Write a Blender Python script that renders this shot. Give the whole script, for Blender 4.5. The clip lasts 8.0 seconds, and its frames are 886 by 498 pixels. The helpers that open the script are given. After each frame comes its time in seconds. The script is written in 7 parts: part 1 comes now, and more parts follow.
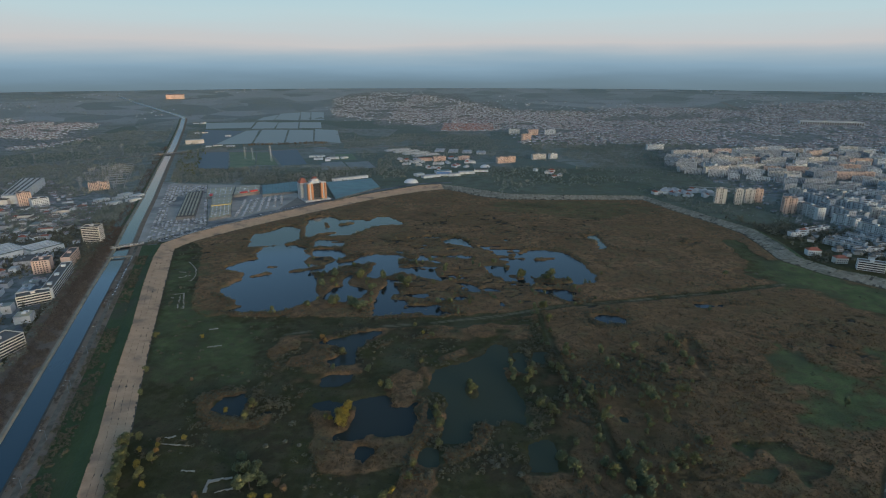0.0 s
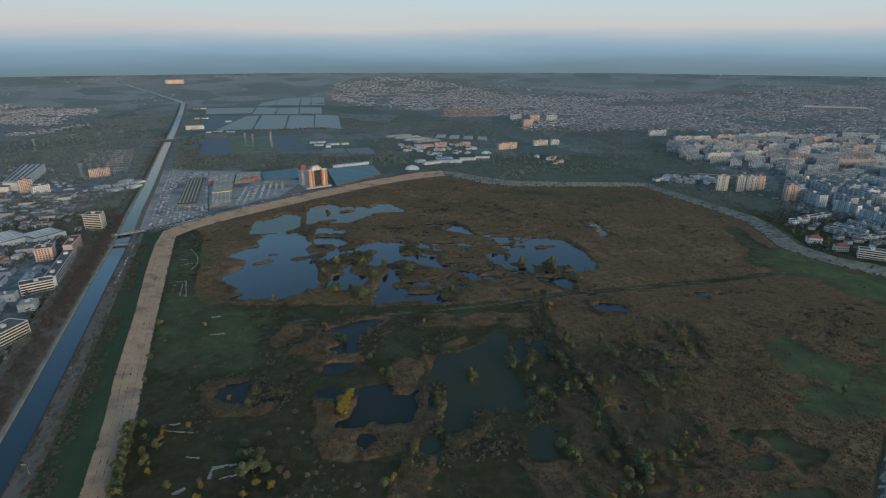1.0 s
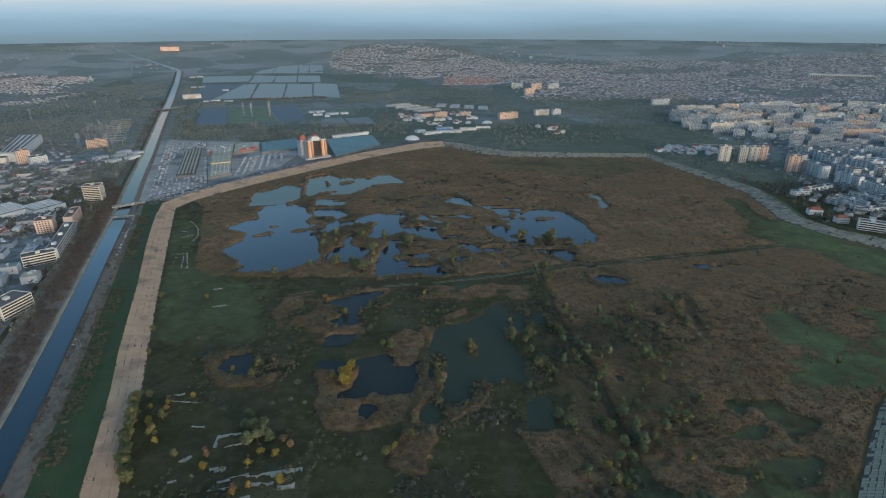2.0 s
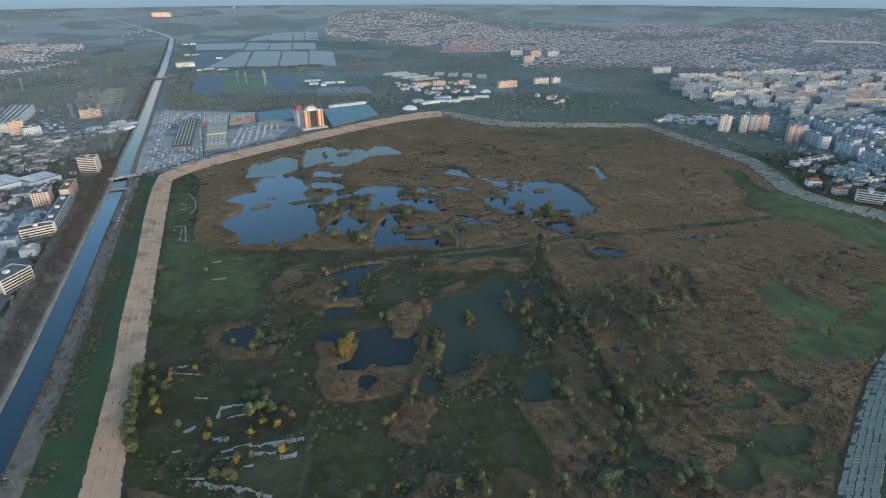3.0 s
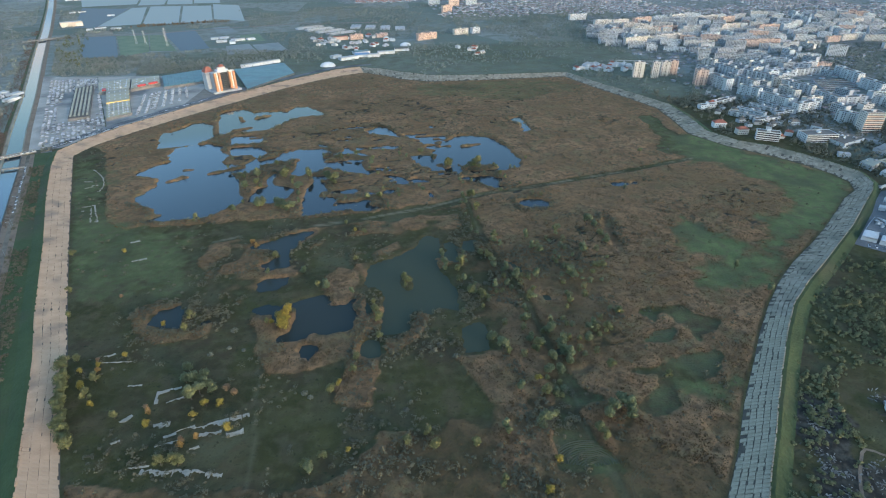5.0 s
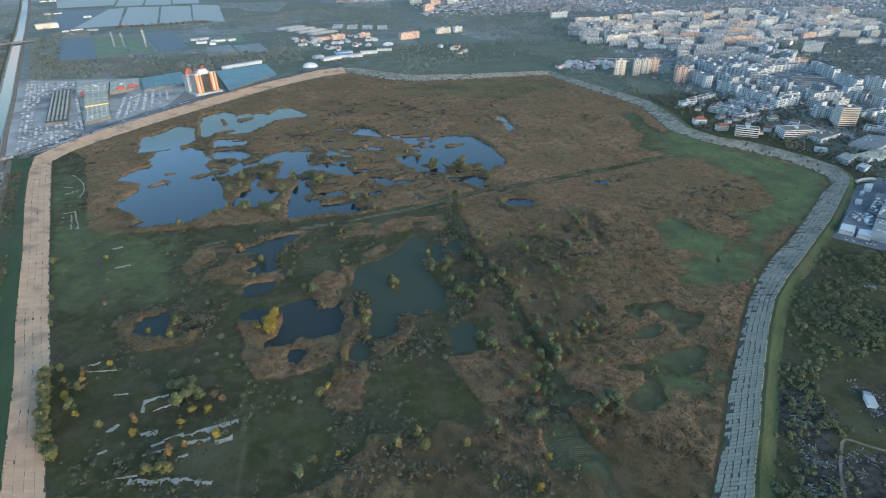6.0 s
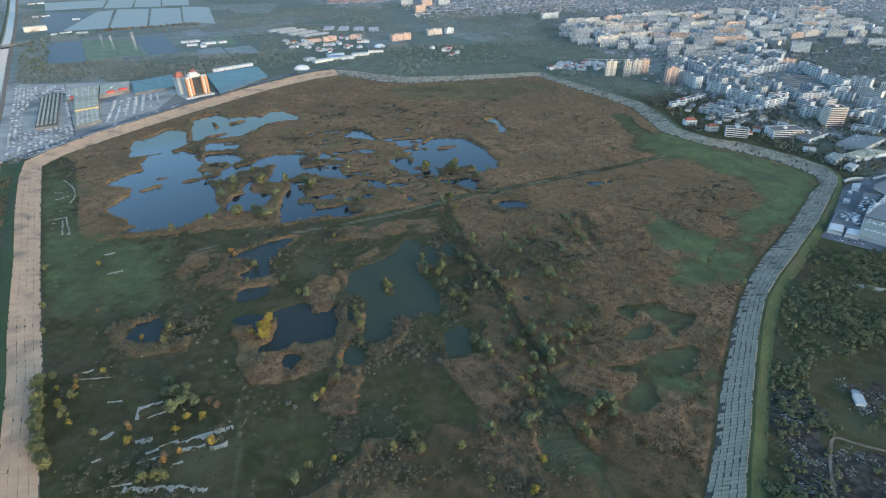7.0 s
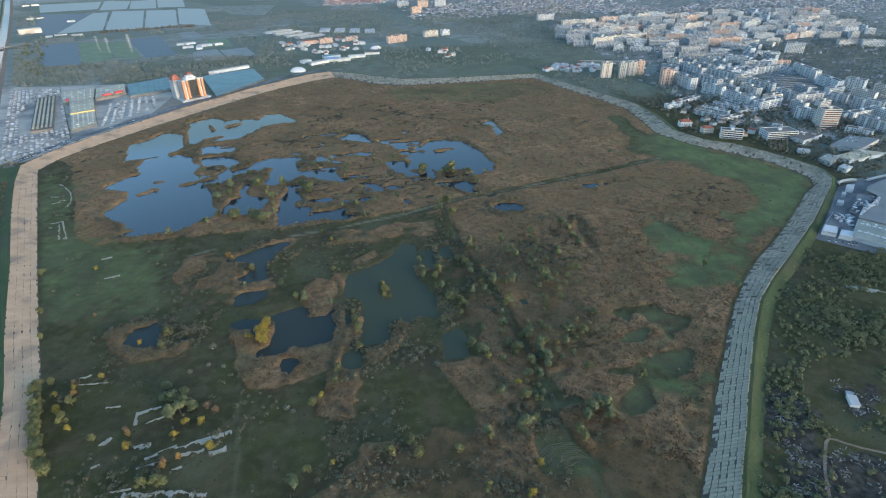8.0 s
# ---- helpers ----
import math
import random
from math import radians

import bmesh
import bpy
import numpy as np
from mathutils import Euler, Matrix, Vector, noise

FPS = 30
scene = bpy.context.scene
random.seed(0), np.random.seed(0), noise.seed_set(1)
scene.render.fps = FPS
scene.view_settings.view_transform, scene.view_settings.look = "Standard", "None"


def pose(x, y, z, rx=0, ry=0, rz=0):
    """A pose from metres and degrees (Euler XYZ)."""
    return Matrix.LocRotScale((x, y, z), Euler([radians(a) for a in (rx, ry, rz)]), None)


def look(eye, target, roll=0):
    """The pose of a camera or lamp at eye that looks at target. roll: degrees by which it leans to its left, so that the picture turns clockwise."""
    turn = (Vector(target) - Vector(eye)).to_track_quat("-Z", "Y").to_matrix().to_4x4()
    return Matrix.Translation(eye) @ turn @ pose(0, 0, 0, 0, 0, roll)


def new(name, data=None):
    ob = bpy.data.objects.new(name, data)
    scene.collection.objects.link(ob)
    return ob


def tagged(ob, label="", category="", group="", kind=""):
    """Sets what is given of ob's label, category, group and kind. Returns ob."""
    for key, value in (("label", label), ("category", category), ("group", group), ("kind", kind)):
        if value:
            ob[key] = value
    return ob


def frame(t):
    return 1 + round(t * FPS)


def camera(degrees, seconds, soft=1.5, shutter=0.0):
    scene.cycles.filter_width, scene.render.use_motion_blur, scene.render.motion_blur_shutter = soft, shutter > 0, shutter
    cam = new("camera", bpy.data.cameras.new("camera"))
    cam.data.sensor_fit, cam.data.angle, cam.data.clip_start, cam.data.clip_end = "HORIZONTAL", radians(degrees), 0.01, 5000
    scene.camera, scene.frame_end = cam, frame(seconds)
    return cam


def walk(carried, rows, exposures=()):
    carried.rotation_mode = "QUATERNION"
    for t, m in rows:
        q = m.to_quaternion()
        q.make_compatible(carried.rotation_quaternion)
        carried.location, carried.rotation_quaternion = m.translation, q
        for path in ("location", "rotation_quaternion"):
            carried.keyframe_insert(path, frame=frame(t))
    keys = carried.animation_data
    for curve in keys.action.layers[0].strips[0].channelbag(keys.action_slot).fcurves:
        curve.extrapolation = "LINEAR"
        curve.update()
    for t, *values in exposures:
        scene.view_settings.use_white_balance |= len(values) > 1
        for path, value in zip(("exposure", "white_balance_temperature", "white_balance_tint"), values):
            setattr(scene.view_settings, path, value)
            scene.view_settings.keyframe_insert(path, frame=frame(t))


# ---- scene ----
cam = camera(78.59, 8.0, soft=1.1)
# seconds, x, y, z, rx, ry, rz: a slow climb with a tilt down and a pan to the right
PATH = [
    (0, 0.00, -0.00, 250.00, 71.801, 0.000, -0.000),
    (0.5, 0.04, -0.14, 251.75, 71.080, 0.007, 0.062),
    (1, 0.07, -0.20, 253.29, 70.266, 0.014, 0.115),
    (1.5, 0.23, -0.28, 254.44, 68.766, 0.028, 0.160),
    (3, 0.73, -0.41, 258.96, 63.931, 0.057, -0.048),
    (3.5, 0.71, -0.48, 260.01, 62.494, 0.139, -2.042),
    (4, 0.63, -0.49, 261.40, 61.066, 0.196, -4.044),
    (4.5, 0.68, -0.54, 262.93, 59.618, 0.262, -6.462),
    (6, 0.46, -0.67, 266.95, 59.050, 0.480, -10.045),
    (6.5, 0.29, -0.70, 268.33, 59.079, 0.524, -10.611),
    (7, 0.37, -0.81, 270.00, 59.068, 0.548, -10.909),
    (7.5, 0.08, -0.85, 271.66, 59.072, 0.559, -11.172),
    (8, 0.12, -1.00, 273.12, 59.109, 0.577, -11.317),
]
# stops per second of the clip: the camera's own exposure opens as it tilts away from the sky
EXPOSURES = [(0, 1.38, 6150, 7.2), (1.0, 1.41, 6150, 7.2), (1.7, 1.66, 6150, 7.2), (3.0, 2.24, 5960, 7.2), (4.5, 2.63, 5960, 7.2), (8.0, 2.66, 5960, 7.2)]
walk(cam, [(t, pose(x, y, z, rx, ry, rz)) for t, x, y, z, rx, ry, rz in PATH], EXPOSURES)

# ---- world and sun: after sunset light, the glow behind the camera and to its right ----
SUN_WAY = Vector((0.62, -0.78, 0.11)).normalized()
world = bpy.data.worlds.new("dusk")
scene.world = world
world.use_nodes = True
wn = world.node_tree.nodes
sky = wn.new("ShaderNodeTexSky")
sky.sky_type, sky.sun_disc = "NISHITA", False
sky.sun_elevation, sky.sun_rotation = radians(7), math.atan2(SUN_WAY.x, SUN_WAY.y)
sky.altitude, sky.air_density, sky.dust_density, sky.ozone_density = 100, 1.0, 1.2, 2.0
wn["Background"].inputs["Strength"].default_value = 0.12
world.node_tree.links.new(sky.outputs["Color"], wn["Background"].inputs["Color"])
sun_data = bpy.data.lights.new("sun", "SUN")
sun_data.energy, sun_data.angle, sun_data.color = 0.5, radians(24), (1.0, 0.84, 0.7)
sun = new("sun", sun_data)
sun.matrix_world = look(SUN_WAY * 900, (0, 0, 0))

# ---- small helpers ----
rng = np.random.default_rng(7)


def mesh_from(name, verts, faces):
    """A mesh from arrays: faces all of one size."""
    verts, faces = np.asarray(verts, np.float32), np.asarray(faces, np.int32)
    n = faces.shape[1]
    me = bpy.data.meshes.new(name)
    me.vertices.add(len(verts))
    me.vertices.foreach_set("co", verts.ravel())
    me.loops.add(faces.size)
    me.loops.foreach_set("vertex_index", faces.ravel())
    me.polygons.add(len(faces))
    me.polygons.foreach_set("loop_start", np.arange(0, faces.size, n, dtype=np.int32))
    me.update(calc_edges=True)
    me.shade_flat()
    return me


def facing(v, out):
    """Turns triangles (n, 3, 3) so that each faces the way given."""
    n = np.cross(v[:, 1] - v[:, 0], v[:, 2] - v[:, 0])
    flip = (n * out).sum(1) < 0
    v[flip] = v[flip][:, ::-1]
    return v


def put_mesh(name, me, material, parent=None, m=None, label=""):
    ob = new(name, me)
    if material and not me.materials:
        me.materials.append(material)
    if parent:
        ob.parent = parent
    if m is not None:
        ob.matrix_basis = m
    if label:
        ob["label"] = label
    return ob


def part(name, bm, material, parent, label="", m=None):
    me = bpy.data.meshes.new(name)
    bm.to_mesh(me)
    bm.free()
    return put_mesh(name, me, material, parent, m, label)


def box(bm, x0, x1, y0, y1, z0, z1, bevel=0.0):
    m = Matrix.Translation(((x0 + x1) / 2, (y0 + y1) / 2, (z0 + z1) / 2)) @ Matrix.Diagonal((x1 - x0, y1 - y0, z1 - z0, 1))
    made = bmesh.ops.create_cube(bm, size=1, matrix=m)
    if bevel:
        edges = list({e for v in made["verts"] for e in v.link_edges})
        bmesh.ops.bevel(bm, geom=edges, offset=bevel, segments=1, affect="EDGES")


def boxes(*rows, bevel=0.0):
    bm = bmesh.new()
    for r in rows:
        box(bm, *r, bevel=bevel)
    return bm


def thing(name, m, label, category, group="", kind=""):
    ob = new(name)
    ob.matrix_basis = m
    ob.empty_display_size = 0.5
    return tagged(ob, label, category, group, kind)


# ---- noise and plan fields on arrays ----
def hash01(ix, iy, seed):
    h = (ix.astype(np.int64) * 374761393 + iy.astype(np.int64) * 668265263 + seed * 974634577) & 0xFFFFFFFF
    h = ((h ^ (h >> 13)) * 1274126177) & 0xFFFFFFFF
    return ((h ^ (h >> 16)) & 0xFFFFFF) / float(0xFFFFFF)


def vnoise(x, y, size, seed):
    x, y = x / size, y / size
    ix, iy = np.floor(x), np.floor(y)
    fx, fy = x - ix, y - iy
    fx, fy = fx * fx * (3 - 2 * fx), fy * fy * (3 - 2 * fy)
    a, b = hash01(ix, iy, seed), hash01(ix + 1, iy, seed)
    c, d = hash01(ix, iy + 1, seed), hash01(ix + 1, iy + 1, seed)
    return (a + (b - a) * fx) * (1 - fy) + (c + (d - c) * fx) * fy - 0.5


def fbm(x, y, size, seed, octaves=4):
    return sum(vnoise(x, y, size / 2 ** k, seed + k) * 0.6 ** k for k in range(octaves))


def signed(poly, x, y):
    """Distance to a closed outline, negative inside."""
    d, inside = np.full(x.shape, 1e9), np.zeros(x.shape, bool)
    for (ax, ay), (bx, by) in zip(poly, poly[1:] + poly[:1]):
        ex, ey = bx - ax, by - ay
        t = np.clip(((x - ax) * ex + (y - ay) * ey) / max(ex * ex + ey * ey, 1e-6), 0, 1)
        d = np.minimum(d, np.hypot(x - ax - t * ex, y - ay - t * ey))
        cross = (ay > y) != (by > y)
        inside ^= cross & (x < ex * (y - ay) / (ey if ey else 1e-9) + ax)
    return np.where(inside, -d, d)


def along(line, x, y):
    """Distance to an open line."""
    d = np.full(x.shape, 1e9)
    for (ax, ay), (bx, by) in zip(line, line[1:]):
        ex, ey = bx - ax, by - ay
        t = np.clip(((x - ax) * ex + (y - ay) * ey) / (ex * ex + ey * ey), 0, 1)
        d = np.minimum(d, np.hypot(x - ax - t * ex, y - ay - t * ey))
    return d


def smooth(a, b, v):
    t = np.clip((v - a) / (b - a), 0, 1)
    return t * t * (3 - 2 * t)


def rise(x, y):
    """The land lifts gently towards the far plain."""
    return 115 * smooth(2500, 5400, np.hypot(x, y))


# ---- materials ----
def material(name, a, b, rough=0.85, size=2.0, fine=0.25, bump=0.3, metal=0.0, island=0.0, spread=0.0, spec=0.3, stain=None):
    """A surface that varies from colour a to b at two scales, by object (spread) and by piece (island)."""
    m = bpy.data.materials.new(name)
    m.use_nodes = True
    t = m.node_tree
    n, l, p = t.nodes, t.links, t.nodes["Principled BSDF"]
    where = n.new("ShaderNodeNewGeometry").outputs["Position"] if not spread else n.new("ShaderNodeTexCoord").outputs["Object"]
    big, small, mix = n.new("ShaderNodeTexNoise"), n.new("ShaderNodeTexNoise"), n.new("ShaderNodeMix")
    big.inputs["Scale"].default_value, small.inputs["Scale"].default_value = 1 / size, 1 / fine
    big.inputs["Detail"].default_value, small.inputs["Detail"].default_value = 4, 3
    l.new(where, big.inputs["Vector"]), l.new(where, small.inputs["Vector"])
    add = n.new("ShaderNodeMath")
    add.operation = "MULTIPLY_ADD"
    add.inputs[1].default_value = 0.55
    l.new(small.outputs["Fac"], add.inputs[0]), l.new(big.outputs["Fac"], add.inputs[2])
    rng_node = n.new("ShaderNodeMapRange")
    rng_node.inputs["From Min"].default_value, rng_node.inputs["From Max"].default_value = 0.5, 1.05
    l.new(add.outputs[0], rng_node.inputs["Value"])
    fac = rng_node.outputs["Result"]
    for amount, socket in ((island, "island"), (spread, "object")):
        if amount:
            src = n.new("ShaderNodeNewGeometry").outputs["Random Per Island"] if socket == "island" else n.new("ShaderNodeObjectInfo").outputs["Random"]
            k = n.new("ShaderNodeMix")
            k.inputs[0].default_value = amount
            l.new(fac, k.inputs[2]), l.new(src, k.inputs[3])
            fac = k.outputs[0]
    mix.data_type = "RGBA"
    mix.inputs[6].default_value, mix.inputs[7].default_value = (*a, 1), (*b, 1)
    l.new(fac, mix.inputs[0])
    colour = mix.outputs[2]
    if stain:
        s_tex, s_mix, s_rng = n.new("ShaderNodeTexNoise"), n.new("ShaderNodeMix"), n.new("ShaderNodeMapRange")
        s_tex.inputs["Scale"].default_value, s_tex.inputs["Detail"].default_value = 0.35 / size, 6
        s_rng.inputs["From Min"].default_value, s_rng.inputs["From Max"].default_value, s_rng.inputs["To Max"].default_value = 0.52, 0.68, 0.8
        l.new(where, s_tex.inputs["Vector"]), l.new(s_tex.outputs["Fac"], s_rng.inputs["Value"])
        s_mix.data_type = "RGBA"
        s_mix.inputs[7].default_value = (*stain, 1)
        l.new(s_rng.outputs["Result"], s_mix.inputs[0]), l.new(colour, s_mix.inputs[6])
        colour = s_mix.outputs[2]
    l.new(colour, p.inputs["Base Color"])
    p.inputs["Roughness"].default_value, p.inputs["Metallic"].default_value, p.inputs["Specular IOR Level"].default_value = rough, metal, spec
    if bump:
        b_node = n.new("ShaderNodeBump")
        b_node.inputs["Strength"].default_value, b_node.inputs["Distance"].default_value = bump, fine * 0.6
        l.new(small.outputs["Fac"], b_node.inputs["Height"]), l.new(b_node.outputs["Normal"], p.inputs["Normal"])
    return m


def water_material(name, colour, rough, ripple, spec=0.5):
    m = bpy.data.materials.new(name)
    m.use_nodes = True
    t = m.node_tree
    n, l, p = t.nodes, t.links, t.nodes["Principled BSDF"]
    p.inputs["Base Color"].default_value = (*colour, 1)
    p.inputs["Roughness"].default_value, p.inputs["IOR"].default_value, p.inputs["Specular IOR Level"].default_value = rough, 1.33, spec
    where = n.new("ShaderNodeNewGeometry").outputs["Position"]
    tex, bump = n.new("ShaderNodeTexNoise"), n.new("ShaderNodeBump")
    tex.inputs["Scale"].default_value, tex.inputs["Detail"].default_value = 0.9, 3
    bump.inputs["Strength"].default_value, bump.inputs["Distance"].default_value = ripple, 0.05
    l.new(where, tex.inputs["Vector"]), l.new(tex.outputs["Fac"], bump.inputs["Height"]), l.new(bump.outputs["Normal"], p.inputs["Normal"])
    return m


M_WATER = water_material("pond_water", (0.014, 0.02, 0.022), 0.05, 0.25, 0.42)
M_MURKY = water_material("murky_water", (0.054, 0.062, 0.043), 0.4, 0.5, 0.025)
M_DARK_POND = water_material("dark_pond", (0.032, 0.037, 0.031), 0.2, 0.25, 0.15)
M_FLOOD = water_material("flooded_field", (0.125, 0.172, 0.175), 0.35, 0.4, 0.2)
M_BASIN = water_material("basin_water", (0.05, 0.085, 0.11), 0.4, 0.5, 0.08)
M_CANAL = water_material("canal_water", (0.018, 0.036, 0.046), 0.04, 0.25)
M_CONCRETE = material("weathered_concrete", (0.15, 0.132, 0.096), (0.33, 0.292, 0.222), 0.95, 9, 0.9, 0.4, island=0.5, spec=0.1, stain=(0.12, 0.115, 0.085))
M_SLAB = material("slab_concrete", (0.2, 0.178, 0.124), (0.35, 0.314, 0.228), 0.95, 2.2, 0.6, 0.4, spread=0.3, spec=0.08, stain=(0.085, 0.08, 0.054))
M_WARM = material("warm_concrete", (0.35, 0.222, 0.132), (0.495, 0.33, 0.2), 0.9, 9, 0.9, 0.4, island=0.25, stain=(0.172, 0.133, 0.099))
M_WARM_SLAB = material("warm_slab", (0.35, 0.222, 0.132), (0.495, 0.33, 0.2), 0.9, 7, 0.8, 0.4, spread=0.3, stain=(0.172, 0.133, 0.099))
M_DIRT = material("joint_dirt", (0.05, 0.045, 0.035), (0.1, 0.085, 0.065), 1.0, 6, 0.7, 0.5)
M_BANK = material("dry_bank", (0.125, 0.094, 0.066), (0.205, 0.155, 0.11), 1.0, 9, 1.5, 0.6)
M_GRASS = material("grass_bank", (0.034, 0.053, 0.019), (0.058, 0.082, 0.031), 1.0, 20, 1.6, 0.6, stain=(0.06, 0.056, 0.034))
M_ASPHALT = material("asphalt", (0.09, 0.09, 0.092), (0.17, 0.168, 0.165), 0.9, 14, 1.0, 0.15, stain=(0.05, 0.05, 0.05))
M_YARD = material("worn_yard", (0.245, 0.226, 0.19), (0.365, 0.338, 0.292), 0.9, 22, 1.2, 0.15, stain=(0.1, 0.1, 0.1))
M_MOWN = material("mown_grass", (0.062, 0.067, 0.042), (0.092, 0.094, 0.06), 1.0, 8, 1.0, 0.3)
M_SCRAP = material("scrap", (0.02, 0.018, 0.015), (0.23, 0.215, 0.19), 0.9, 40, 20, 0.0, island=0.95)
M_VERGE = material("green_verge", (0.027, 0.041, 0.016), (0.05, 0.068, 0.026), 1.0, 24, 2.2, 0.6, stain=(0.055, 0.056, 0.03))
M_TAN_ROOF = material("tan_sheet_roof", (0.25, 0.222, 0.15), (0.37, 0.335, 0.23), 0.6, 15, 1.5, 0.05, stain=(0.16, 0.15, 0.12))
M_THICKET = material("thicket", (0.07, 0.075, 0.036), (0.155, 0.155, 0.078), 1.0, 22, 6.0, 0.0, island=0.3)
M_RUIN = material("ruin_concrete", (0.2, 0.185, 0.145), (0.36, 0.335, 0.28), 0.98, 2.5, 0.4, 0.5, spread=0.2, spec=0.05, stain=(0.1, 0.1, 0.07))
M_TRACK = material("dirt_track", (0.11, 0.095, 0.07), (0.18, 0.155, 0.12), 1.0, 6, 1.0, 0.3, stain=(0.06, 0.055, 0.035))
M_ROAD = material("dusty_road", (0.14, 0.125, 0.105), (0.22, 0.2, 0.17), 0.95, 9, 1.0, 0.2)
M_REED = material("reed_stems", (0.069, 0.047, 0.024), (0.127, 0.087, 0.044), 1.0, 25, 3.0, 0.0, island=0.2, spec=0.05)
M_TUSSOCK = material("reed_tussock", (0.069, 0.047, 0.025), (0.100, 0.071, 0.038), 1.0, 30, 3.0, 0.0, island=0.12, spec=0.05)
M_BUSH = material("bare_bush", (0.07, 0.063, 0.04), (0.134, 0.121, 0.075), 1.0, 30, 6.0, 0.0, island=0.35)
M_THORN = material("thorn_twigs", (0.1, 0.098, 0.07), (0.155, 0.148, 0.108), 1.0, 10, 2.0, 0.0, island=0.4)
M_BARE = material("bare_brown_twigs", (0.08, 0.063, 0.048), (0.15, 0.115, 0.086), 1.0, 20, 5.0, 0.0, island=0.4)
# woods colour lightened to include distance haze; garden trees keep the darker near tone
M_HAZED_WOODS = material("bare_woods", (0.112, 0.127, 0.101), (0.235, 0.243, 0.212), 1.0, 60, 8.0, 0.0, island=0.4)
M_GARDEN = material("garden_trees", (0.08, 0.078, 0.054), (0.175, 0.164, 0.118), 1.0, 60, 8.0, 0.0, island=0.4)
M_LEAF = [
    material("willow_leaves", (0.073, 0.076, 0.031), (0.140, 0.140, 0.056), 0.8, 5, 1.2, 0.0, island=0.6),
    material("yellow_leaves", (0.135, 0.104, 0.018), (0.261, 0.203, 0.041), 0.8, 5, 1.2, 0.0, island=0.6),
    material("dark_green_leaves", (0.062, 0.074, 0.036), (0.135, 0.148, 0.075), 0.8, 5, 1.2, 0.0, island=0.6),
    material("rusty_leaves", (0.11, 0.075, 0.042), (0.19, 0.125, 0.07), 0.8, 5, 1.2, 0.0, island=0.6),
    material("orange_leaves", (0.17, 0.1, 0.03), (0.29, 0.175, 0.055), 0.8, 5, 1.2, 0.0, island=0.6)]
M_BARK = material("bark", (0.05, 0.04, 0.03), (0.11, 0.09, 0.07), 1.0, 0.6, 0.1, 0.6)
M_PLASTER = [
    material("white_plaster", (0.37, 0.39, 0.395), (0.54, 0.56, 0.565), 0.9, 4, 0.8, 0.1, spread=0.4, stain=(0.36, 0.35, 0.33)),
    material("grey_panel", (0.27, 0.285, 0.29), (0.45, 0.455, 0.46), 0.9, 4, 0.8, 0.1, spread=0.5, stain=(0.26, 0.26, 0.26)),
    material("cream_plaster", (0.43, 0.4, 0.35), (0.57, 0.53, 0.48), 0.9, 9, 1.0, 0.1, spread=0.3, stain=(0.35, 0.3, 0.24)),
    material("pink_plaster", (0.42, 0.3, 0.24), (0.56, 0.42, 0.35), 0.9, 9, 1.0, 0.1, spread=0.3, stain=(0.33, 0.22, 0.17))]
M_SHOP_WALL = material("shop_wall", (0.13, 0.125, 0.115), (0.21, 0.2, 0.185), 0.8, 9, 1.0, 0.1, stain=(0.09, 0.09, 0.085))
M_ORANGE = material("orange_panel", (0.4, 0.175, 0.085), (0.5, 0.24, 0.125), 0.6, 6, 0.8, 0.05)
M_BITUMEN = material("bitumen_roof", (0.095, 0.088, 0.078), (0.175, 0.162, 0.145), 0.95, 12, 1.2, 0.2, spread=0.4, spec=0.1, stain=(0.13, 0.12, 0.105))
M_PALE_ROOF = material("pale_sheet_roof", (0.3, 0.3, 0.282), (0.44, 0.438, 0.415), 0.6, 15, 1.5, 0.05, metal=0.05, stain=(0.28, 0.28, 0.28))
M_TEAL_ROOF = material("teal_sheet_roof", (0.055, 0.125, 0.13), (0.095, 0.185, 0.19), 0.5, 20, 2.0, 0.05, metal=0.1, stain=(0.07, 0.11, 0.12))
M_GREY_ROOF = material("grey_sheet_roof", (0.105, 0.115, 0.112), (0.16, 0.17, 0.165), 0.6, 20, 2.0, 0.05, stain=(0.12, 0.13, 0.14))
M_GREEN_ROOF = material("grey_green_roof", (0.14, 0.16, 0.135), (0.22, 0.235, 0.2), 0.6, 20, 2.0, 0.05, stain=(0.1, 0.11, 0.11))
M_TILE = material("red_tile_roof", (0.2, 0.07, 0.045), (0.34, 0.13, 0.09), 0.85, 5, 0.5, 0.3, spread=0.3)
M_RED = material("red_sign_panel", (0.36, 0.035, 0.035), (0.48, 0.06, 0.055), 0.5, 3, 0.4, 0.02)
M_YELLOW = material("yellow_panel", (0.55, 0.36, 0.08), (0.68, 0.48, 0.14), 0.6, 3, 0.4, 0.02)
M_GLASS = material("window_glass", (0.02, 0.025, 0.03), (0.06, 0.065, 0.07), 0.12, 3, 1.4, 0.0, spread=0.5, spec=0.6)
M_METAL = material("galvanised_steel", (0.2, 0.21, 0.215), (0.3, 0.31, 0.32), 0.5, 2, 0.3, 0.05, metal=0.7)
M_CAR = material("car_paint", (0.02, 0.025, 0.03), (0.75, 0.75, 0.76), 0.3, 40, 20, 0.0, island=0.0, spread=0.9, spec=0.5)
M_CARS = material("cars_paint", (0.02, 0.022, 0.026), (0.4, 0.4, 0.41), 0.3, 40, 20, 0.0, island=0.9, spec=0.5)
M_RUBBER = material("rubber", (0.015, 0.015, 0.015), (0.03, 0.03, 0.03), 0.9, 1, 0.2, 0.1)
M_HOUSES = material("house_walls", (0.17, 0.19, 0.205), (0.44, 0.475, 0.505), 0.9, 60, 8, 0.0, island=0.75)
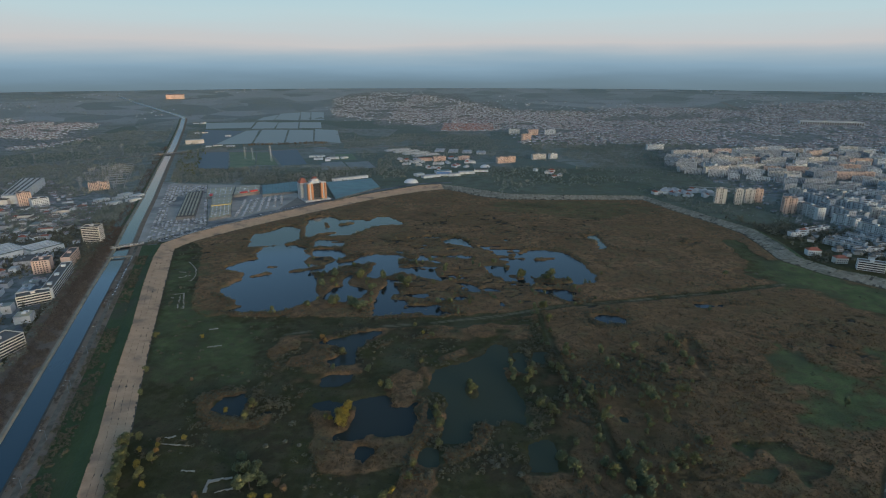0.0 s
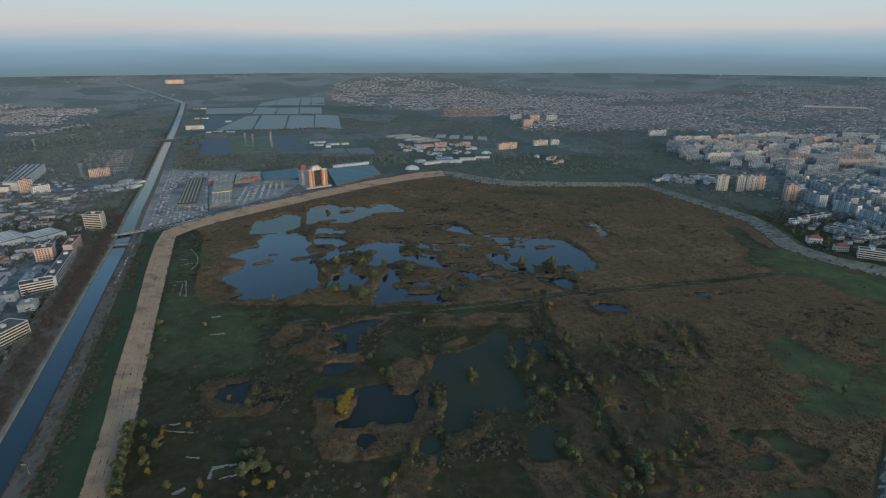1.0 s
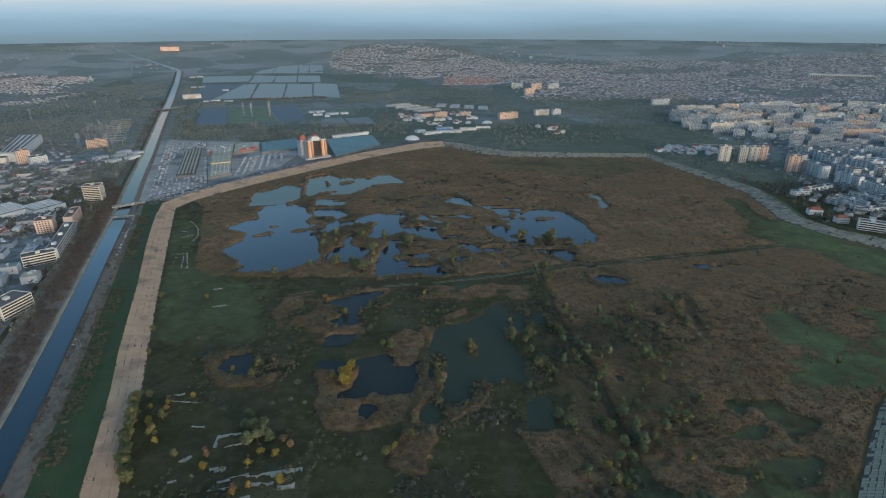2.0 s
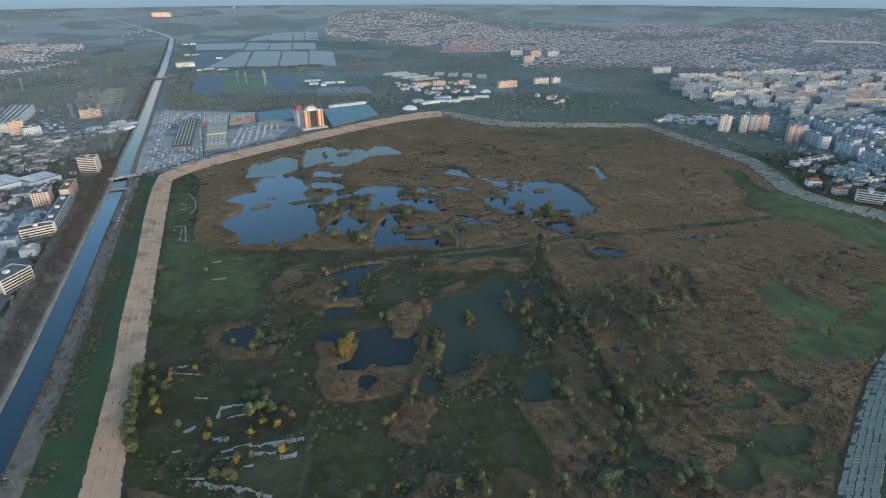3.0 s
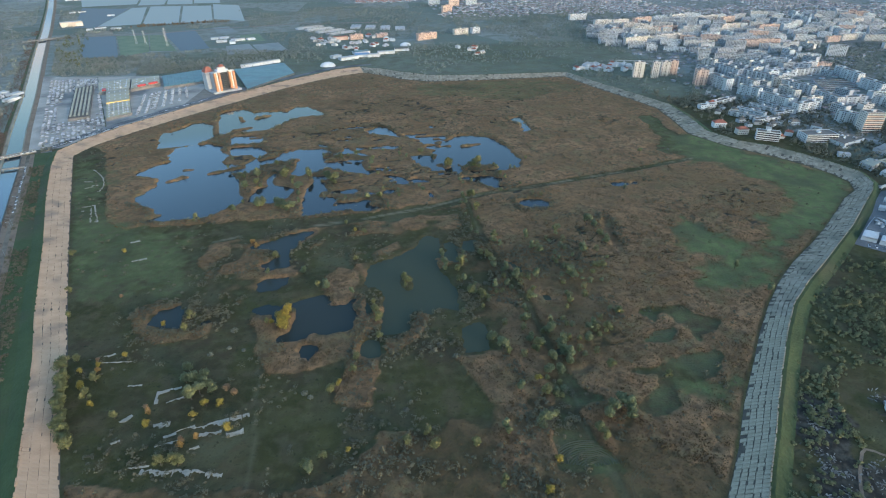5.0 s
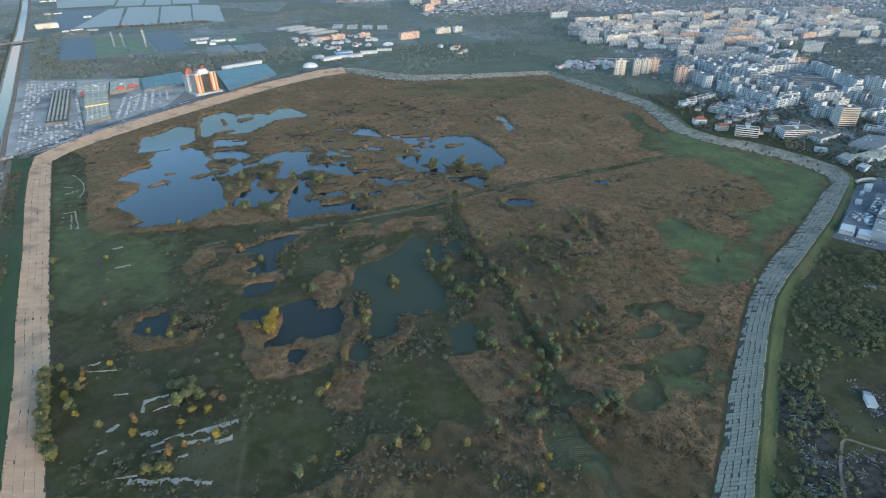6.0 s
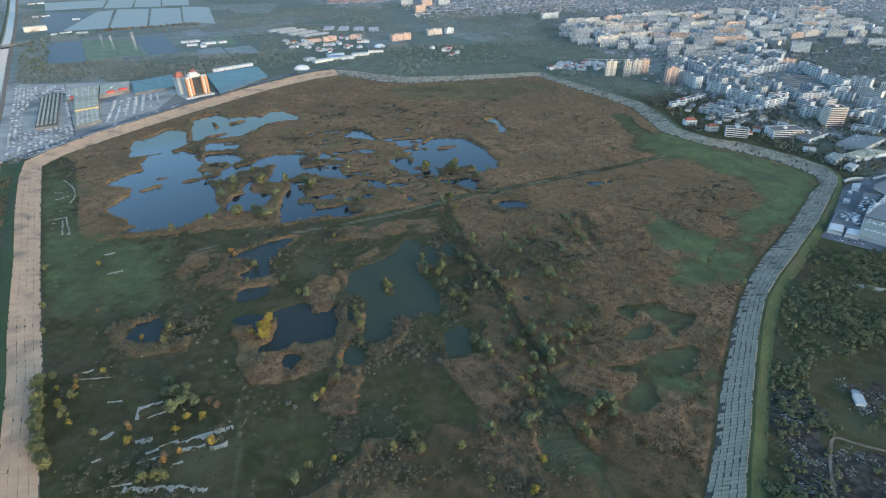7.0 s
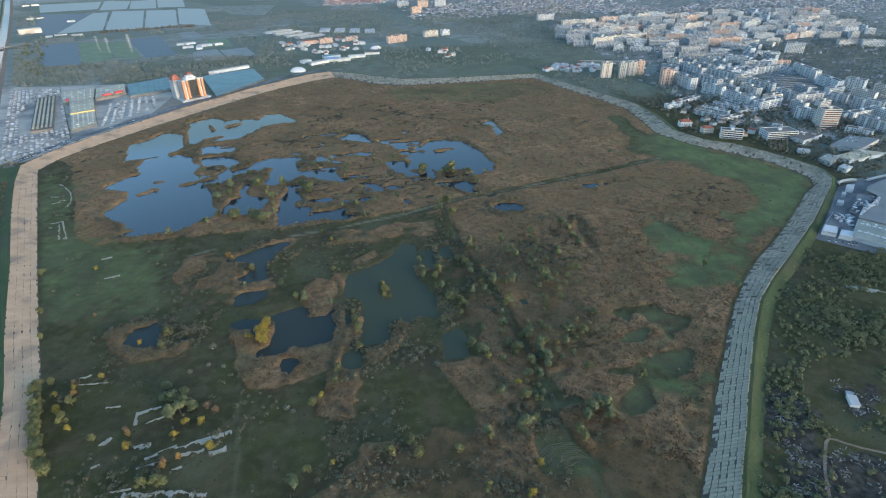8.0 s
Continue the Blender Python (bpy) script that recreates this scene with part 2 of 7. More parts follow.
M_RED_ROOFS = material("red_house_roofs", (0.2, 0.11, 0.09), (0.32, 0.18, 0.15), 0.85, 40, 6, 0.0, island=0.7)
M_FIELDS = [material("fallow_field", (0.16, 0.15, 0.115), (0.24, 0.215, 0.165), 1.0, 30, 3, 0.4), material("winter_crop", (0.11, 0.15, 0.095), (0.17, 0.205, 0.13), 1.0, 30, 3, 0.4), material("wet_field", (0.13, 0.15, 0.14), (0.2, 0.215, 0.2), 0.7, 30, 3, 0.3)]
M_HOUSE_ROOFS = material("house_roofs", (0.12, 0.1, 0.1), (0.31, 0.26, 0.25), 0.85, 40, 6, 0.0, island=0.7)

# ---- backdrop: far haze and the evening sky opposite the sun, behind all else ----
def backdrop_material():
    m = bpy.data.materials.new("evening_sky")
    m.use_nodes = True
    t = m.node_tree
    n, l = t.nodes, t.links
    n.remove(n["Principled BSDF"])
    sep, rng_node, ramp, emit = n.new("ShaderNodeSeparateXYZ"), n.new("ShaderNodeMapRange"), n.new("ShaderNodeValToRGB"), n.new("ShaderNodeEmission")
    tex, stretch, wave = n.new("ShaderNodeTexNoise"), n.new("ShaderNodeMapping"), n.new("ShaderNodeMath")
    where = n.new("ShaderNodeNewGeometry").outputs["Position"]
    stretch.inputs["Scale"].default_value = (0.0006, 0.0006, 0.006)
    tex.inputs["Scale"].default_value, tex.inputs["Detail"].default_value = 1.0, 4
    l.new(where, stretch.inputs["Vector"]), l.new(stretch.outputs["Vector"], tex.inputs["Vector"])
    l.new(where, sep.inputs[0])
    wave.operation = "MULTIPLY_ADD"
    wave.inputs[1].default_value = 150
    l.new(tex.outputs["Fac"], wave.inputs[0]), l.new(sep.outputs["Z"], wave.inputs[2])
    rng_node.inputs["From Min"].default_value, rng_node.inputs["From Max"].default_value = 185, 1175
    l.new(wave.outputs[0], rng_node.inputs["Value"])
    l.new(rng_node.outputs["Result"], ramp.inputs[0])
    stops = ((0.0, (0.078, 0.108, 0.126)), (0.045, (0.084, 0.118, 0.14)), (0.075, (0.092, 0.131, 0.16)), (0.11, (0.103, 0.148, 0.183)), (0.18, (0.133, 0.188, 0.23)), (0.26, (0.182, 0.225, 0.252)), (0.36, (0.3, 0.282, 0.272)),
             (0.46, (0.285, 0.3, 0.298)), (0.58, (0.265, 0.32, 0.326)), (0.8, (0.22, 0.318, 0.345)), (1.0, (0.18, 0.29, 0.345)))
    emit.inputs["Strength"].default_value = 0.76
    e = ramp.color_ramp.elements
    e[0].position, e[0].color = stops[0][0], (*stops[0][1], 1)
    e[1].position, e[1].color = stops[-1][0], (*stops[-1][1], 1)
    for at, c in stops[1:-1]:
        e.new(at).color = (*c, 1)
    l.new(ramp.outputs["Color"], emit.inputs["Color"])
    l.new(emit.outputs[0], n["Material Output"].inputs["Surface"])
    return m


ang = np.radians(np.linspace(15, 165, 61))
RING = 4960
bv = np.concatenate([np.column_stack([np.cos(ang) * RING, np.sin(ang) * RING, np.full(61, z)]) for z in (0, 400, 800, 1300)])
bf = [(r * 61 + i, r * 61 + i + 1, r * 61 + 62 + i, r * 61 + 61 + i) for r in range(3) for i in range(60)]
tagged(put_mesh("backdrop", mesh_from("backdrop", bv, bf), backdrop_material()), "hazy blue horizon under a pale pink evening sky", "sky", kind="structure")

# ---- plan of the basin: metres east and north of the start point ----
DIKE_WEST = [(-130, 30, -100, 30), (-175, 140, -150, 140), (-222, 265, -203, 265), (-245, 325, -226, 331), (-270, 382, -250, 388), (-317, 501, -298, 507), (-366, 617, -344, 624),
             (-403, 713, -380, 716), (-421, 772, -397, 760), (-404, 820, -384, 800), (-366, 879, -347, 853), (-310, 947, -292, 922), (-246, 1026, -229, 993),
             (-160, 1117, -142, 1088), (-103, 1166, -88, 1134), (-56, 1206, -42, 1166), (-5, 1224, 2, 1186)]
DIKE_FAR = [(-5, 1224, 2, 1186), (40, 1200, 38, 1158), (82, 1165, 74, 1118), (138, 1124, 132, 1086), (232, 1112, 232, 1080), (325, 1107, 325, 1082), (417, 1104, 408, 1080)]
DIKE_EAST = [(417, 1104, 408, 1080), (449, 1010, 432, 996), (487, 910, 468, 897), (508, 850, 484, 838), (505, 780, 478, 778), (494, 710, 468, 712), (514, 662, 494, 652),
             (545, 636, 524, 617), (565, 603, 546, 583), (581, 570, 560, 549), (592, 535, 564, 519), (582, 506, 551, 496), (564, 487, 524, 480)]
DIKE_NEAR = [(564, 487, 524, 480), (516, 448, 490, 452), (477, 416, 450, 420), (432, 383, 410, 391), (398, 358, 376, 368), (361, 332, 342, 341), (327, 305, 310, 311), (298, 274, 280, 279),
             (274, 246, 254, 249), (246, 213, 226, 217), (226, 188, 205, 190), (208, 167, 188, 170), (192, 147, 171, 151), (120, 60, 98, 64), (60, -10, 38, -5)]
BASIN = [r[2:] for r in DIKE_WEST] + [r[2:] for r in DIKE_FAR[1:]] + [r[2:] for r in DIKE_EAST[1:]] + [r[2:] for r in DIKE_NEAR[1:]]
PONDS = dict(
    great=[(-224, 783), (-249, 779), (-268, 771), (-271, 748), (-260, 718), (-273, 705), (-286, 694), (-289, 682), (-278, 668), (-260, 659), (-252, 639), (-262, 615), (-267, 605), (-261, 587), (-235, 570), (-228, 555), (-236, 545), (-219, 539), (-201, 541), (-179, 543), (-164, 556), (-150, 570), (-146, 586), (-155, 616), (-162, 642), (-171, 664), (-150, 660), (-146, 676), (-143, 694), (-148, 713), (-163, 691), (-187, 697), (-194, 710), (-186, 721), (-197, 742), (-208, 771)],
    upper=[(-294, 770), (-299, 803), (-305, 841), (-295, 846), (-285, 860), (-269, 884), (-253, 884), (-239, 872), (-233, 852), (-227, 810), (-234, 787), (-266, 778)],
    north=[(-222, 826), (-230, 870), (-238, 928), (-228, 942), (-216, 949), (-204, 953), (-188, 930), (-162, 931), (-131, 928), (-120, 949), (-100, 948), (-70, 915), (-71, 894), (-99, 893), (-122, 877), (-136, 851), (-144, 834), (-173, 827), (-199, 827), (-209, 819)],
    channel=[(-198, 797), (-192, 808), (-170, 808), (-150, 799), (-150, 770), (-175, 771), (-193, 768)],
    pocket=[(-191, 760), (-171, 763), (-151, 755), (-136, 730), (-148, 713), (-158, 726), (-182, 724)],
    middle=[(-149, 700), (-128, 709), (-118, 728), (-109, 735), (-94, 739), (-63, 737), (-44, 718), (-30, 726), (-9, 711), (-6, 685), (-16, 660), (-37, 658), (-50, 662), (-76, 649), (-88, 639), (-98, 657), (-95, 699), (-119, 694), (-139, 684), (-145, 659)],
    bushy=[(-138, 591), (-135, 612), (-126, 618), (-127, 641), (-119, 654), (-115, 621), (-99, 612), (-93, 600), (-93, 582), (-112, 568), (-124, 567), (-138, 577)],
    lower=[(-69, 630), (-59, 637), (-55, 612), (-49, 588), (-30, 593), (-17, 593), (4, 578), (2, 568), (-18, 564), (18, 554), (19, 542), (-7, 532), (-35, 536), (-75, 529), (-79, 573), (-74, 586)],
    pool_a=[(-19, 711), (-7, 710), (0, 696), (-11, 690), (-19, 698)],
    pool_b=[(-21, 663), (-11, 662), (-1, 634), (-9, 627), (-20, 640)],
    pool_f=[(11, 627), (24, 628), (41, 614), (49, 595), (39, 590), (21, 604)],
    pool_g=[(9, 586), (20, 591), (39, 574), (34, 566), (15, 573)],
    pool_h=[(49, 577), (60, 578), (74, 561), (68, 553), (53, 561)],
    east=[(53, 688), (77, 689), (85, 671), (98, 709), (103, 743), (116, 738), (125, 756), (153, 758), (171, 747), (182, 727), (193, 702), (196, 659), (193, 632), (182, 624), (160, 619), (142, 621), (127, 609), (124, 626), (103, 627), (84, 634), (59, 658)],
    east_low=[(101, 605), (118, 609), (144, 606), (159, 596), (151, 575), (164, 571), (144, 568), (126, 587)],
    sliver=[(-5, 803), (19, 820), (34, 803), (44, 778), (54, 758), (31, 773), (15, 784)],
    sliver_b=[(16, 732), (35, 736), (53, 723), (33, 718)],
    pool_c=[(226, 827), (244, 832), (244, 811), (247, 768), (234, 763), (236, 801)],
    pool_i=[(364, 786), (381, 798), (395, 795), (370, 777)],
    pool_d=[(160, 532), (173, 533), (187, 530), (194, 523), (190, 513), (172, 510), (161, 519)],
    pool_e=[(284, 563), (305, 560), (322, 563), (312, 552), (292, 548), (284, 554)])
MURKY = dict(
    big=[(51, 467), (61, 461), (58, 431), (53, 402), (63, 392), (63, 377), (66, 356), (61, 341), (45, 349), (41, 339), (33, 346), (24, 343), (20, 326), (16, 319), (3, 320), (-3, 322), (-1, 340), (3, 365), (1, 377), (-12, 391), (-12, 406), (-7, 420), (6, 427), (27, 437), (42, 455)],
    arm=[(66, 450), (73, 451), (79, 443), (74, 417), (69, 414), (64, 426)],
    side=[(84, 453), (96, 452), (92, 432), (82, 434)],
    square=[(-102, 370), (-91, 374), (-78, 373), (-68, 373), (-46, 381), (-41, 379), (-40, 368), (-28, 368), (-20, 376), (-19, 351), (-22, 338), (-25, 329), (-42, 328), (-54, 329), (-64, 322), (-77, 323), (-79, 332), (-83, 348), (-89, 356), (-98, 361)],
    gut=[(-15, 367), (-10, 368), (-6, 357), (-9, 347), (-13, 352)],
    lowpool=[(-17, 314), (-13, 318), (-5, 316), (-2, 300), (-14, 295), (-18, 301)],
    notch=[(-62, 311), (-58, 318), (-49, 317), (-48, 312), (-54, 302)],
    corner=[(62, 322), (71, 326), (79, 325), (81, 311), (79, 300), (72, 292), (60, 293), (58, 304)],
    oval=[(-105, 398), (-102, 410), (-90, 414), (-79, 412), (-78, 402), (-87, 397), (-101, 392)],
    long=[(-124, 472), (-106, 478), (-91, 488), (-63, 497), (-57, 490), (-72, 477), (-81, 458), (-78, 432), (-101, 426), (-109, 433), (-101, 443), (-90, 453), (-101, 462)],
    lone=[(-181, 363), (-181, 372), (-169, 378), (-164, 382), (-156, 374), (-151, 350), (-169, 355)],
    tiny=[(-142, 350), (-141, 359), (-122, 363), (-131, 355)],
    scrub_a=[(118, 409), (125, 408), (130, 395), (125, 388), (119, 397)],
    scrub_b=[(121, 286), (127, 288), (130, 283), (126, 275), (120, 277)],
    scrub_c=[(128, 263), (135, 264), (143, 266), (142, 262), (132, 260)],
    scrub_d=[(135, 351), (142, 352), (144, 348), (137, 345)],
    ditch=[(240, 480), (241, 469), (236, 439), (232, 410), (227, 409), (228, 433), (232, 463)])
# spits and islets of reed: both ends and the half width
ISLETS = [(-76, 338, -73, 363, 5), (-233, 684, -225, 684, 2.5), (-245, 648, -228, 660, 4.5), (-204, 909, -195, 883, 2.5), (-176, 894, -157, 905, 4), (-199, 835, -178, 846, 4), (-200, 666, -162, 683, 3), (-144, 663, -96, 695, 5), (-171, 796, -155, 795, 1.5), (-187, 771, -157, 774, 2), (93, 713, 113, 718, 3.5), (130, 714, 155, 719, 3), (61, 730, 84, 684, 4), (90, 650, 112, 648, 5), (122, 634, 153, 632, 8), (161, 606, 201, 603, 9), (23, 397, 24, 382, 4.5), (-15, 718, 11, 700, 4), (-38, 698, -19, 698, 3), (4, 566, -18, 573, 3), (-49, 684, -17, 673, 2)]
BIG_WILLOWS = [(-146, 605), (-137, 641), (-104, 635), (-83, 593), (-43, 609), (-50, 624), (-124, 556), (-88, 538), (-102, 554), (-75, 629), (134, 627), (98, 642)]
MEADOWS = dict(
    west=[(-418, 757), (-412, 802), (-373, 786), (-329, 701), (-306, 645), (-278, 567), (-255, 535), (-226, 528), (-177, 527), (-138, 527), (-104, 527), (-69, 524), (-22, 525), (40, 533), (99, 547), (103, 532), (37, 504), (2, 505), (-45, 512), (-79, 506), (-117, 497), (-157, 484), (-161, 454), (-144, 406), (-146, 386), (-191, 389), (-200, 377), (-187, 345), (-268, 355), (-298, 452)],
    far=[(83, 1072), (159, 1056), (242, 1075), (354, 1061), (426, 1000), (354, 956), (259, 923), (185, 961), (105, 977)],
    bank=[(430, 797), (457, 807), (448, 735), (457, 670), (488, 649), (516, 591), (491, 557), (427, 619), (389, 655), (421, 701), (429, 767)],
    inner=[(-44, 474), (0, 477), (33, 465), (-1, 444), (-18, 427), (-28, 401), (-43, 413), (-72, 409), (-79, 438)],
    southwest=[(-276, 371), (-189, 349), (-167, 334), (-136, 338), (-113, 368), (-100, 355), (-91, 336), (-91, 311), (-82, 291), (-55, 288), (-28, 296), (-24, 290), (-36, 268), (-28, 254), (-10, 252), (-8, 273), (-1, 288), (16, 298), (33, 313), (56, 309), (56, 287), (63, 255), (66, 241), (61, 221), (38, 232), (29, 223), (-5, 227), (-22, 208), (-38, 200), (-50, 194), (-208, 223)],
    glade=[(205, 316), (214, 325), (245, 320), (246, 311), (260, 298), (254, 289), (237, 281), (229, 273), (228, 287), (230, 299), (223, 310), (215, 311), (207, 301)],
    inset=[(193, 284), (201, 294), (219, 292), (213, 282)],
    south=[(134, 259), (160, 258), (191, 257), (219, 265), (239, 270), (240, 258), (223, 239), (207, 236), (191, 235), (181, 218), (165, 218), (161, 225), (166, 231), (182, 239), (186, 251)],
    corner=[(119, 267), (123, 259), (132, 242), (137, 235), (121, 231), (113, 216), (125, 195), (126, 183), (95, 186), (98, 217), (109, 243)])
LUSH = dict(
    a=[(432, 715), (478, 705), (488, 658), (522, 618), (552, 572), (572, 522), (540, 488), (491, 452), (444, 416), (420, 416), (382, 387), (352, 359), (336, 332), (270, 346), (281, 366), (306, 371), (314, 388), (292, 399), (300, 447), (321, 466), (337, 439), (339, 419), (347, 401), (340, 382), (361, 378), (384, 409), (408, 451), (435, 456), (463, 505), (467, 532), (454, 549), (447, 558), (453, 596), (436, 612), (412, 605), (416, 647)],
    c=[(191, 231), (218, 242), (252, 247), (233, 223), (214, 222), (197, 227)])
REED_BEDS = [
    [(-96, 344), (-89, 311), (-80, 291), (-55, 288), (-30, 297), (-22, 323), (-7, 329), (-6, 341), (-20, 333), (-41, 325), (-46, 303), (-56, 299), (-64, 306), (-65, 320), (-77, 320), (-86, 342)],
    [(-36, 258), (-32, 272), (-24, 287), (-8, 293), (0, 299), (12, 301), (27, 314), (38, 340), (30, 345), (21, 322), (14, 315), (1, 315), (2, 299), (-12, 292), (-20, 292), (-9, 284), (-11, 249), (-25, 251)],
    [(51, 287), (77, 287), (95, 270), (83, 243), (67, 242), (62, 254)],
    [(-47, 406), (-35, 421), (-17, 410), (-16, 394), (-23, 375), (-28, 369), (-39, 370), (-48, 387)],
    [(-193, 362), (-194, 380), (-172, 386), (-160, 386), (-165, 381), (-182, 372), (-180, 360), (-167, 351), (-150, 347), (-157, 341), (-180, 345)],
    [(-158, 464), (-157, 484), (-146, 484), (-137, 472), (-137, 457), (-148, 452)],
    [(25, 498), (31, 507), (49, 509), (54, 495), (43, 480), (29, 483)],
    [(-19, 382), (-12, 372), (-10, 360), (-6, 337), (-13, 322), (-20, 326), (-15, 336), (-21, 351)],
    [(-343, 722), (-287, 741), (-265, 717), (-289, 689), (-260, 659), (-251, 638), (-265, 612), (-262, 588), (-234, 567), (-229, 552), (-236, 534), (-252, 525), (-279, 548), (-313, 646)],
    [(119, 228), (131, 231), (133, 218), (127, 212), (119, 215)]]
TRACK_A = [(-157, 486), (-117, 499), (-67, 504), (-22, 510), (14, 519), (58, 529), (105, 546), (141, 557), (198, 566), (253, 579), (318, 592), (419, 619)]
TRACK_B = [(105, 546), (103, 507), (105, 456), (108, 418), (115, 383), (118, 348), (119, 314), (120, 278), (122, 254), (120, 231), (118, 218), (118, 196), (122, 181), (122, 163)]
TRACK_C = [(-91, 323), (-87, 293), (-84, 257), (-81, 231), (-80, 207), (-81, 200)]
TRACK_D = [(105, 546), (96, 566), (86, 598), (77, 624)]
TRACK_E = [(-144, 423), (-161, 454), (-156, 484)]
# rough sedge and low bushes round the murky ponds
SEDGE = [(-166, 475), (-116, 493), (-67, 499), (1, 500), (96, 529), (105, 456), (104, 404), (96, 329), (82, 291), (55, 284), (35, 313), (15, 291), (-8, 296), (-24, 324), (-90, 299), (-102, 352), (-138, 345), (-184, 341), (-202, 385), (-147, 390)]
SCRUB = [(79, 439), (114, 443), (161, 446), (213, 459), (223, 412), (179, 313), (155, 277), (124, 243), (101, 223), (78, 218), (95, 271), (87, 296), (81, 304), (66, 342), (76, 390)]


# ---- ground: one sheet, fine in the basin, coarse towards the horizon ----
def axis(lo, hi, step, ends):
    inner = np.arange(lo, hi + 0.1, step)
    out = np.cumsum(step * 1.22 ** np.arange(1, 60))
    left, right = lo - out[out < lo - ends[0]], hi + out[out < ends[1] - hi]
    return np.concatenate([[ends[0]], left[::-1], inner, right, [ends[1]]])


gx, gy = axis(-460, 620, 2.4, (-5200, 5200)), axis(130, 1240, 2.4, (-1500, 5200))
X, Y = np.meshgrid(gx, gy)
F = (X > -500) & (X < 680) & (Y > -60) & (Y < 1500)
fx, fy = X[F], Y[F]
wob = fbm(fx, fy, 40, 11, 4) * 15 + fbm(fx, fy, 13, 21, 4) * 9
edge = fbm(fx, fy, 20, 25, 4) * 7
shag = fbm(fx, fy, 9, 27, 3) * 3.5 + fbm(fx, fy * 1.6, 26, 28, 3) * 4
in_basin = signed(BASIN, fx, fy)


def field(outlines, wobble):
    d = np.full(fx.shape, 1e3)
    for poly in outlines:
        p = np.array(poly)
        k = (fx > p[:, 0].min() - 60) & (fx < p[:, 0].max() + 60) & (fy > p[:, 1].min() - 60) & (fy < p[:, 1].max() + 60)
        d[k] = np.minimum(d[k], signed(poly, fx[k], fy[k]) + wobble[k])
    return d


frill = fbm(fx, fy, 6.5, 29, 2) * 3
pond = field(PONDS.values(), shag * 1.1 + frill)
murky = field(MURKY.values(), shag * 0.9 + frill)
for ax, ay, bx, by, half in ISLETS:
    e = half - along([(ax, ay), (bx, by)], fx, fy) + shag * 0.6 + frill * 0.7
    pond, murky = np.maximum(pond, e), np.maximum(murky, e)
# floating mats of reed break up the water between the middle and the eastern ponds
mat_w = smooth(-75, -35, fx) * smooth(80, 40, fx) * smooth(520, 545, fy) * smooth(760, 700, fy)
mats = 24 * (fbm(fx + 0.4 * fy, fy * 1.9, 40, 71, 5) - 0.06) * mat_w
pond = np.where(mat_w > 0.3, np.maximum(pond, mats), pond)
for cx, cy in BIG_WILLOWS:
    pond = np.maximum(pond, 6 - np.hypot(fx - cx, (fy - cy) * 1.1) + shag * 0.7)
# shallow channels and flooded spots in the reed east of the middle pond
marsh = smooth(-90, -20, fx) * smooth(130, 60, fx) * smooth(560, 640, fy) * smooth(880, 800, fy)
spill = 40 * marsh * smooth(0.2, 0.32, fbm(fx + 0.3 * fy, fy * 2.2, 34, 61, 4))
pond = np.where(spill > 0.5, np.minimum(pond, 6 - spill), pond)
water = np.minimum(pond, murky)
grass = smooth(2.5, -2.5, field([p for k, p in MEADOWS.items() if k != "far"], edge + shag * 0.4))
lush = smooth(16, -16, field(LUSH.values(), wob * 1.1 + shag * 1.5))
lush = np.maximum(0.85 * lush, 0.4 * smooth(9, -9, field([MEADOWS[k] for k in ("glade", "inset", "south", "corner", "far", "bank")], edge * 1.6 + shag * 1.2)))
# west meadow: lighter green patch that also paints in the haze over it
lush = np.maximum(lush, 0.58 * smooth(24, -24, field([[(-401, 734), (-366, 767), (-317, 664), (-278, 554), (-228, 515), (-172, 504), (-155, 425), (-184, 397), (-243, 404), (-280, 431)]], wob * 2.0)))
track = np.minimum(along(TRACK_A, fx, fy), along(TRACK_B, fx, fy) + 2) + wob * 0.12
grass = np.maximum(grass, smooth(9, 2, track) * 0.8)
scrub = smooth(12, -12, field([SCRUB], wob * 1.5))
sedge = smooth(8, -8, field([SEDGE], wob)) * smooth(-0.3, 0.0, fbm(fx, fy, 38, 33, 3))
# olive swathes run through the reed, and dark ditches wind in it
swathe = smooth(0.0, 0.22, fbm(fx + 0.5 * fy, fy * 1.7, 110, 35, 4)) * smooth(420, 560, fy + 0.3 * fx)
# rough mixed ground in the southern reed
rough = smooth(-0.05, 0.15, fbm(fx, fy, 34, 37, 4)) * smooth(290, 235, fy + 0.12 * np.abs(fx - 60))
ditch = smooth(0.04, 0.012, np.abs(fbm(fx * 0.8, fy * 1.5, 62, 81, 4))) * smooth(-0.05, 0.12, fbm(fx, fy, 150, 83, 2)) * smooth(480, 560, fy) * smooth(1060, 960, fy) * smooth(430, 330, fx)
crack = smooth(0.045, 0.012, np.abs(fbm(fx * 0.7 + 0.2 * fy, fy * 1.5, 44, 84, 4))) * smooth(-0.02, 0.12, fbm(fx, fy, 80, 85, 2)) * smooth(110, 170, fx) * smooth(250, 300, fy) * smooth(620, 560, fy)
ditch = np.maximum(ditch, 0.8 * crack * (1 - lush))
near_shore = smooth(16, 3, water)
reed = (1 - np.maximum(grass, lush)) * (1 - 0.4 * scrub) * (1 - 0.55 * rough) * (1 - 0.75 * sedge) * (1 - 0.3 * swathe) * (1 - ditch)
grass = np.maximum(grass, np.maximum(np.maximum(0.62 * sedge, 0.3 * swathe), np.maximum(0.4 * rough, 0.28 * scrub)))
reed = np.maximum(reed, smooth(10, 3, water + wob * 0.9 + 2) * (1 - lush) * smooth(0.1, 0.3, near_shore) * (1 - 0.85 * sedge))
reed = np.maximum(reed, smooth(2, -2, field(REED_BEDS, shag * 0.5)))
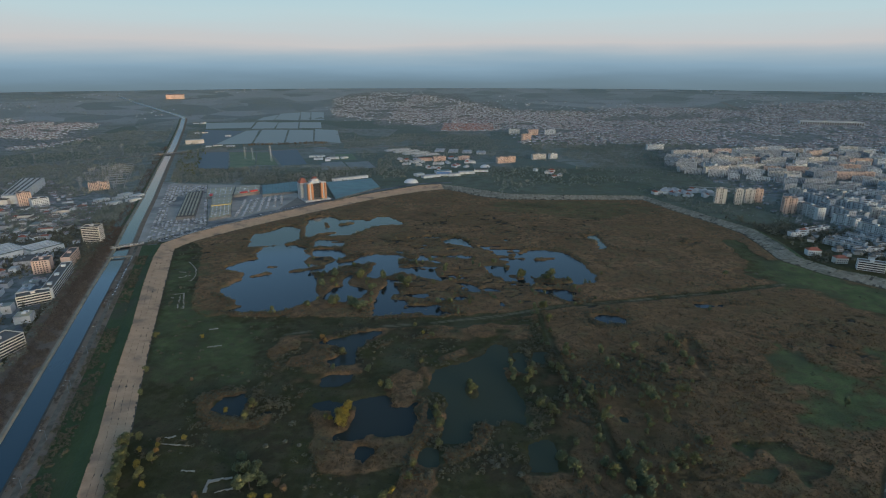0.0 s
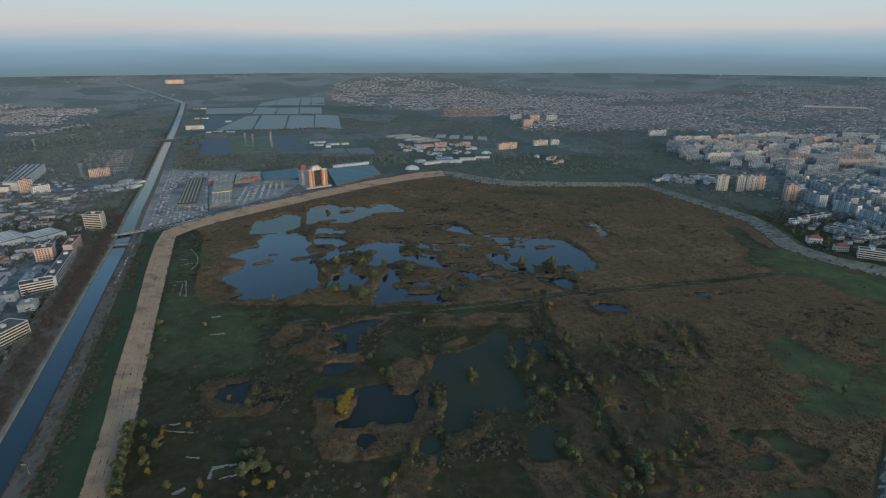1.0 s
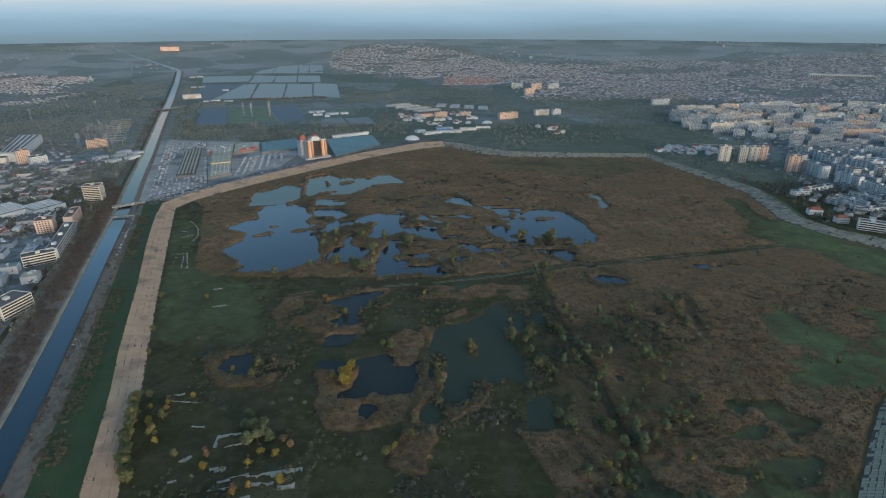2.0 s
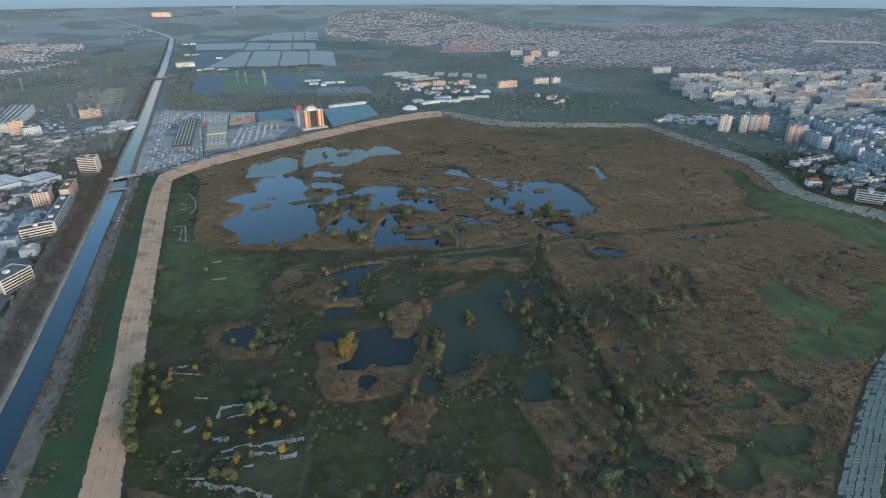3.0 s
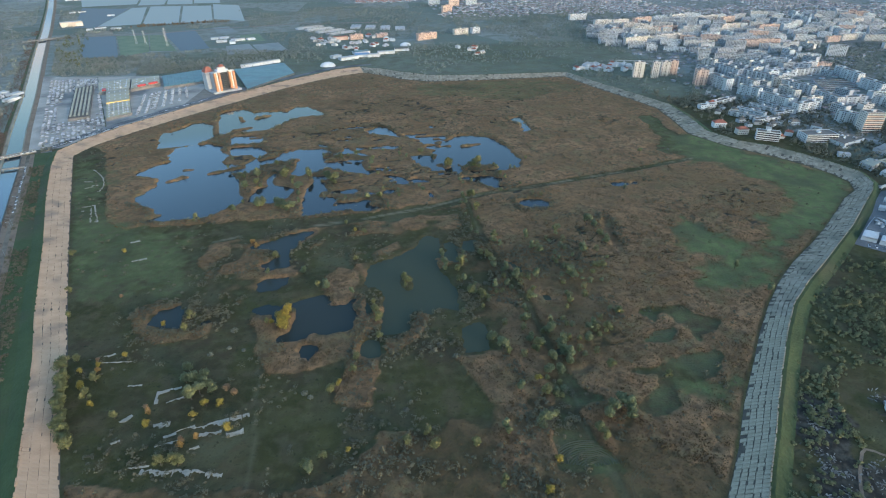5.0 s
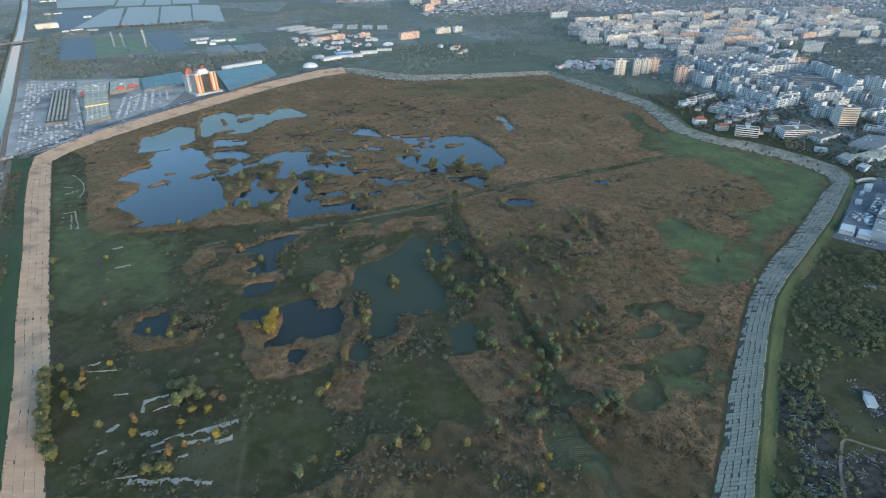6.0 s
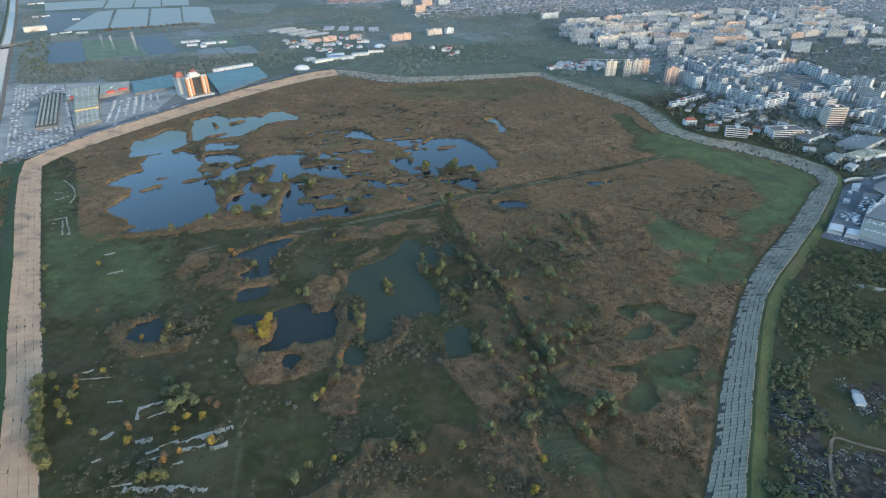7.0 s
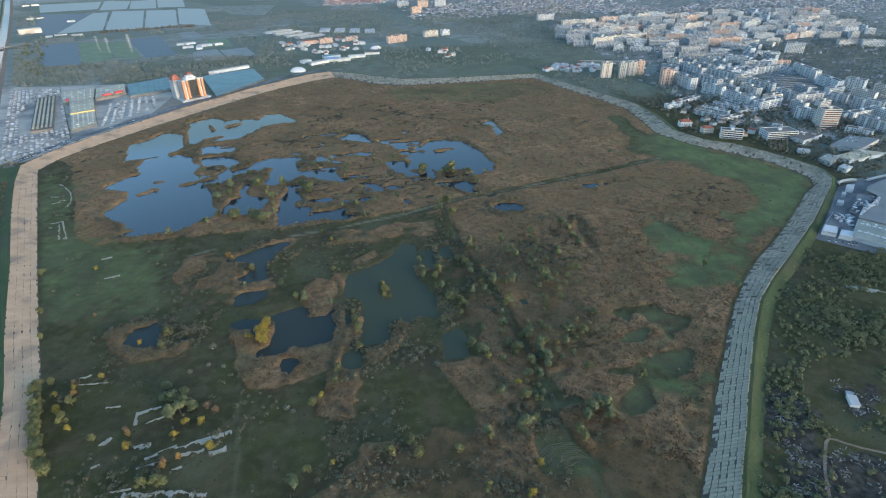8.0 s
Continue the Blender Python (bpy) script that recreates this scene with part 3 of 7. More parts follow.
reed *= smooth(2, -4, in_basin)
reed = np.clip(reed + 0.5 * fbm(fx, fy, 30, 5, 3) * reed, 0, 1)
relief = fbm(fx, fy, 22, 31, 4) * 0.5
tuft = 0.9 + 1.1 * np.clip(fbm(fx, fy, 9, 41, 3) + 0.5, 0, 1)
inside = smooth(3, -6, in_basin)
zf = 0.15 + relief * 0.3 * inside + reed * tuft * inside * 0.8 - 0.5 * ditch * inside
sink = smooth(1.5, -2.5, water) * inside
zf = zf * (1 - smooth(2.5, -0.5, water) * inside) - 1.6 * sink
Z = rise(X, Y)
Z[F] += zf
gj, gi = np.meshgrid(np.arange(len(gy) - 1), np.arange(len(gx) - 1), indexing="ij")
q = (gj * len(gx) + gi).ravel()
ground_mesh = mesh_from("ground", np.column_stack([X.ravel(), Y.ravel(), Z.ravel()]), np.column_stack([q, q + 1, q + len(gx) + 1, q + len(gx)]))
ground_mesh.polygons.foreach_set("use_smooth", np.ones(len(ground_mesh.polygons), bool))
zone = np.zeros((X.size, 4), np.float32)
inF = F.ravel()
near_land = np.minimum(np.minimum(fx + 500, 680 - fx), np.minimum(fy + 60, 1500 - fy))
zone[inF, 0], zone[inF, 1], zone[inF, 2], zone[inF, 3] = reed * inside, np.maximum(grass * inside, 1 - inside), np.maximum(lush * inside, (1 - inside) * smooth(820, 930, fy) * 0.5), smooth(10, 70, near_land) * (1 - 0.45 * (1 - inside) * smooth(830, 960, fy))
ground_mesh.attributes.new("zone", "FLOAT_COLOR", "POINT").data.foreach_set("color", zone.ravel())

SUBURB_EAST = [(-10, 2440), (383, 2260), (440, 1960), (730, 1935), (1484, 1840), (1900, 1700), (3300, 2700), (2612, 3278), (1200, 3500), (413, 3505), (100, 4300), (-500, 4480), (-757, 4065), (-608, 3078)]
SUBURB_WEST = [(-2116, 2670), (-2004, 2739), (-1813, 2655), (-1571, 2419), (-1365, 2073), (-1350, 1917), (-1388, 1833), (-1387, 1709), (-1734, 1709), (-2645, 2670)]
ESTATE = [(660, 1240), (690, 1090), (670, 980), (640, 885), (600, 770), (625, 700), (690, 640), (770, 590), (1000, 640), (2200, 900), (2300, 1500), (1484, 1840), (730, 1935), (640, 1500)]
WORKS = [(-400, 400), (-480, 640), (-560, 860), (-700, 1120), (-1000, 1300), (-1200, 1000), (-900, 500), (-600, 300)]
town = np.zeros(X.shape)
for poly in (SUBURB_EAST, SUBURB_WEST, ESTATE, WORKS):
    town = np.maximum(town, smooth(40, -40, signed(poly, X, Y)))
ground_mesh.attributes.new("town", "FLOAT", "POINT").data.foreach_set("value", town.ravel().astype(np.float32))

# distance haze put into the field colour: paler fallow beyond the suburbs
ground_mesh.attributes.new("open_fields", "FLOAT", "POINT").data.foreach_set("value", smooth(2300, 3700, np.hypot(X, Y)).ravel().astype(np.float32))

worn = np.zeros(X.shape)
worn[F] = np.maximum(0.6 * smooth(1.5, 0.4, np.abs(along(TRACK_A, fx, fy) + wob * 0.05 - 1.2)) * smooth(-0.25, 0.1, fbm(fx, fy, 25, 36, 2)), 0.16 * smooth(1.6, 0.4, np.minimum(np.minimum(along(TRACK_C, fx, fy), along(TRACK_E, fx, fy)), np.minimum(along(TRACK_B, fx, fy), along(TRACK_D, fx, fy))) + wob * 0.05)) * inside
ground_mesh.attributes.new("worn", "FLOAT", "POINT").data.foreach_set("value", worn.ravel().astype(np.float32))


# bare dark earth under the thickets and scrap heaps of the waste ground
bare = np.zeros(X.shape)
bare[F] = smooth(10, -10, field([[(236, 196), (262, 222), (284, 210), (276, 184), (264, 172), (290, 160), (300, 140), (262, 120), (225, 130), (222, 150), (240, 168)], [(300, 210), (322, 216), (345, 200), (330, 186), (304, 186)]], wob * 1.2))
bare[F] = np.maximum(bare[F], 0.75 * ditch * inside * (1 - smooth(3, 0, water)))
ground_mesh.attributes.new("bare", "FLOAT", "POINT").data.foreach_set("value", bare.ravel().astype(np.float32))


def ground_material():
    m = bpy.data.materials.new("ground_cover")
    m.use_nodes = True
    t = m.node_tree
    n, l, p = t.nodes, t.links, t.nodes["Principled BSDF"]
    where = n.new("ShaderNodeNewGeometry").outputs["Position"]

    def tex(size, detail=4):
        o = n.new("ShaderNodeTexNoise")
        o.inputs["Scale"].default_value, o.inputs["Detail"].default_value = 1 / size, detail
        l.new(where, o.inputs["Vector"])
        return o.outputs["Fac"]

    def span(v, a, b):
        o = n.new("ShaderNodeMapRange")
        o.inputs["From Min"].default_value, o.inputs["From Max"].default_value = a, b
        l.new(v, o.inputs["Value"])
        return o.outputs["Result"]

    def mix(f, a, b):
        o = n.new("ShaderNodeMix")
        o.data_type = "RGBA"
        l.new(f, o.inputs[0])
        for v, s in ((a, o.inputs[6]), (b, o.inputs[7])):
            if isinstance(v, tuple):
                s.default_value = (*v, 1)
            else:
                l.new(v, s)
        return o.outputs[2]

    def ragged(v, amount, size, soft=0.12):
        o = n.new("ShaderNodeMath")
        o.operation = "MULTIPLY_ADD"
        o.inputs[1].default_value = amount
        l.new(tex(size, 5), o.inputs[0]), l.new(v, o.inputs[2])
        return span(o.outputs[0], 0.5 + amount * 0.5 - soft, 0.5 + amount * 0.5 + soft)

    zone_node, sep = n.new("ShaderNodeAttribute"), n.new("ShaderNodeSeparateColor")
    zone_node.attribute_name = "zone"
    l.new(zone_node.outputs["Color"], sep.inputs[0])
    fine = tex(1.6, 3)
    turf = mix(span(tex(28), 0.35, 0.65), (0.038, 0.038, 0.015), (0.061, 0.059, 0.023))
    turf = mix(span(tex(75, 5), 0.5, 0.68), turf, (0.042, 0.036, 0.020))
    turf = mix(span(tex(38, 6), 0.52, 0.7), turf, (0.064, 0.060, 0.031))
    turf = mix(span(tex(52, 3), 0.5, 0.62), turf, (0.058, 0.046, 0.026))
    turf = mix(span(tex(64, 4), 0.53, 0.66), turf, (0.076, 0.074, 0.041))
    turf = mix(span(tex(17, 5), 0.52, 0.64), turf, (0.072, 0.060, 0.032))
    turf = mix(span(tex(6, 6), 0.48, 0.75), turf, (0.080, 0.073, 0.036))
    turf = mix(span(tex(3, 4), 0.58, 0.75), turf, (0.024, 0.029, 0.014))
    dry = mix(span(tex(55), 0.35, 0.65), (0.156, 0.094, 0.047), (0.238, 0.145, 0.076))
    dry = mix(span(tex(14, 7), 0.47, 0.72), dry, (0.132, 0.081, 0.042))
    green = mix(span(tex(20), 0.35, 0.7), (0.078, 0.1, 0.04), (0.116, 0.14, 0.058))
    green = mix(span(tex(9, 6), 0.5, 0.75), green, (0.086, 0.073, 0.045))
    green = mix(span(tex(46, 4), 0.48, 0.68), green, (0.068, 0.074, 0.04))
    mud = mix(span(tex(18), 0.4, 0.65), (0.051, 0.040, 0.020), (0.083, 0.063, 0.031))
    dry = mix(span(tex(120, 3), 0.5, 0.66), dry, (0.150, 0.099, 0.049))
    dry = mix(span(tex(24, 5), 0.5, 0.66), dry, (0.150, 0.113, 0.056))
    dry = mix(span(tex(4, 5), 0.5, 0.7), dry, (0.127, 0.077, 0.041))
    dry = mix(span(tex(8, 6), 0.5, 0.68), dry, (0.108, 0.072, 0.04))
    basin = mix(ragged(sep.outputs["Green"], 0.5, 9), mud, turf)
    basin = mix(ragged(sep.outputs["Red"], 0.7, 8, 0.2), basin, dry)
    basin = mix(ragged(sep.outputs["Blue"], 0.9, 12, 0.3), basin, green)
    worn_node = n.new("ShaderNodeAttribute")
    worn_node.attribute_name = "worn"
    basin = mix(worn_node.outputs["Fac"], basin, (0.185, 0.165, 0.112))
    bare_node = n.new("ShaderNodeAttribute")
    bare_node.attribute_name = "bare"
    basin = mix(ragged(bare_node.outputs["Fac"], 0.9, 7), basin, mix(span(tex(5, 6), 0.4, 0.65), (0.03, 0.027, 0.022), (0.075, 0.066, 0.05)))
    # beyond the dike: parcels of field, waste ground and gardens
    cells = n.new("ShaderNodeTexVoronoi")
    cells.inputs["Scale"].default_value = 1 / 210
    l.new(where, cells.inputs["Vector"])
    pick = n.new("ShaderNodeSeparateColor")
    l.new(cells.outputs["Color"], pick.inputs[0])
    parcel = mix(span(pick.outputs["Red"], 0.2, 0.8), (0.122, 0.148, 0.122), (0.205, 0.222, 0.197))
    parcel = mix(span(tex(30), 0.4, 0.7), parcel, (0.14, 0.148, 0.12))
    # far parcels fade to a pale grey that carries the haze
    hazed_node = n.new("ShaderNodeAttribute")
    hazed_node.attribute_name = "open_fields"
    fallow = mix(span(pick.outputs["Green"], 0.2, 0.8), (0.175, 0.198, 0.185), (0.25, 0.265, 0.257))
    parcel = mix(ragged(hazed_node.outputs["Fac"], 0.7, 300), parcel, fallow)
    town_node = n.new("ShaderNodeAttribute")
    town_node.attribute_name = "town"
    paved = mix(span(tex(16, 6), 0.4, 0.62), (0.125, 0.135, 0.115), (0.24, 0.24, 0.228))
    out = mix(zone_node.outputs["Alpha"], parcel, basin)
    out = mix(ragged(town_node.outputs["Fac"], 0.6, 60), out, paved)
    out = mix(span(fine, 0.55, 1.0), out, (0.045, 0.041, 0.026))
    l.new(out, p.inputs["Base Color"])
    p.inputs["Roughness"].default_value, p.inputs["Specular IOR Level"].default_value = 1.0, 0.1
    bump = n.new("ShaderNodeBump")
    bump.inputs["Strength"].default_value, bump.inputs["Distance"].default_value = 0.9, 0.8
    l.new(fine, bump.inputs["Height"]), l.new(bump.outputs["Normal"], p.inputs["Normal"])
    return m


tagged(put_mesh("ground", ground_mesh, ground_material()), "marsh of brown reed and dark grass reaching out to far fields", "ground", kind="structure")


def sheet(name, poly, z, mat, label, category, kind="structure"):
    bm = bmesh.new()
    bm.faces.new([bm.verts.new((x, y, z)) for x, y in poly])
    bmesh.ops.recalc_face_normals(bm, faces=bm.faces)
    if bm.faces[:][0].normal.z < 0:
        bmesh.ops.reverse_faces(bm, faces=bm.faces)
    ob = part(name, bm, mat, None)
    return tagged(ob, label, category, kind=kind)


sheet("water", [(-330, 505), (70, 505), (330, 505), (330, 970), (-330, 970)], -0.55, M_WATER, "still blue ponds among reed beds", "water")
sheet("water", [(-18.5, 280), (140, 280), (140, 504), (-18.5, 504)], -0.55, M_MURKY, "murky grey-green pond among bushes", "water")
sheet("water", [(-200, 280), (-18.6, 280), (-18.6, 504), (-200, 504)], -0.55, M_DARK_POND, "dark blue ponds among bushes", "water")


# ---- dikes ----
def resample(rows, step):
    out, carry = [], 0.0
    for a, b in zip(rows, rows[1:]):
        a, b = np.array(a, float), np.array(b, float)
        length = np.hypot(*((b[:2] + b[2:]) - (a[:2] + a[2:])) / 2)
        d = carry
        while d < length:
            out.append(a + (b - a) * d / length)
            d += step
        carry = d - length
    out.append(np.array(rows[-1], float))
    return out


CREST = 4.0
DIKE_SLABS = []


def dike(name, rows, label, slab_rows, verge=None):
    rs = resample(rows, 3.2)
    v, fc = [], []
    for xo, yo, xi, yi in rs:
        ux, uy = (xo - xi), (yo - yi)
        w = math.hypot(ux, uy)
        ux, uy = ux / w, uy / w
        v += [(xi - ux * 2, yi - uy * 2, -0.4), (xi, yi, 0.25), (xo, yo, CREST - 0.12), (xo + ux * 3, yo + uy * 3, CREST - 0.1), (xo + ux * 14, yo + uy * 14, -0.3)]
    for i in range(len(rs) - 1):
        for k in range(4):
            fc.append((i * 5 + k, i * 5 + k + 1, i * 5 + 6 + k, i * 5 + 5 + k))
    me = mesh_from(name, v, fc)
    me.materials.append(M_DIRT), me.materials.append(verge or M_GRASS)
    me.polygons.foreach_set("material_index", np.tile([0, 0, 1, 1], len(rs) - 1).astype(np.int32))
    ob = tagged(put_mesh(name, me, None), label, "dike", kind="structure")
    for a, b in zip(rs, rs[1:]):
        for k in range(slab_rows):
            DIKE_SLABS.append((ob, a, b, k / slab_rows, (k + 1) / slab_rows))
    return ob


dike("dike_west", DIKE_WEST, "long earth dike faced with warm beige concrete slabs", 4)
dike("dike_far", DIKE_FAR, "far dike faced with pale worn concrete slabs", 4)
dike("dike_east", DIKE_EAST, "winding dike faced with broken grey concrete slabs", 4)
dike("dike_near", DIKE_NEAR, "straight dike faced with cracked grey concrete slabs", 5, M_VERGE)


# ---- canal ----
def ribbon(name, line, offsets, heights, mats, label, category, kind="structure"):
    """A strip along a line: sideways offsets to the right with heights, a material for each stripe."""
    n, v, fc = len(offsets), [], []
    line = [Vector(p).to_2d() for p in line]
    for i, p in enumerate(line):
        d = (line[min(i + 1, len(line) - 1)] - line[max(i - 1, 0)]).normalized()
        for o, h in zip(offsets, heights):
            x, y = p.x + d.y * o, p.y - d.x * o
            v.append((x, y, h + float(rise(np.array(x), np.array(y)))))
    for i in range(len(line) - 1):
        for k in range(n - 1):
            fc.append((i * n + k, i * n + k + 1, i * n + n + k + 1, i * n + n + k))
    me = mesh_from(name, v, fc)
    for m in mats:
        me.materials.append(m)
    me.polygons.foreach_set("material_index", np.tile(np.arange(n - 1), len(line) - 1).astype(np.int32))
    return tagged(put_mesh(name, me, None), label, category, kind=kind)


CANAL = [(-150, -160), (-215, 60), (-262, 210), (-300, 315), (-325, 380), (-363, 478), (-389, 544), (-421, 627), (-453, 712), (-474, 763), (-526, 887), (-612, 1103), (-753, 1443), (-858, 1699), (-938, 1899), (-1175, 2470), (-1345, 2880)]
CANAL_FAR = [(-1345, 2880), (-1420, 2990), (-1874, 3457), (-2202, 3821)]
ribbon("canal_water", CANAL, (-10, 8.5), (0.35, 0.35), [M_CANAL], "straight blue-grey canal", "water")
ribbon("canal_water", CANAL_FAR, (-10, 10), (0.5, 0.5), [M_CANAL], "distant pale canal", "water")
ribbon("embankment", CANAL[:10], (-46, -18, -12.8, -12.5, -10.1, -9.2), (0.2, 0.9, 1.4, 1.9, 1.9, 0.1), [M_BANK, M_BANK, M_CONCRETE, M_CONCRETE, M_CONCRETE], "brown bank with a pale concrete canal wall", "embankment")
ribbon("embankment", CANAL[9:], (-20, -14, -12.5, -10.1, -9.2), (0.2, 1.4, 1.9, 1.9, 0.1), [M_GRASS, M_BANK, M_CONCRETE, M_CONCRETE], "low canal bank with a pale concrete wall", "embankment")
ribbon("embankment", CANAL[:10], (8, 10.5, 16, 20, 25, 60), (0.1, 1.0, 1.5, 1.55, 1.2, 0.2), [M_DIRT, M_BANK, M_TRACK, M_BANK, M_GRASS], "grassy bank with a dirt track beside the canal", "embankment")
ribbon("embankment", CANAL[9:], (8, 10.5, 18), (0.1, 1.2, 0.1), [M_CONCRETE, M_BANK], "concrete canal edge", "embankment")

# ---- plants ----
def cards(name, centres, radii, heights, per, size, mat, label, category, upright=0.0, kind="stuff"):
    """Many small leaf or stem cards massed round the given centres, one mesh."""
    n = len(centres)
    c = np.repeat(np.asarray(centres, float), per, axis=0)
    r, h = np.repeat(radii, per), np.repeat(heights, per)
    a, u = rng.uniform(0, 2 * np.pi, n * per), rng.uniform(0, 1, n * per)
    zz = rng.uniform(0.05, 1, n * per)
    ring = np.sqrt(u) * np.sqrt(np.clip(1.05 - (2 * zz - 0.9) ** 2 * 0.8, 0.05, 1))
    p = c + np.column_stack([np.cos(a) * ring * r, np.sin(a) * ring * r, zz * h])
    d1, d2 = rng.normal(size=(n * per, 3)), rng.normal(size=(n * per, 3))
    if upright:
        d1[:, 2] = np.abs(d1[:, 2]) * upright
        p[:, 2] = c[:, 2]
    s = (size * rng.uniform(0.6, 1.5, n * per))[:, None]
    out = (p - c) / np.column_stack([r, r, h]) + (0, 0, 0.1)
    out /= np.linalg.norm(out, axis=1)[:, None]
    if not upright:
        d1 = np.cross(out, d1) + 0.45 * d2
        d2 = np.cross(out, d1) + 0.35 * rng.normal(size=d1.shape)
    d1 = d1 / np.linalg.norm(d1, axis=1)[:, None] * s
    d2 = d2 / np.linalg.norm(d2, axis=1)[:, None] * s
    if upright:
        d2[:, 2] *= 0.2
        d1 *= np.repeat(heights, per)[:, None] / size
        v = np.stack([p - d2 * 0.5, p + d2 * 0.5, p + d1], axis=1)
    else:
        v = np.stack([p - d1 * 0.5 - d2 * 0.3, p + d1 * 0.5 - d2 * 0.3, p + d2 * 0.7], axis=1)
    me = mesh_from(name, facing(v, out).reshape(-1, 3), np.arange(3 * n * per).reshape(-1, 3))
    return me if not label else tagged(put_mesh(name, me, mat), label, category, kind=kind)


def basin_value(grid_values, x, y):
    """The plan field's value at scattered points (nearest grid knot)."""
    full = np.zeros(X.shape)
    full[F] = grid_values
    return full[np.clip(np.searchsorted(gy, y), 0, len(gy) - 1), np.clip(np.searchsorted(gx, x), 0, len(gx) - 1)]


def height_at(x, y):
    return Z[np.clip(np.searchsorted(gy, y), 0, len(gy) - 1), np.clip(np.searchsorted(gx, x), 0, len(gx) - 1)]


# reed stems, thicker where the walk looks from closest
px_, py_ = rng.uniform(-430, 570, 620000), 130 + 1080 * rng.uniform(0, 1, 620000) ** 1.5
ok = (basin_value(reed * inside, px_, py_) > rng.uniform(0.25, 0.9, px_.size)) & (basin_value(water, px_, py_) > 0.5) & (basin_value(in_basin, px_, py_) < -3)
ok &= rng.uniform(0, 1, px_.size) < 0.12 + 0.88 * smooth(650, 380, py_)
px_, py_ = px_[ok][:240000], py_[ok][:240000]
cards("reed_bed", np.column_stack([px_, py_, height_at(px_, py_) - 0.3]), np.full(px_.size, 0.7), 0.6 + 0.7 * np.clip(fbm(px_, py_, 7, 43, 2) + 0.6, 0, 1.4) * rng.uniform(0.8, 1.1, px_.size), 2, 0.65, M_REED, "brown autumn reed stems", "reeds", upright=2.5)

# tussocks that give the reed beds their lumpy edge
px_, py_ = rng.uniform(-430, 570, 260000), 130 + 1080 * rng.uniform(0, 1, 260000) ** 1.7
ok = (basin_value(reed * inside, px_, py_) > rng.uniform(0.3, 0.8, px_.size)) & (basin_value(water, px_, py_) > 0.8) & (basin_value(in_basin, px_, py_) < -4) & (fbm(px_, py_, 16, 47, 3) > rng.uniform(-0.3, 0.15, px_.size)) & (rng.uniform(0, 1, px_.size) < 0.05 + 0.3 * smooth(520, 300, py_))
px_, py_ = px_[ok][:56000], py_[ok][:56000]
rad = rng.uniform(0.5, 1.3, px_.size)
cards("reed_tussocks", np.column_stack([px_, py_, height_at(px_, py_) - 0.3]), rad, rad * 0.5 + 0.5, 10, 0.5, M_TUSSOCK, "lumpy tussocks of brown reed", "reeds")

# low bare bushes
px_, py_ = rng.uniform(-430, 570, 110000), 130 + 1000 * rng.uniform(0, 1, 110000) ** 1.2
clump = fbm(px_, py_, 45, 77, 3)
weight = 0.06 + 0.4 * basin_value(scrub, px_, py_) + 0.42 * basin_value(sedge, px_, py_) + 0.3 * basin_value(rough, px_, py_) + 1.0 * smooth(12, 3, basin_value(water, px_, py_)) + 0.12 * basin_value(ditch, px_, py_)
weight *= smooth(-0.15, 0.25, clump) * 1.4
weight *= np.where(basin_value(in_basin, px_, py_) < -8, 1, 0) * np.where(basin_value(water, px_, py_) > 1.5, 1, 0) * (1 - 0.92 * basin_value(lush, px_, py_))
ok = rng.uniform(0, 1, px_.size) < weight
px_, py_ = px_[ok][:17000], py_[ok][:17000]
rad = 0.9 + 2.4 * rng.uniform(0, 1, px_.size) ** 1.7
cards("bushes", np.column_stack([px_, py_, height_at(px_, py_) - 0.3]), rad, rad * rng.uniform(0.8, 1.3, px_.size), 34, 0.8, M_BUSH, "grey-green bare bushes over the marsh", "bushes")

# pale leafless thorn shrubs in the meadows
thorn = np.array([(33, 301), (41, 303), (36, 297), (-50, 264), (-54, 268), (-101, 318), (-112, 322), (-9, 288), (406, 656), (51, 288), (11, 244), (-18, 244), (-112, 342), (-124, 317)], float)
t_r = rng.uniform(1.6, 3.4, len(thorn))
cards("thorn_shrubs", np.column_stack([thorn, height_at(thorn[:, 0], thorn[:, 1]) - 0.2]), t_r, t_r * 0.8, 260, 0.5, M_THORN, "pale grey leafless thorn shrubs", "bushes")


def tree_mesh(kind_seed, height, spread, n):
    r = np.random.default_rng(kind_seed)
    lobes = [(r.normal(0, spread * 0.3), r.normal(0, spread * 0.3), height * r.uniform(0.32, 0.8), spread * r.uniform(0.4, 0.62)) for _ in range(9)]
    lobes.append((0, 0, height * 0.8, spread * 0.5))
    pick = r.integers(0, len(lobes), n)
    L = np.array(lobes)[pick]
    d = r.normal(size=(n, 3))
    d /= np.linalg.norm(d, axis=1)[:, None]
    p = L[:, :3] + d * (L[:, 3] * r.uniform(0.6, 1.05, n))[:, None] * (1, 1, 0.9)
    p[:, 2] = np.maximum(p[:, 2], height * 0.1)
    a, b = r.normal(size=(n, 3)), r.normal(size=(n, 3))
    out = d + 0.5 * (p - (0, 0, height * 0.5)) / spread
    out /= np.linalg.norm(out, axis=1)[:, None]
    a = np.cross(out, a) + 0.4 * b
    b = np.cross(out, a) + 0.35 * r.normal(size=(n, 3))
    a, b = a / np.linalg.norm(a, axis=1)[:, None] * 0.36, b / np.linalg.norm(b, axis=1)[:, None] * 0.36
    s = r.uniform(0.6, 1.4, n)[:, None]
    v = np.stack([p - a * s, p + a * s * 0.6 - b * s * 0.5, p + b * s], axis=1)
    return mesh_from("crown", facing(v, out).reshape(-1, 3), np.arange(3 * n).reshape(-1, 3)), lobes


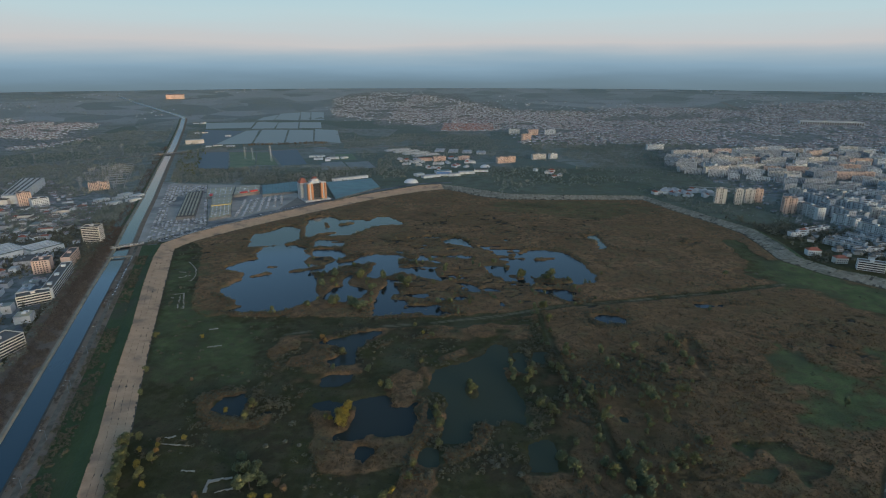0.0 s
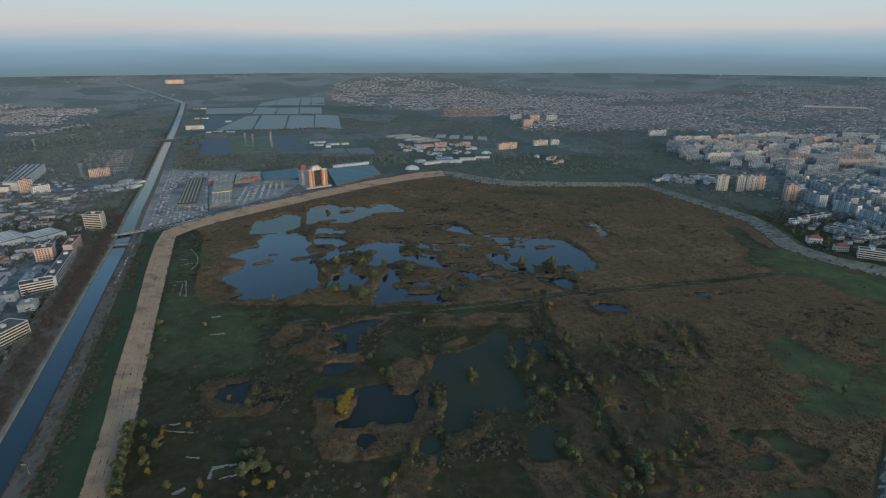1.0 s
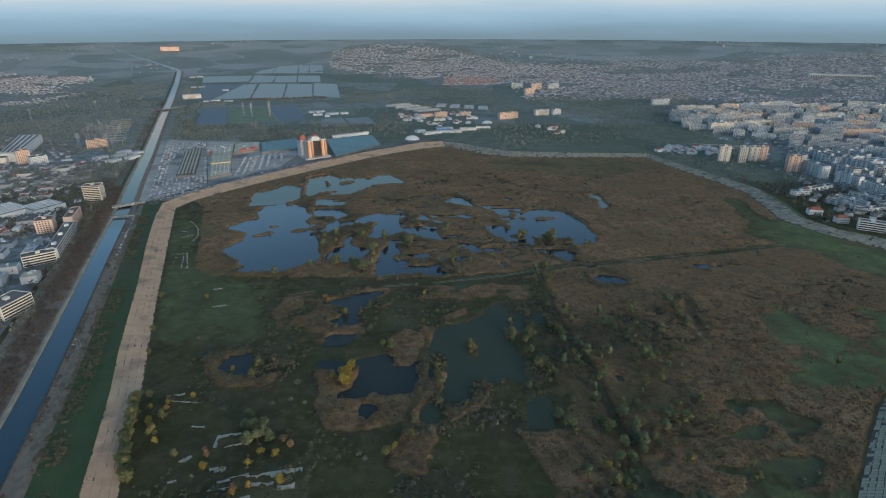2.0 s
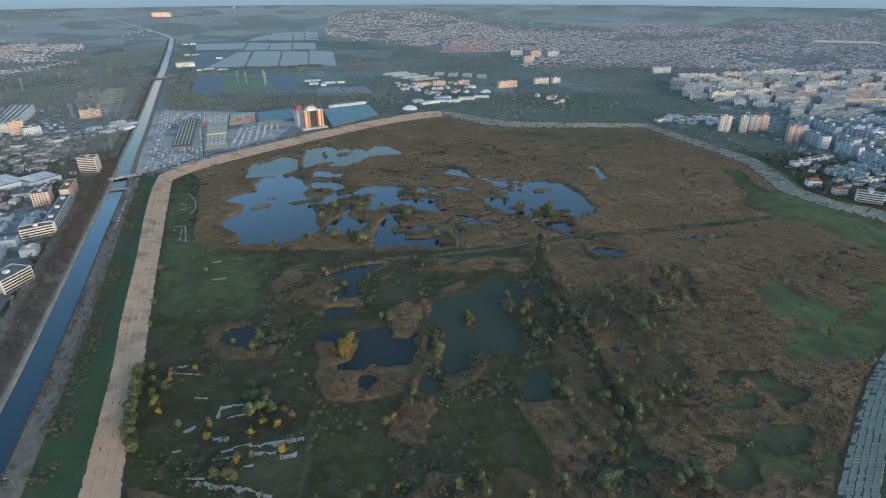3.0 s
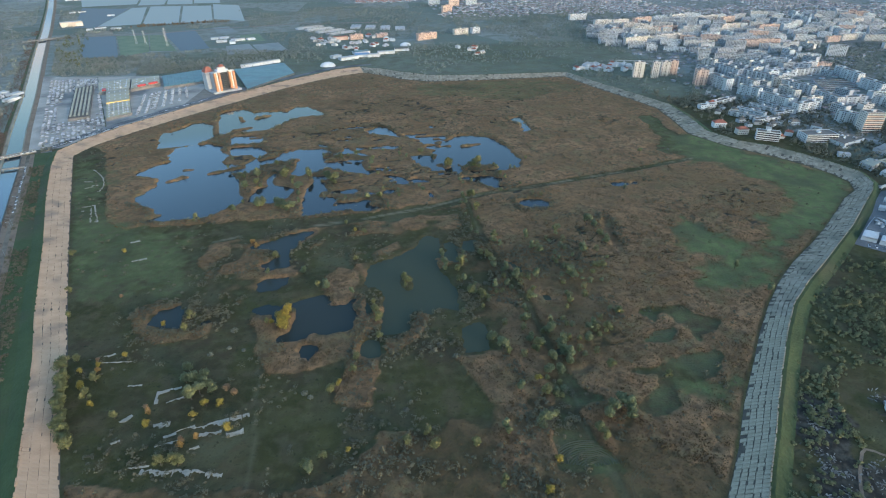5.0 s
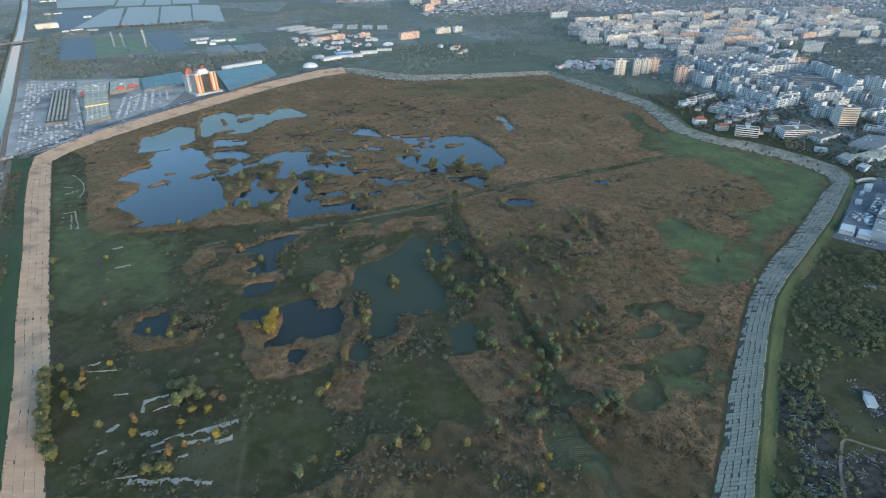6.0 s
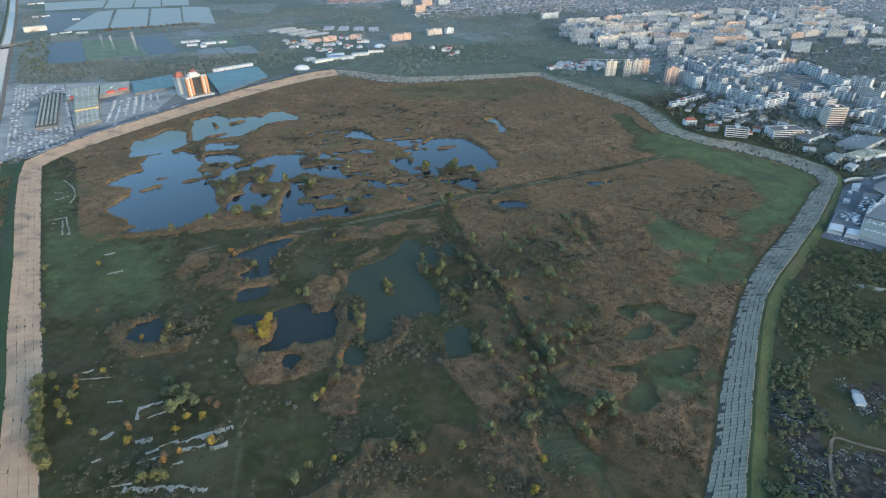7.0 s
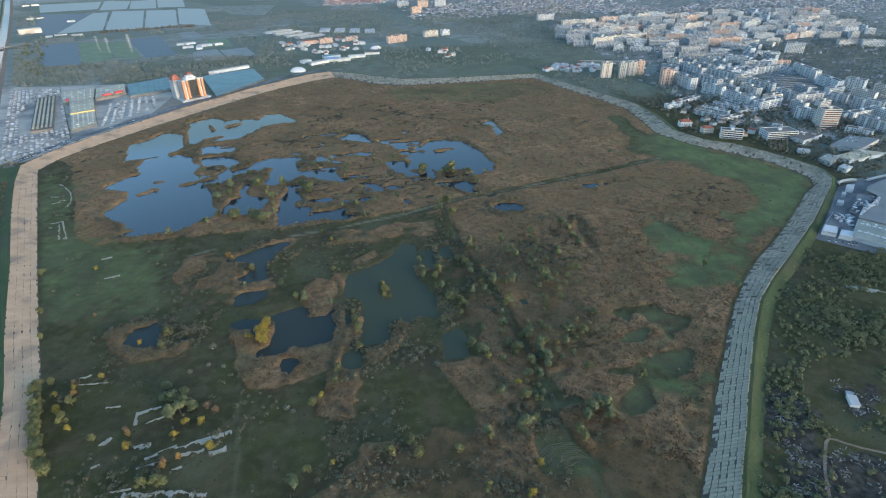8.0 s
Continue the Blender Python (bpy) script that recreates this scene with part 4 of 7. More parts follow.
def trunk_mesh(lobes, height):
    bm = bmesh.new()

    def limb(a, b, ra, rb):
        a, b = Vector(a), Vector(b)
        m = Matrix.Translation((a + b) / 2) @ (b - a).to_track_quat("Z", "Y").to_matrix().to_4x4()
        bmesh.ops.create_cone(bm, cap_ends=True, segments=6, radius1=ra, radius2=rb, depth=(b - a).length, matrix=m)
    limb((0, 0, -0.6), (0.1, 0.05, height * 0.45), 0.24, 0.14)
    for x, y, z, _ in lobes[:5]:
        limb((0.08, 0.04, height * 0.35), (x * 0.9, y * 0.9, z), 0.11, 0.04)
    me = bpy.data.meshes.new("trunk")
    bm.to_mesh(me)
    bm.free()
    me.materials.append(M_BARK)
    return me


TREES = {}
for li, leaf in enumerate(M_LEAF):
    for k in range(3):
        hgt, spr = 6.0 + 0.8 * k, 2.2 + 0.35 * ((k * 2 + li) % 3)
        me, lobes = tree_mesh(100 + li * 10 + k, hgt, spr, 900)
        me.materials.append(leaf)
        TREES[li, k] = (me, trunk_mesh(lobes, hgt))
TREE_LABELS = ("round willow with thinning yellow-green leaves on marsh ground", "small tree in full yellow autumn leaf", "dense dark green tree among bushes", "rusty brown autumn tree", "small tree in orange autumn leaf")


def tree(x, y, colour, size):
    me, trunk = TREES[colour, rng.integers(3)]
    z = float(height_at(np.array(x), np.array(y)))
    ob = thing("tree", Matrix.LocRotScale((x, y, max(z, -0.5)), Euler((0, 0, rng.uniform(0, 6.28))), (size, size, size * rng.uniform(0.85, 1.1))), TREE_LABELS[colour], "tree", "trees of the marsh")
    put_mesh("trunk", trunk, None, ob)
    put_mesh("crown", me, None, ob)
    return ob


# x, y, leaf (0 yellow-green, 1 yellow, 2 dark green, 3 rusty), size
YELLOW = [(-210, 311), (-200, 315), (-184, 322), (-202, 293), (-167, 355), (-115, 266), (-107, 265), (-121, 258), (-148, 254), (-98, 242), (-236, 477), (-20, 486), (-74, 349), (-76, 339), (-73, 360), (-84, 346), (-26, 217), (94, 193), (83, 173), (102, 255), (-30, 270), (-189, 277)]
ORANGE = [(-117, 473), (-113, 468), (-116, 240), (-197, 309), (-123, 235), (-151, 264)]
WILLOW = [(-222, 318), (-217, 306), (-214, 296), (-212, 288), (-209, 282), (-207, 274), (-202, 266), (-198, 258), (-194, 250), (-283, 478), (-259, 414), (-244, 378), (-215, 324), (-195, 284), (-195, 300), (-149, 361), (-148, 347), (-131, 224), (-125, 224), (-119, 222), (-170, 264), (-93, 446), (-89, 346), (-20, 295), (-22, 282), (-5, 359), (-2, 337), (-4, 347), (-2, 317), (23, 392), (24, 380), (-52, 391), (-19, 430), (-28, 502), (-10, 480), (70, 398), (73, 405), (10, 217), (23, 222), (26, 212), (70, 215), (59, 180), (61, 185), (126, 209), (126, 203), (189, 247), (-37, 265), (-48, 209), (-39, 214), (50, 210)]
WILLOW_B = [(145, 443), (145, 423), (152, 416), (160, 394), (179, 451), (102, 395), (112, 392), (118, 378), (135, 374), (166, 374), (186, 374), (193, 412), (152, 338), (76, 362), (84, 355), (158, 306), (168, 298), (125, 304), (109, 319), (80, 301), (88, 284), (85, 289), (111, 287), (118, 275), (129, 273), (128, 280), (111, 262), (119, 261), (154, 260), (88, 247), (102, 243), (94, 218), (358, 642), (320, 324), (314, 363)]
DARK = [(-135, 303), (-135, 291), (-128, 289), (-122, 292), (-126, 273), (-122, 277), (-114, 280), (-129, 276), (-119, 283), (140, 221), (150, 221), (136, 219), (147, 225), (149, 216), (128, 270), (128, 288), (218, 453), (219, 438), (220, 426), (214, 461), (102, 531), (99, 540), (60, 411), (59, 398), (58, 421), (71, 219), (-47, 204)]
GOLDEN = [(-75, 337), (-74, 348), (-72, 360), (-78, 344), (-74, 356), (-75, 343)]
HEDGE = [(-223, 319), (-220, 312), (-217, 305), (-215, 300), (-214, 294), (-212, 288), (-210, 282), (-208, 277), (-205, 271), (-202, 265), (-199, 259), (-195, 253), (-193, 248), (-190, 243)]
RUSTY = [(-151, 265), (-127, 281), (-105, 278), (-99, 273), (-124, 238), (-10, 262), (-212, 401), (-201, 319)]
for rows, colour in ((YELLOW, 1), (ORANGE, 4), (WILLOW, 0), (WILLOW_B, 0), (DARK, 2), (RUSTY, 3), (GOLDEN, 1), (HEDGE, 0)):
    for x, y in rows:
        if rows is WILLOW_B:
            colour = int(rng.choice([0, 2]))
        tree(x + rng.uniform(-1, 1), y + rng.uniform(-1, 1), colour, ({0: 1.25, 1: 0.95, 2: 1.6, 3: 0.9, 4: 0.95}[colour] if rows is not GOLDEN and rows is not HEDGE else 1.55) * rng.uniform(0.8, 1.2))
made = 0
while made < 22:
    x, y = rng.uniform(-230, 300), rng.uniform(165, 560)
    a = np.array([x]), np.array([y])
    if basin_value(water, *a)[0] > 2.5 and basin_value(in_basin, *a)[0] < -10 and basin_value(scrub, *a)[0] * 0.9 * smooth(-0.2, 0.3, fbm(*a, 60, 88, 2))[0] + 0.12 * smooth(25, 5, basin_value(water, *a))[0] > rng.uniform():
        tree(x, y, int(rng.choice([0, 2, 2, 2, 2])), rng.uniform(0.8, 1.6))
        made += 1

made = 0
while made < 24:
    x, y = rng.uniform(-190, 70), rng.uniform(528, 700)
    w = basin_value(water, np.array([x]), np.array([y]))[0]
    if 1.5 < w < 14:
        tree(x, y, int(rng.choice([0, 2, 2])), rng.uniform(0.8, 1.5))
        made += 1
made = 0
while made < 12:
    x, y = rng.uniform(90, 190), rng.uniform(560, 700)
    w = basin_value(water, np.array([x]), np.array([y]))[0]
    if 1.0 < w < 10:
        tree(x, y, int(rng.choice([0, 2])), rng.uniform(0.6, 1.2))
        made += 1

for k in range(26):
    u = k / 25 * 5.999
    i = int(u)
    a, b = Vector(TRACK_B[i]), Vector(TRACK_B[i + 1])
    p = a.lerp(b, u - i) + Vector((rng.choice([-7, 7]) + rng.normal(0, 2), rng.normal(0, 3)))
    if basin_value(water, np.array([p.x]), np.array([p.y]))[0] > 2:
        tree(p.x, p.y, int(rng.choice([0, 2, 2])), rng.uniform(0.8, 1.5))
for x, y in BIG_WILLOWS:
    tree(x, y, int(rng.choice([0, 2])), rng.uniform(1.9, 2.5))
    tree(x + rng.uniform(-7, 7), y + rng.uniform(2, 6), 2, rng.uniform(1.4, 2.0))

# smaller trees of the scrub and the pond edges, too many to tell apart
px_, py_ = rng.uniform(-230, 300, 9000), rng.uniform(165, 720, 9000)
shore = basin_value(water, px_, py_)
ok = (shore > 2.5) & (basin_value(in_basin, px_, py_) < -10) & (rng.uniform(0, 1, px_.size) < 0.55 * basin_value(scrub, px_, py_) * smooth(-0.2, 0.3, fbm(px_, py_, 60, 88, 2)) + 0.16 * smooth(18, 5, shore) * smooth(480, 560, py_))
px_, py_ = px_[ok][:130], py_[ok][:130]
rad = rng.uniform(1.8, 3.2, px_.size)
for k, leaf in ((slice(0, None, 3), 2), (slice(1, None, 3), 0), (slice(2, None, 3), 0)):
    cards("scrub_trees", np.column_stack([px_, py_, height_at(px_, py_) - 0.2])[k], rad[k], rad[k] * rng.uniform(1.6, 2.2, len(rad[k])), 200, 0.6, M_LEAF[leaf], "dull green small trees among the scrub" if leaf else "pale olive small trees among the scrub", "trees")

# waste ground beyond the near dike: thick bushes
px_, py_ = rng.uniform(180, 660, 40000), rng.uniform(100, 480, 40000)
east_side = signed(BASIN, px_, py_)
clump = fbm(px_, py_, 42, 91, 4)
open_ground = signed([(278, 182), (300, 178), (345, 190), (352, 222), (330, 238), (300, 226), (284, 205)], px_, py_)
ok = (east_side > rng.uniform(22, 40, px_.size)) & (clump + 0.3 * smooth(95, 60, east_side) * smooth(430, 330, py_) > rng.uniform(-0.15, 0.17, px_.size)) & (open_ground > 0) & ~((px_ > 430) & (py_ > 355)) & (px_ - 0.9 * py_ > -60)
px_, py_, clump = px_[ok][:4600], py_[ok][:4600], clump[ok][:4600]
rad = 0.9 + 3.6 * rng.uniform(0, 1, px_.size) ** 1.8 * np.clip(0.5 + 2 * clump, 0.4, 1.3)
cards("bushes", np.column_stack([px_, py_, np.zeros(px_.size)]), rad, rad * 1.2, 48, 0.95, M_THICKET, "dense dark bushes on waste ground", "bushes")

# ---- town ----
def wall_box(w, d, h, bevel=0.0):
    return boxes((-w / 2, w / 2, -d / 2, d / 2, -1, h), bevel=bevel)


BANDS, STACKS = {}, {}


def band_mesh(length, pane, gap, h, glass=None):
    key = (round(length), pane, gap, h, glass)
    if key not in BANDS:
        bm, x = bmesh.new(), -length / 2 + gap
        while x + pane < length / 2:
            box(bm, x, x + pane, -0.06, 0.06, 0, h)
            x += pane + gap
        me = bpy.data.meshes.new("window_band")
        bm.to_mesh(me)
        bm.free()
        me.materials.append(glass or M_GLASS)
        BANDS[key] = me
    return BANDS[key]


def wall_of_windows(length, storeys, step):
    key = (round(length / 4), storeys, round(step, 1))
    if key not in BANDS:
        bm = bmesh.new()
        for s in range(storeys):
            x = -length / 2 + 1.5
            while x + 1.7 < length / 2:
                box(bm, x, x + 1.7, -0.06, 0.06, s * step, s * step + 1.5)
                x += 3.2
        me = bpy.data.meshes.new("glazing")
        bm.to_mesh(me)
        bm.free()
        me.materials.append(M_GLASS)
        BANDS[key] = me
    return BANDS[key]


def stack_mesh(storeys, w, step, mat):
    key = (storeys, w, step, mat.name)
    if key not in STACKS:
        bm = bmesh.new()
        side = [(0, 0)]
        for s in range(storeys):
            side += [(-1.2, s * step), (-1.2, s * step + 1.1), (-0.3, s * step + 1.1), (-0.3, s * step + step - 0.15)]
        side += [(-1.2, storeys * step - 0.15), (-1.2, storeys * step), (0, storeys * step)]
        face = bm.faces.new([bm.verts.new((-w / 2, y, z)) for y, z in side])
        grown = bmesh.ops.extrude_face_region(bm, geom=[face])
        bmesh.ops.translate(bm, vec=(w, 0, 0), verts=[v for v in grown["geom"] if isinstance(v, bmesh.types.BMVert)])
        bmesh.ops.recalc_face_normals(bm, faces=bm.faces)
        me = bpy.data.meshes.new("loggia")
        bm.to_mesh(me)
        bm.free()
        me.materials.append(mat)
        STACKS[key] = me
    return STACKS[key]


def block(x, y, turn, length, depth, height, skin=0, roof=None, name="apartment_block", label="", near=True, group="apartment blocks", strips=False):
    """A panel-built block of flats: walls, parapet roof, stair heads, a row of windows for each storey, balcony stacks."""
    colour = ("white", "grey", "cream", "pink")[skin]
    storeys = max(2, round(height / 2.9))
    label = label or f"{colour} panel block of flats with {storeys} storeys and a flat roof"
    z0 = float(rise(np.array(x), np.array(y)))
    ob = thing(name, pose(x, y, z0, 0, 0, turn), label, "building", group)
    mat = M_PLASTER[skin]
    part("wall", wall_box(length, depth, height, 0.15), mat, ob)
    h = height
    w, d = length / 2, depth / 2
    top = part("roof", boxes((-w + 0.5, w - 0.5, -d + 0.5, d - 0.5, h - 0.2, h + 0.15)), roof or M_BITUMEN, ob, "flat bitumen roof")
    part("parapet", boxes((-w, w, -d, -d + 0.4, h - 0.1, h + 0.9), (-w, w, d - 0.4, d, h - 0.1, h + 0.9), (-w, -w + 0.4, -d + 0.4, d - 0.4, h - 0.1, h + 0.9), (w - 0.4, w, -d + 0.4, d - 0.4, h - 0.1, h + 0.9)), mat, ob)
    for k in range(max(1, int(length // 28))):
        cx = -w + length * (k + 0.5) / max(1, int(length // 28))
        part("stair_head", boxes((cx - 2.2, cx + 2.2, -2, 2.5, h + 0.1, h + 2.6)), mat, top)
    if not near and not strips:
        tagged(put_mesh("glazing", wall_of_windows(length - 1, storeys, height / storeys), None, ob, pose(0, -d - 0.02, 1.0)), kind="stuff")
    for s in range(storeys if near or strips else 0):
        z = 1.0 + s * height / storeys
        for side in ((-1, 1) if near else (-1,)):
            if strips:
                put_mesh("window_band", band_mesh(length - 0.6, length - 1.4, 0.3, 1.7), None, ob, pose(0, side * (d + 0.02), z))
            else:
                tagged(put_mesh("window_band", band_mesh(length - 1, 1.7, 1.5, 1.5), None, ob, pose(0, side * (d + 0.02), z)), kind="stuff")
        if near and depth > 9:
            for side in (-1, 1):
                tagged(put_mesh("window_band", band_mesh(depth - 2, 1.5, 2.0, 1.4), None, ob, pose(side * (w + 0.02), 0, z, 0, 0, 90)), kind="stuff")
    if near and not strips and length > 14:
        for k in range(int(length // 9)):
            cx = -w + length * (k + 0.5) / int(length // 9)
            put_mesh("loggia", stack_mesh(storeys, 3.4, height / storeys, M_PLASTER[(skin + k % 2) % 2 if skin < 2 else skin]), None, ob, pose(cx, -d, 0.6))
    return ob


# x, y, turn, length, depth, height, skin
TOWERS = [(551, 1055, -14, 20, 14, 29.5, 2), (581, 1043, -17, 13, 14, 30.5, 2), (608, 1055, -15, 18, 14, 28, 2), (629, 1062, -15, 16, 14, 27, 3), (638, 974, -15, 21, 16, 29, 3)]
# front line of each row: middle x, y, turn, length, height, skin; the block stands behind it
ROWS = [(658, 949, -87, 52, 21, 0), (730, 1036, -84, 68, 18, 1), (701, 934, -81, 48, 19, 1), (676, 884, -67, 39, 17, 0), (682, 824, -71, 52, 17, 0), (744, 874, -89, 42, 15, 2), (718, 782, 16, 58, 15, 0), (759, 975, -70, 72, 18, 1), (772, 928, -20, 26, 18, 2), (774, 890, -71, 58, 18, 1),
        (898, 1008, 6, 96, 13, 1), (942, 968, -97, 72, 18, 0), (920, 884, -95, 55, 17, 0), (943, 846, -63, 31, 22, 0), (778, 822, -89, 52, 16, 1), (818, 804, 5, 56, 13, 1), (856, 790, -56, 27, 14, 1)]
ROWS_B = [(866, 740, -54, 44, 17, 1), (730, 718, -55, 33, 16, 0), (788, 654, -84, 51, 17, 1), (828, 706, 11, 52, 11, 0), (752, 640, -56, 34, 8, 0), (990, 1298, -1, 106, 17, 3), (836, 1236, -22, 62, 14, 1), (852, 1160, -27, 70, 13, 1), (889, 1108, -39, 44, 13, 0), (910, 1050, -35, 38, 13, 1),
          (969, 1060, -21, 34, 11, 3), (1082, 1157, -35, 38, 25, 0), (1332, 1318, -15, 53, 15, 1), (1286, 1208, -14, 53, 15, 1), (1326, 1178, -27, 49, 17, 0), (1384, 1292, -14, 21, 18, 1), (871, 1332, -14, 29, 12, 2), (956, 1388, -26, 55, 12, 1), (984, 1196, -95, 32, 14, 0), (913, 1196, -21, 40, 12, 1), (1004, 1146, -29, 48, 11, 0), (744, 1122, -65, 29, 14, 2)]
ROWS_C = [(740, 1687, 8, 56, 16, 2), (800, 1694, 10, 54, 15, 2), (879, 1708, 17, 67, 17, 3), (958, 1748, 21, 60, 14, 0), (1036, 1762, 21, 87, 16, 2), (720, 1524, 13, 67, 15, 1), (802, 1552, 24, 62, 17, 2), (868, 1549, 15, 92, 14, 3), (718, 1392, 16, 94, 16, 2), (814, 1422, 14, 81, 15, 2), (942, 1532, 13, 67, 17, 1), (941, 1428, 16, 52, 14, 0), (1070, 1544, 13, 68, 16, 2), (1174, 1520, -3, 61, 15, 3), (1234, 1512, 8, 48, 17, 0), (1110, 1730, 14, 81, 14, 2), (1152, 1682, 20, 54, 16, 3), (666, 1555, -41, 61, 15, 1), (708, 1816, 10, 60, 17, 0)]
# low terraces near the dike: ends of the front line
TERRACES = [((578, 787), (607, 748)), ((603, 803), (625, 764)), ((636, 820), (657, 784)), ((594, 737), (640, 746)), ((647, 765), (688, 777)), ((665, 841), (673, 805)), ((574, 832), (638, 859)), ((551, 821), (581, 825)), ((672, 792), (690, 771))]
TAKEN = [(r[0], r[1]) for r in TOWERS] + [(631, 657), (612, 655), (650, 660), (564, 671), (733, 682), (648, 698), (690, 625), (529, 734), (544, 700)]


def behind(x, y, turn, depth):
    return x - math.sin(radians(turn)) * depth / 2, y + math.cos(radians(turn)) * depth / 2


for x, y, turn, length, depth, height, skin in TOWERS:
    block(x, y, turn, length, depth, height, skin)
for x, y, turn, length, height, skin in ROWS + ROWS_B + ROWS_C:
    cx, cy = behind(x, y, turn, 12)
    TAKEN.append((cx, cy))
    block(cx, cy, turn, length, 12 if height < 19 else 15, height, skin, near=y < 1130)
for a, b in TERRACES:
    a, b = Vector(a), Vector(b)
    turn = math.degrees(math.atan2(b.y - a.y, b.x - a.x))
    cx, cy = behind((a.x + b.x) / 2, (a.y + b.y) / 2, turn, 9)
    TAKEN.append((cx, cy))
    block(cx, cy, turn, (b - a).length, 9, rng.uniform(5.8, 7.5), int(rng.choice([0, 1, 1])), name="terrace", label="low terrace of flats with a flat roof near the dike", group="low terraces")
# the striped tower, low slabs and houses behind the east dike
striped = block(733, 682, -10, 26, 18, 29, 2, strips=True, label="tall tower striped in orange and white balconies")
for k in range(10):
    part("balcony_rail", boxes((-13.2, 13.2, -9.9, -9, 0.4 + k * 2.9, 1.3 + k * 2.9)), M_PLASTER[0] if k % 2 else M_PLASTER[3], striped, "white balcony rail" if k % 2 else "orange-pink balcony rail")
block(631, 657, -5, 46, 22, 11, 0, strips=True, name="school", label="low white flat-roofed building with long windows", group="")
block(564, 671, -30, 30, 13, 12, 0, strips=True, name="office_building", label="white three-storey building beside the dike", group="")
# rows filling the blocks of the nearer streets
NEAR_ESTATE = [(655, 1010), (640, 900), (690, 850), (700, 770), (790, 690), (905, 690), (1000, 840), (960, 900), (985, 1010), (1010, 1180), (760, 1140)]
GARAGES = [(855, 975), (945, 968), (915, 870), (815, 880)]
tries = 0
while tries < 700:
    tries += 1
    x, y = rng.uniform(640, 1010), rng.uniform(690, 1180)
    at = np.array([x]), np.array([y])
    if signed(NEAR_ESTATE, *at)[0] < 0 and signed(GARAGES, *at)[0] > 16 and not any(abs(x - a) < 27 and abs(y - b) < 33 for a, b in TAKEN):
        TAKEN.append((x, y))
        block(x, y, rng.choice([-80, -74, 9]) + rng.normal(0, 3), rng.uniform(24, 42), 11, rng.choice([8, 11, 13, 14]) + rng.uniform(0, 1), int(rng.choice([0, 1, 1, 2])), near=False)
# further rows of flats on the same street grid, behind the nearer ones
FAR_ESTATE = [(600, 1440), (680, 1640), (900, 1760), (1700, 1800), (1480, 1330), (1190, 1330), (1040, 1215), (760, 1140), (722, 1252), (649, 1322)]
tries = 0
while tries < 2400:
    tries += 1
    x, y = rng.uniform(620, 1700), rng.uniform(1100, 1860)
    if signed(FAR_ESTATE, np.array([x]), np.array([y]))[0] < 0 and not any(abs(x - a) < 40 and abs(y - b) < 31 for a, b in TAKEN):
        TAKEN.append((x, y))
        block(x, y, rng.choice([-80, -24, 8, -20, -22, -22]) + rng.normal(0, 3), rng.uniform(22, 50), rng.uniform(9, 11), rng.choice([11, 13, 14, 17]) + rng.uniform(0, 1), int(rng.choice([0, 1, 1, 1, 2, 3], p=(0.22, 0.2, 0.2, 0.2, 0.12, 0.06))), near=False)


# ---- halls, shops and works ----
def prism(poly, z0, z1):
    bm = bmesh.new()
    low = [bm.verts.new((x, y, z0)) for x, y in poly]
    top = [bm.verts.new((x, y, z1)) for x, y in poly]
    n = len(poly)
    bm.faces.new(low), bm.faces.new(top)
    for i in range(n):
        bm.faces.new((low[i], low[(i + 1) % n], top[(i + 1) % n], top[i]))
    bmesh.ops.recalc_face_normals(bm, faces=bm.faces)
    return bm


def shrink(poly, d):
    c = Vector((sum(x for x, _ in poly) / len(poly), sum(y for _, y in poly) / len(poly)))
    return [tuple(c + (Vector(p) - c) * (1 - d / max((Vector(p) - c).length, 1))) for p in poly]


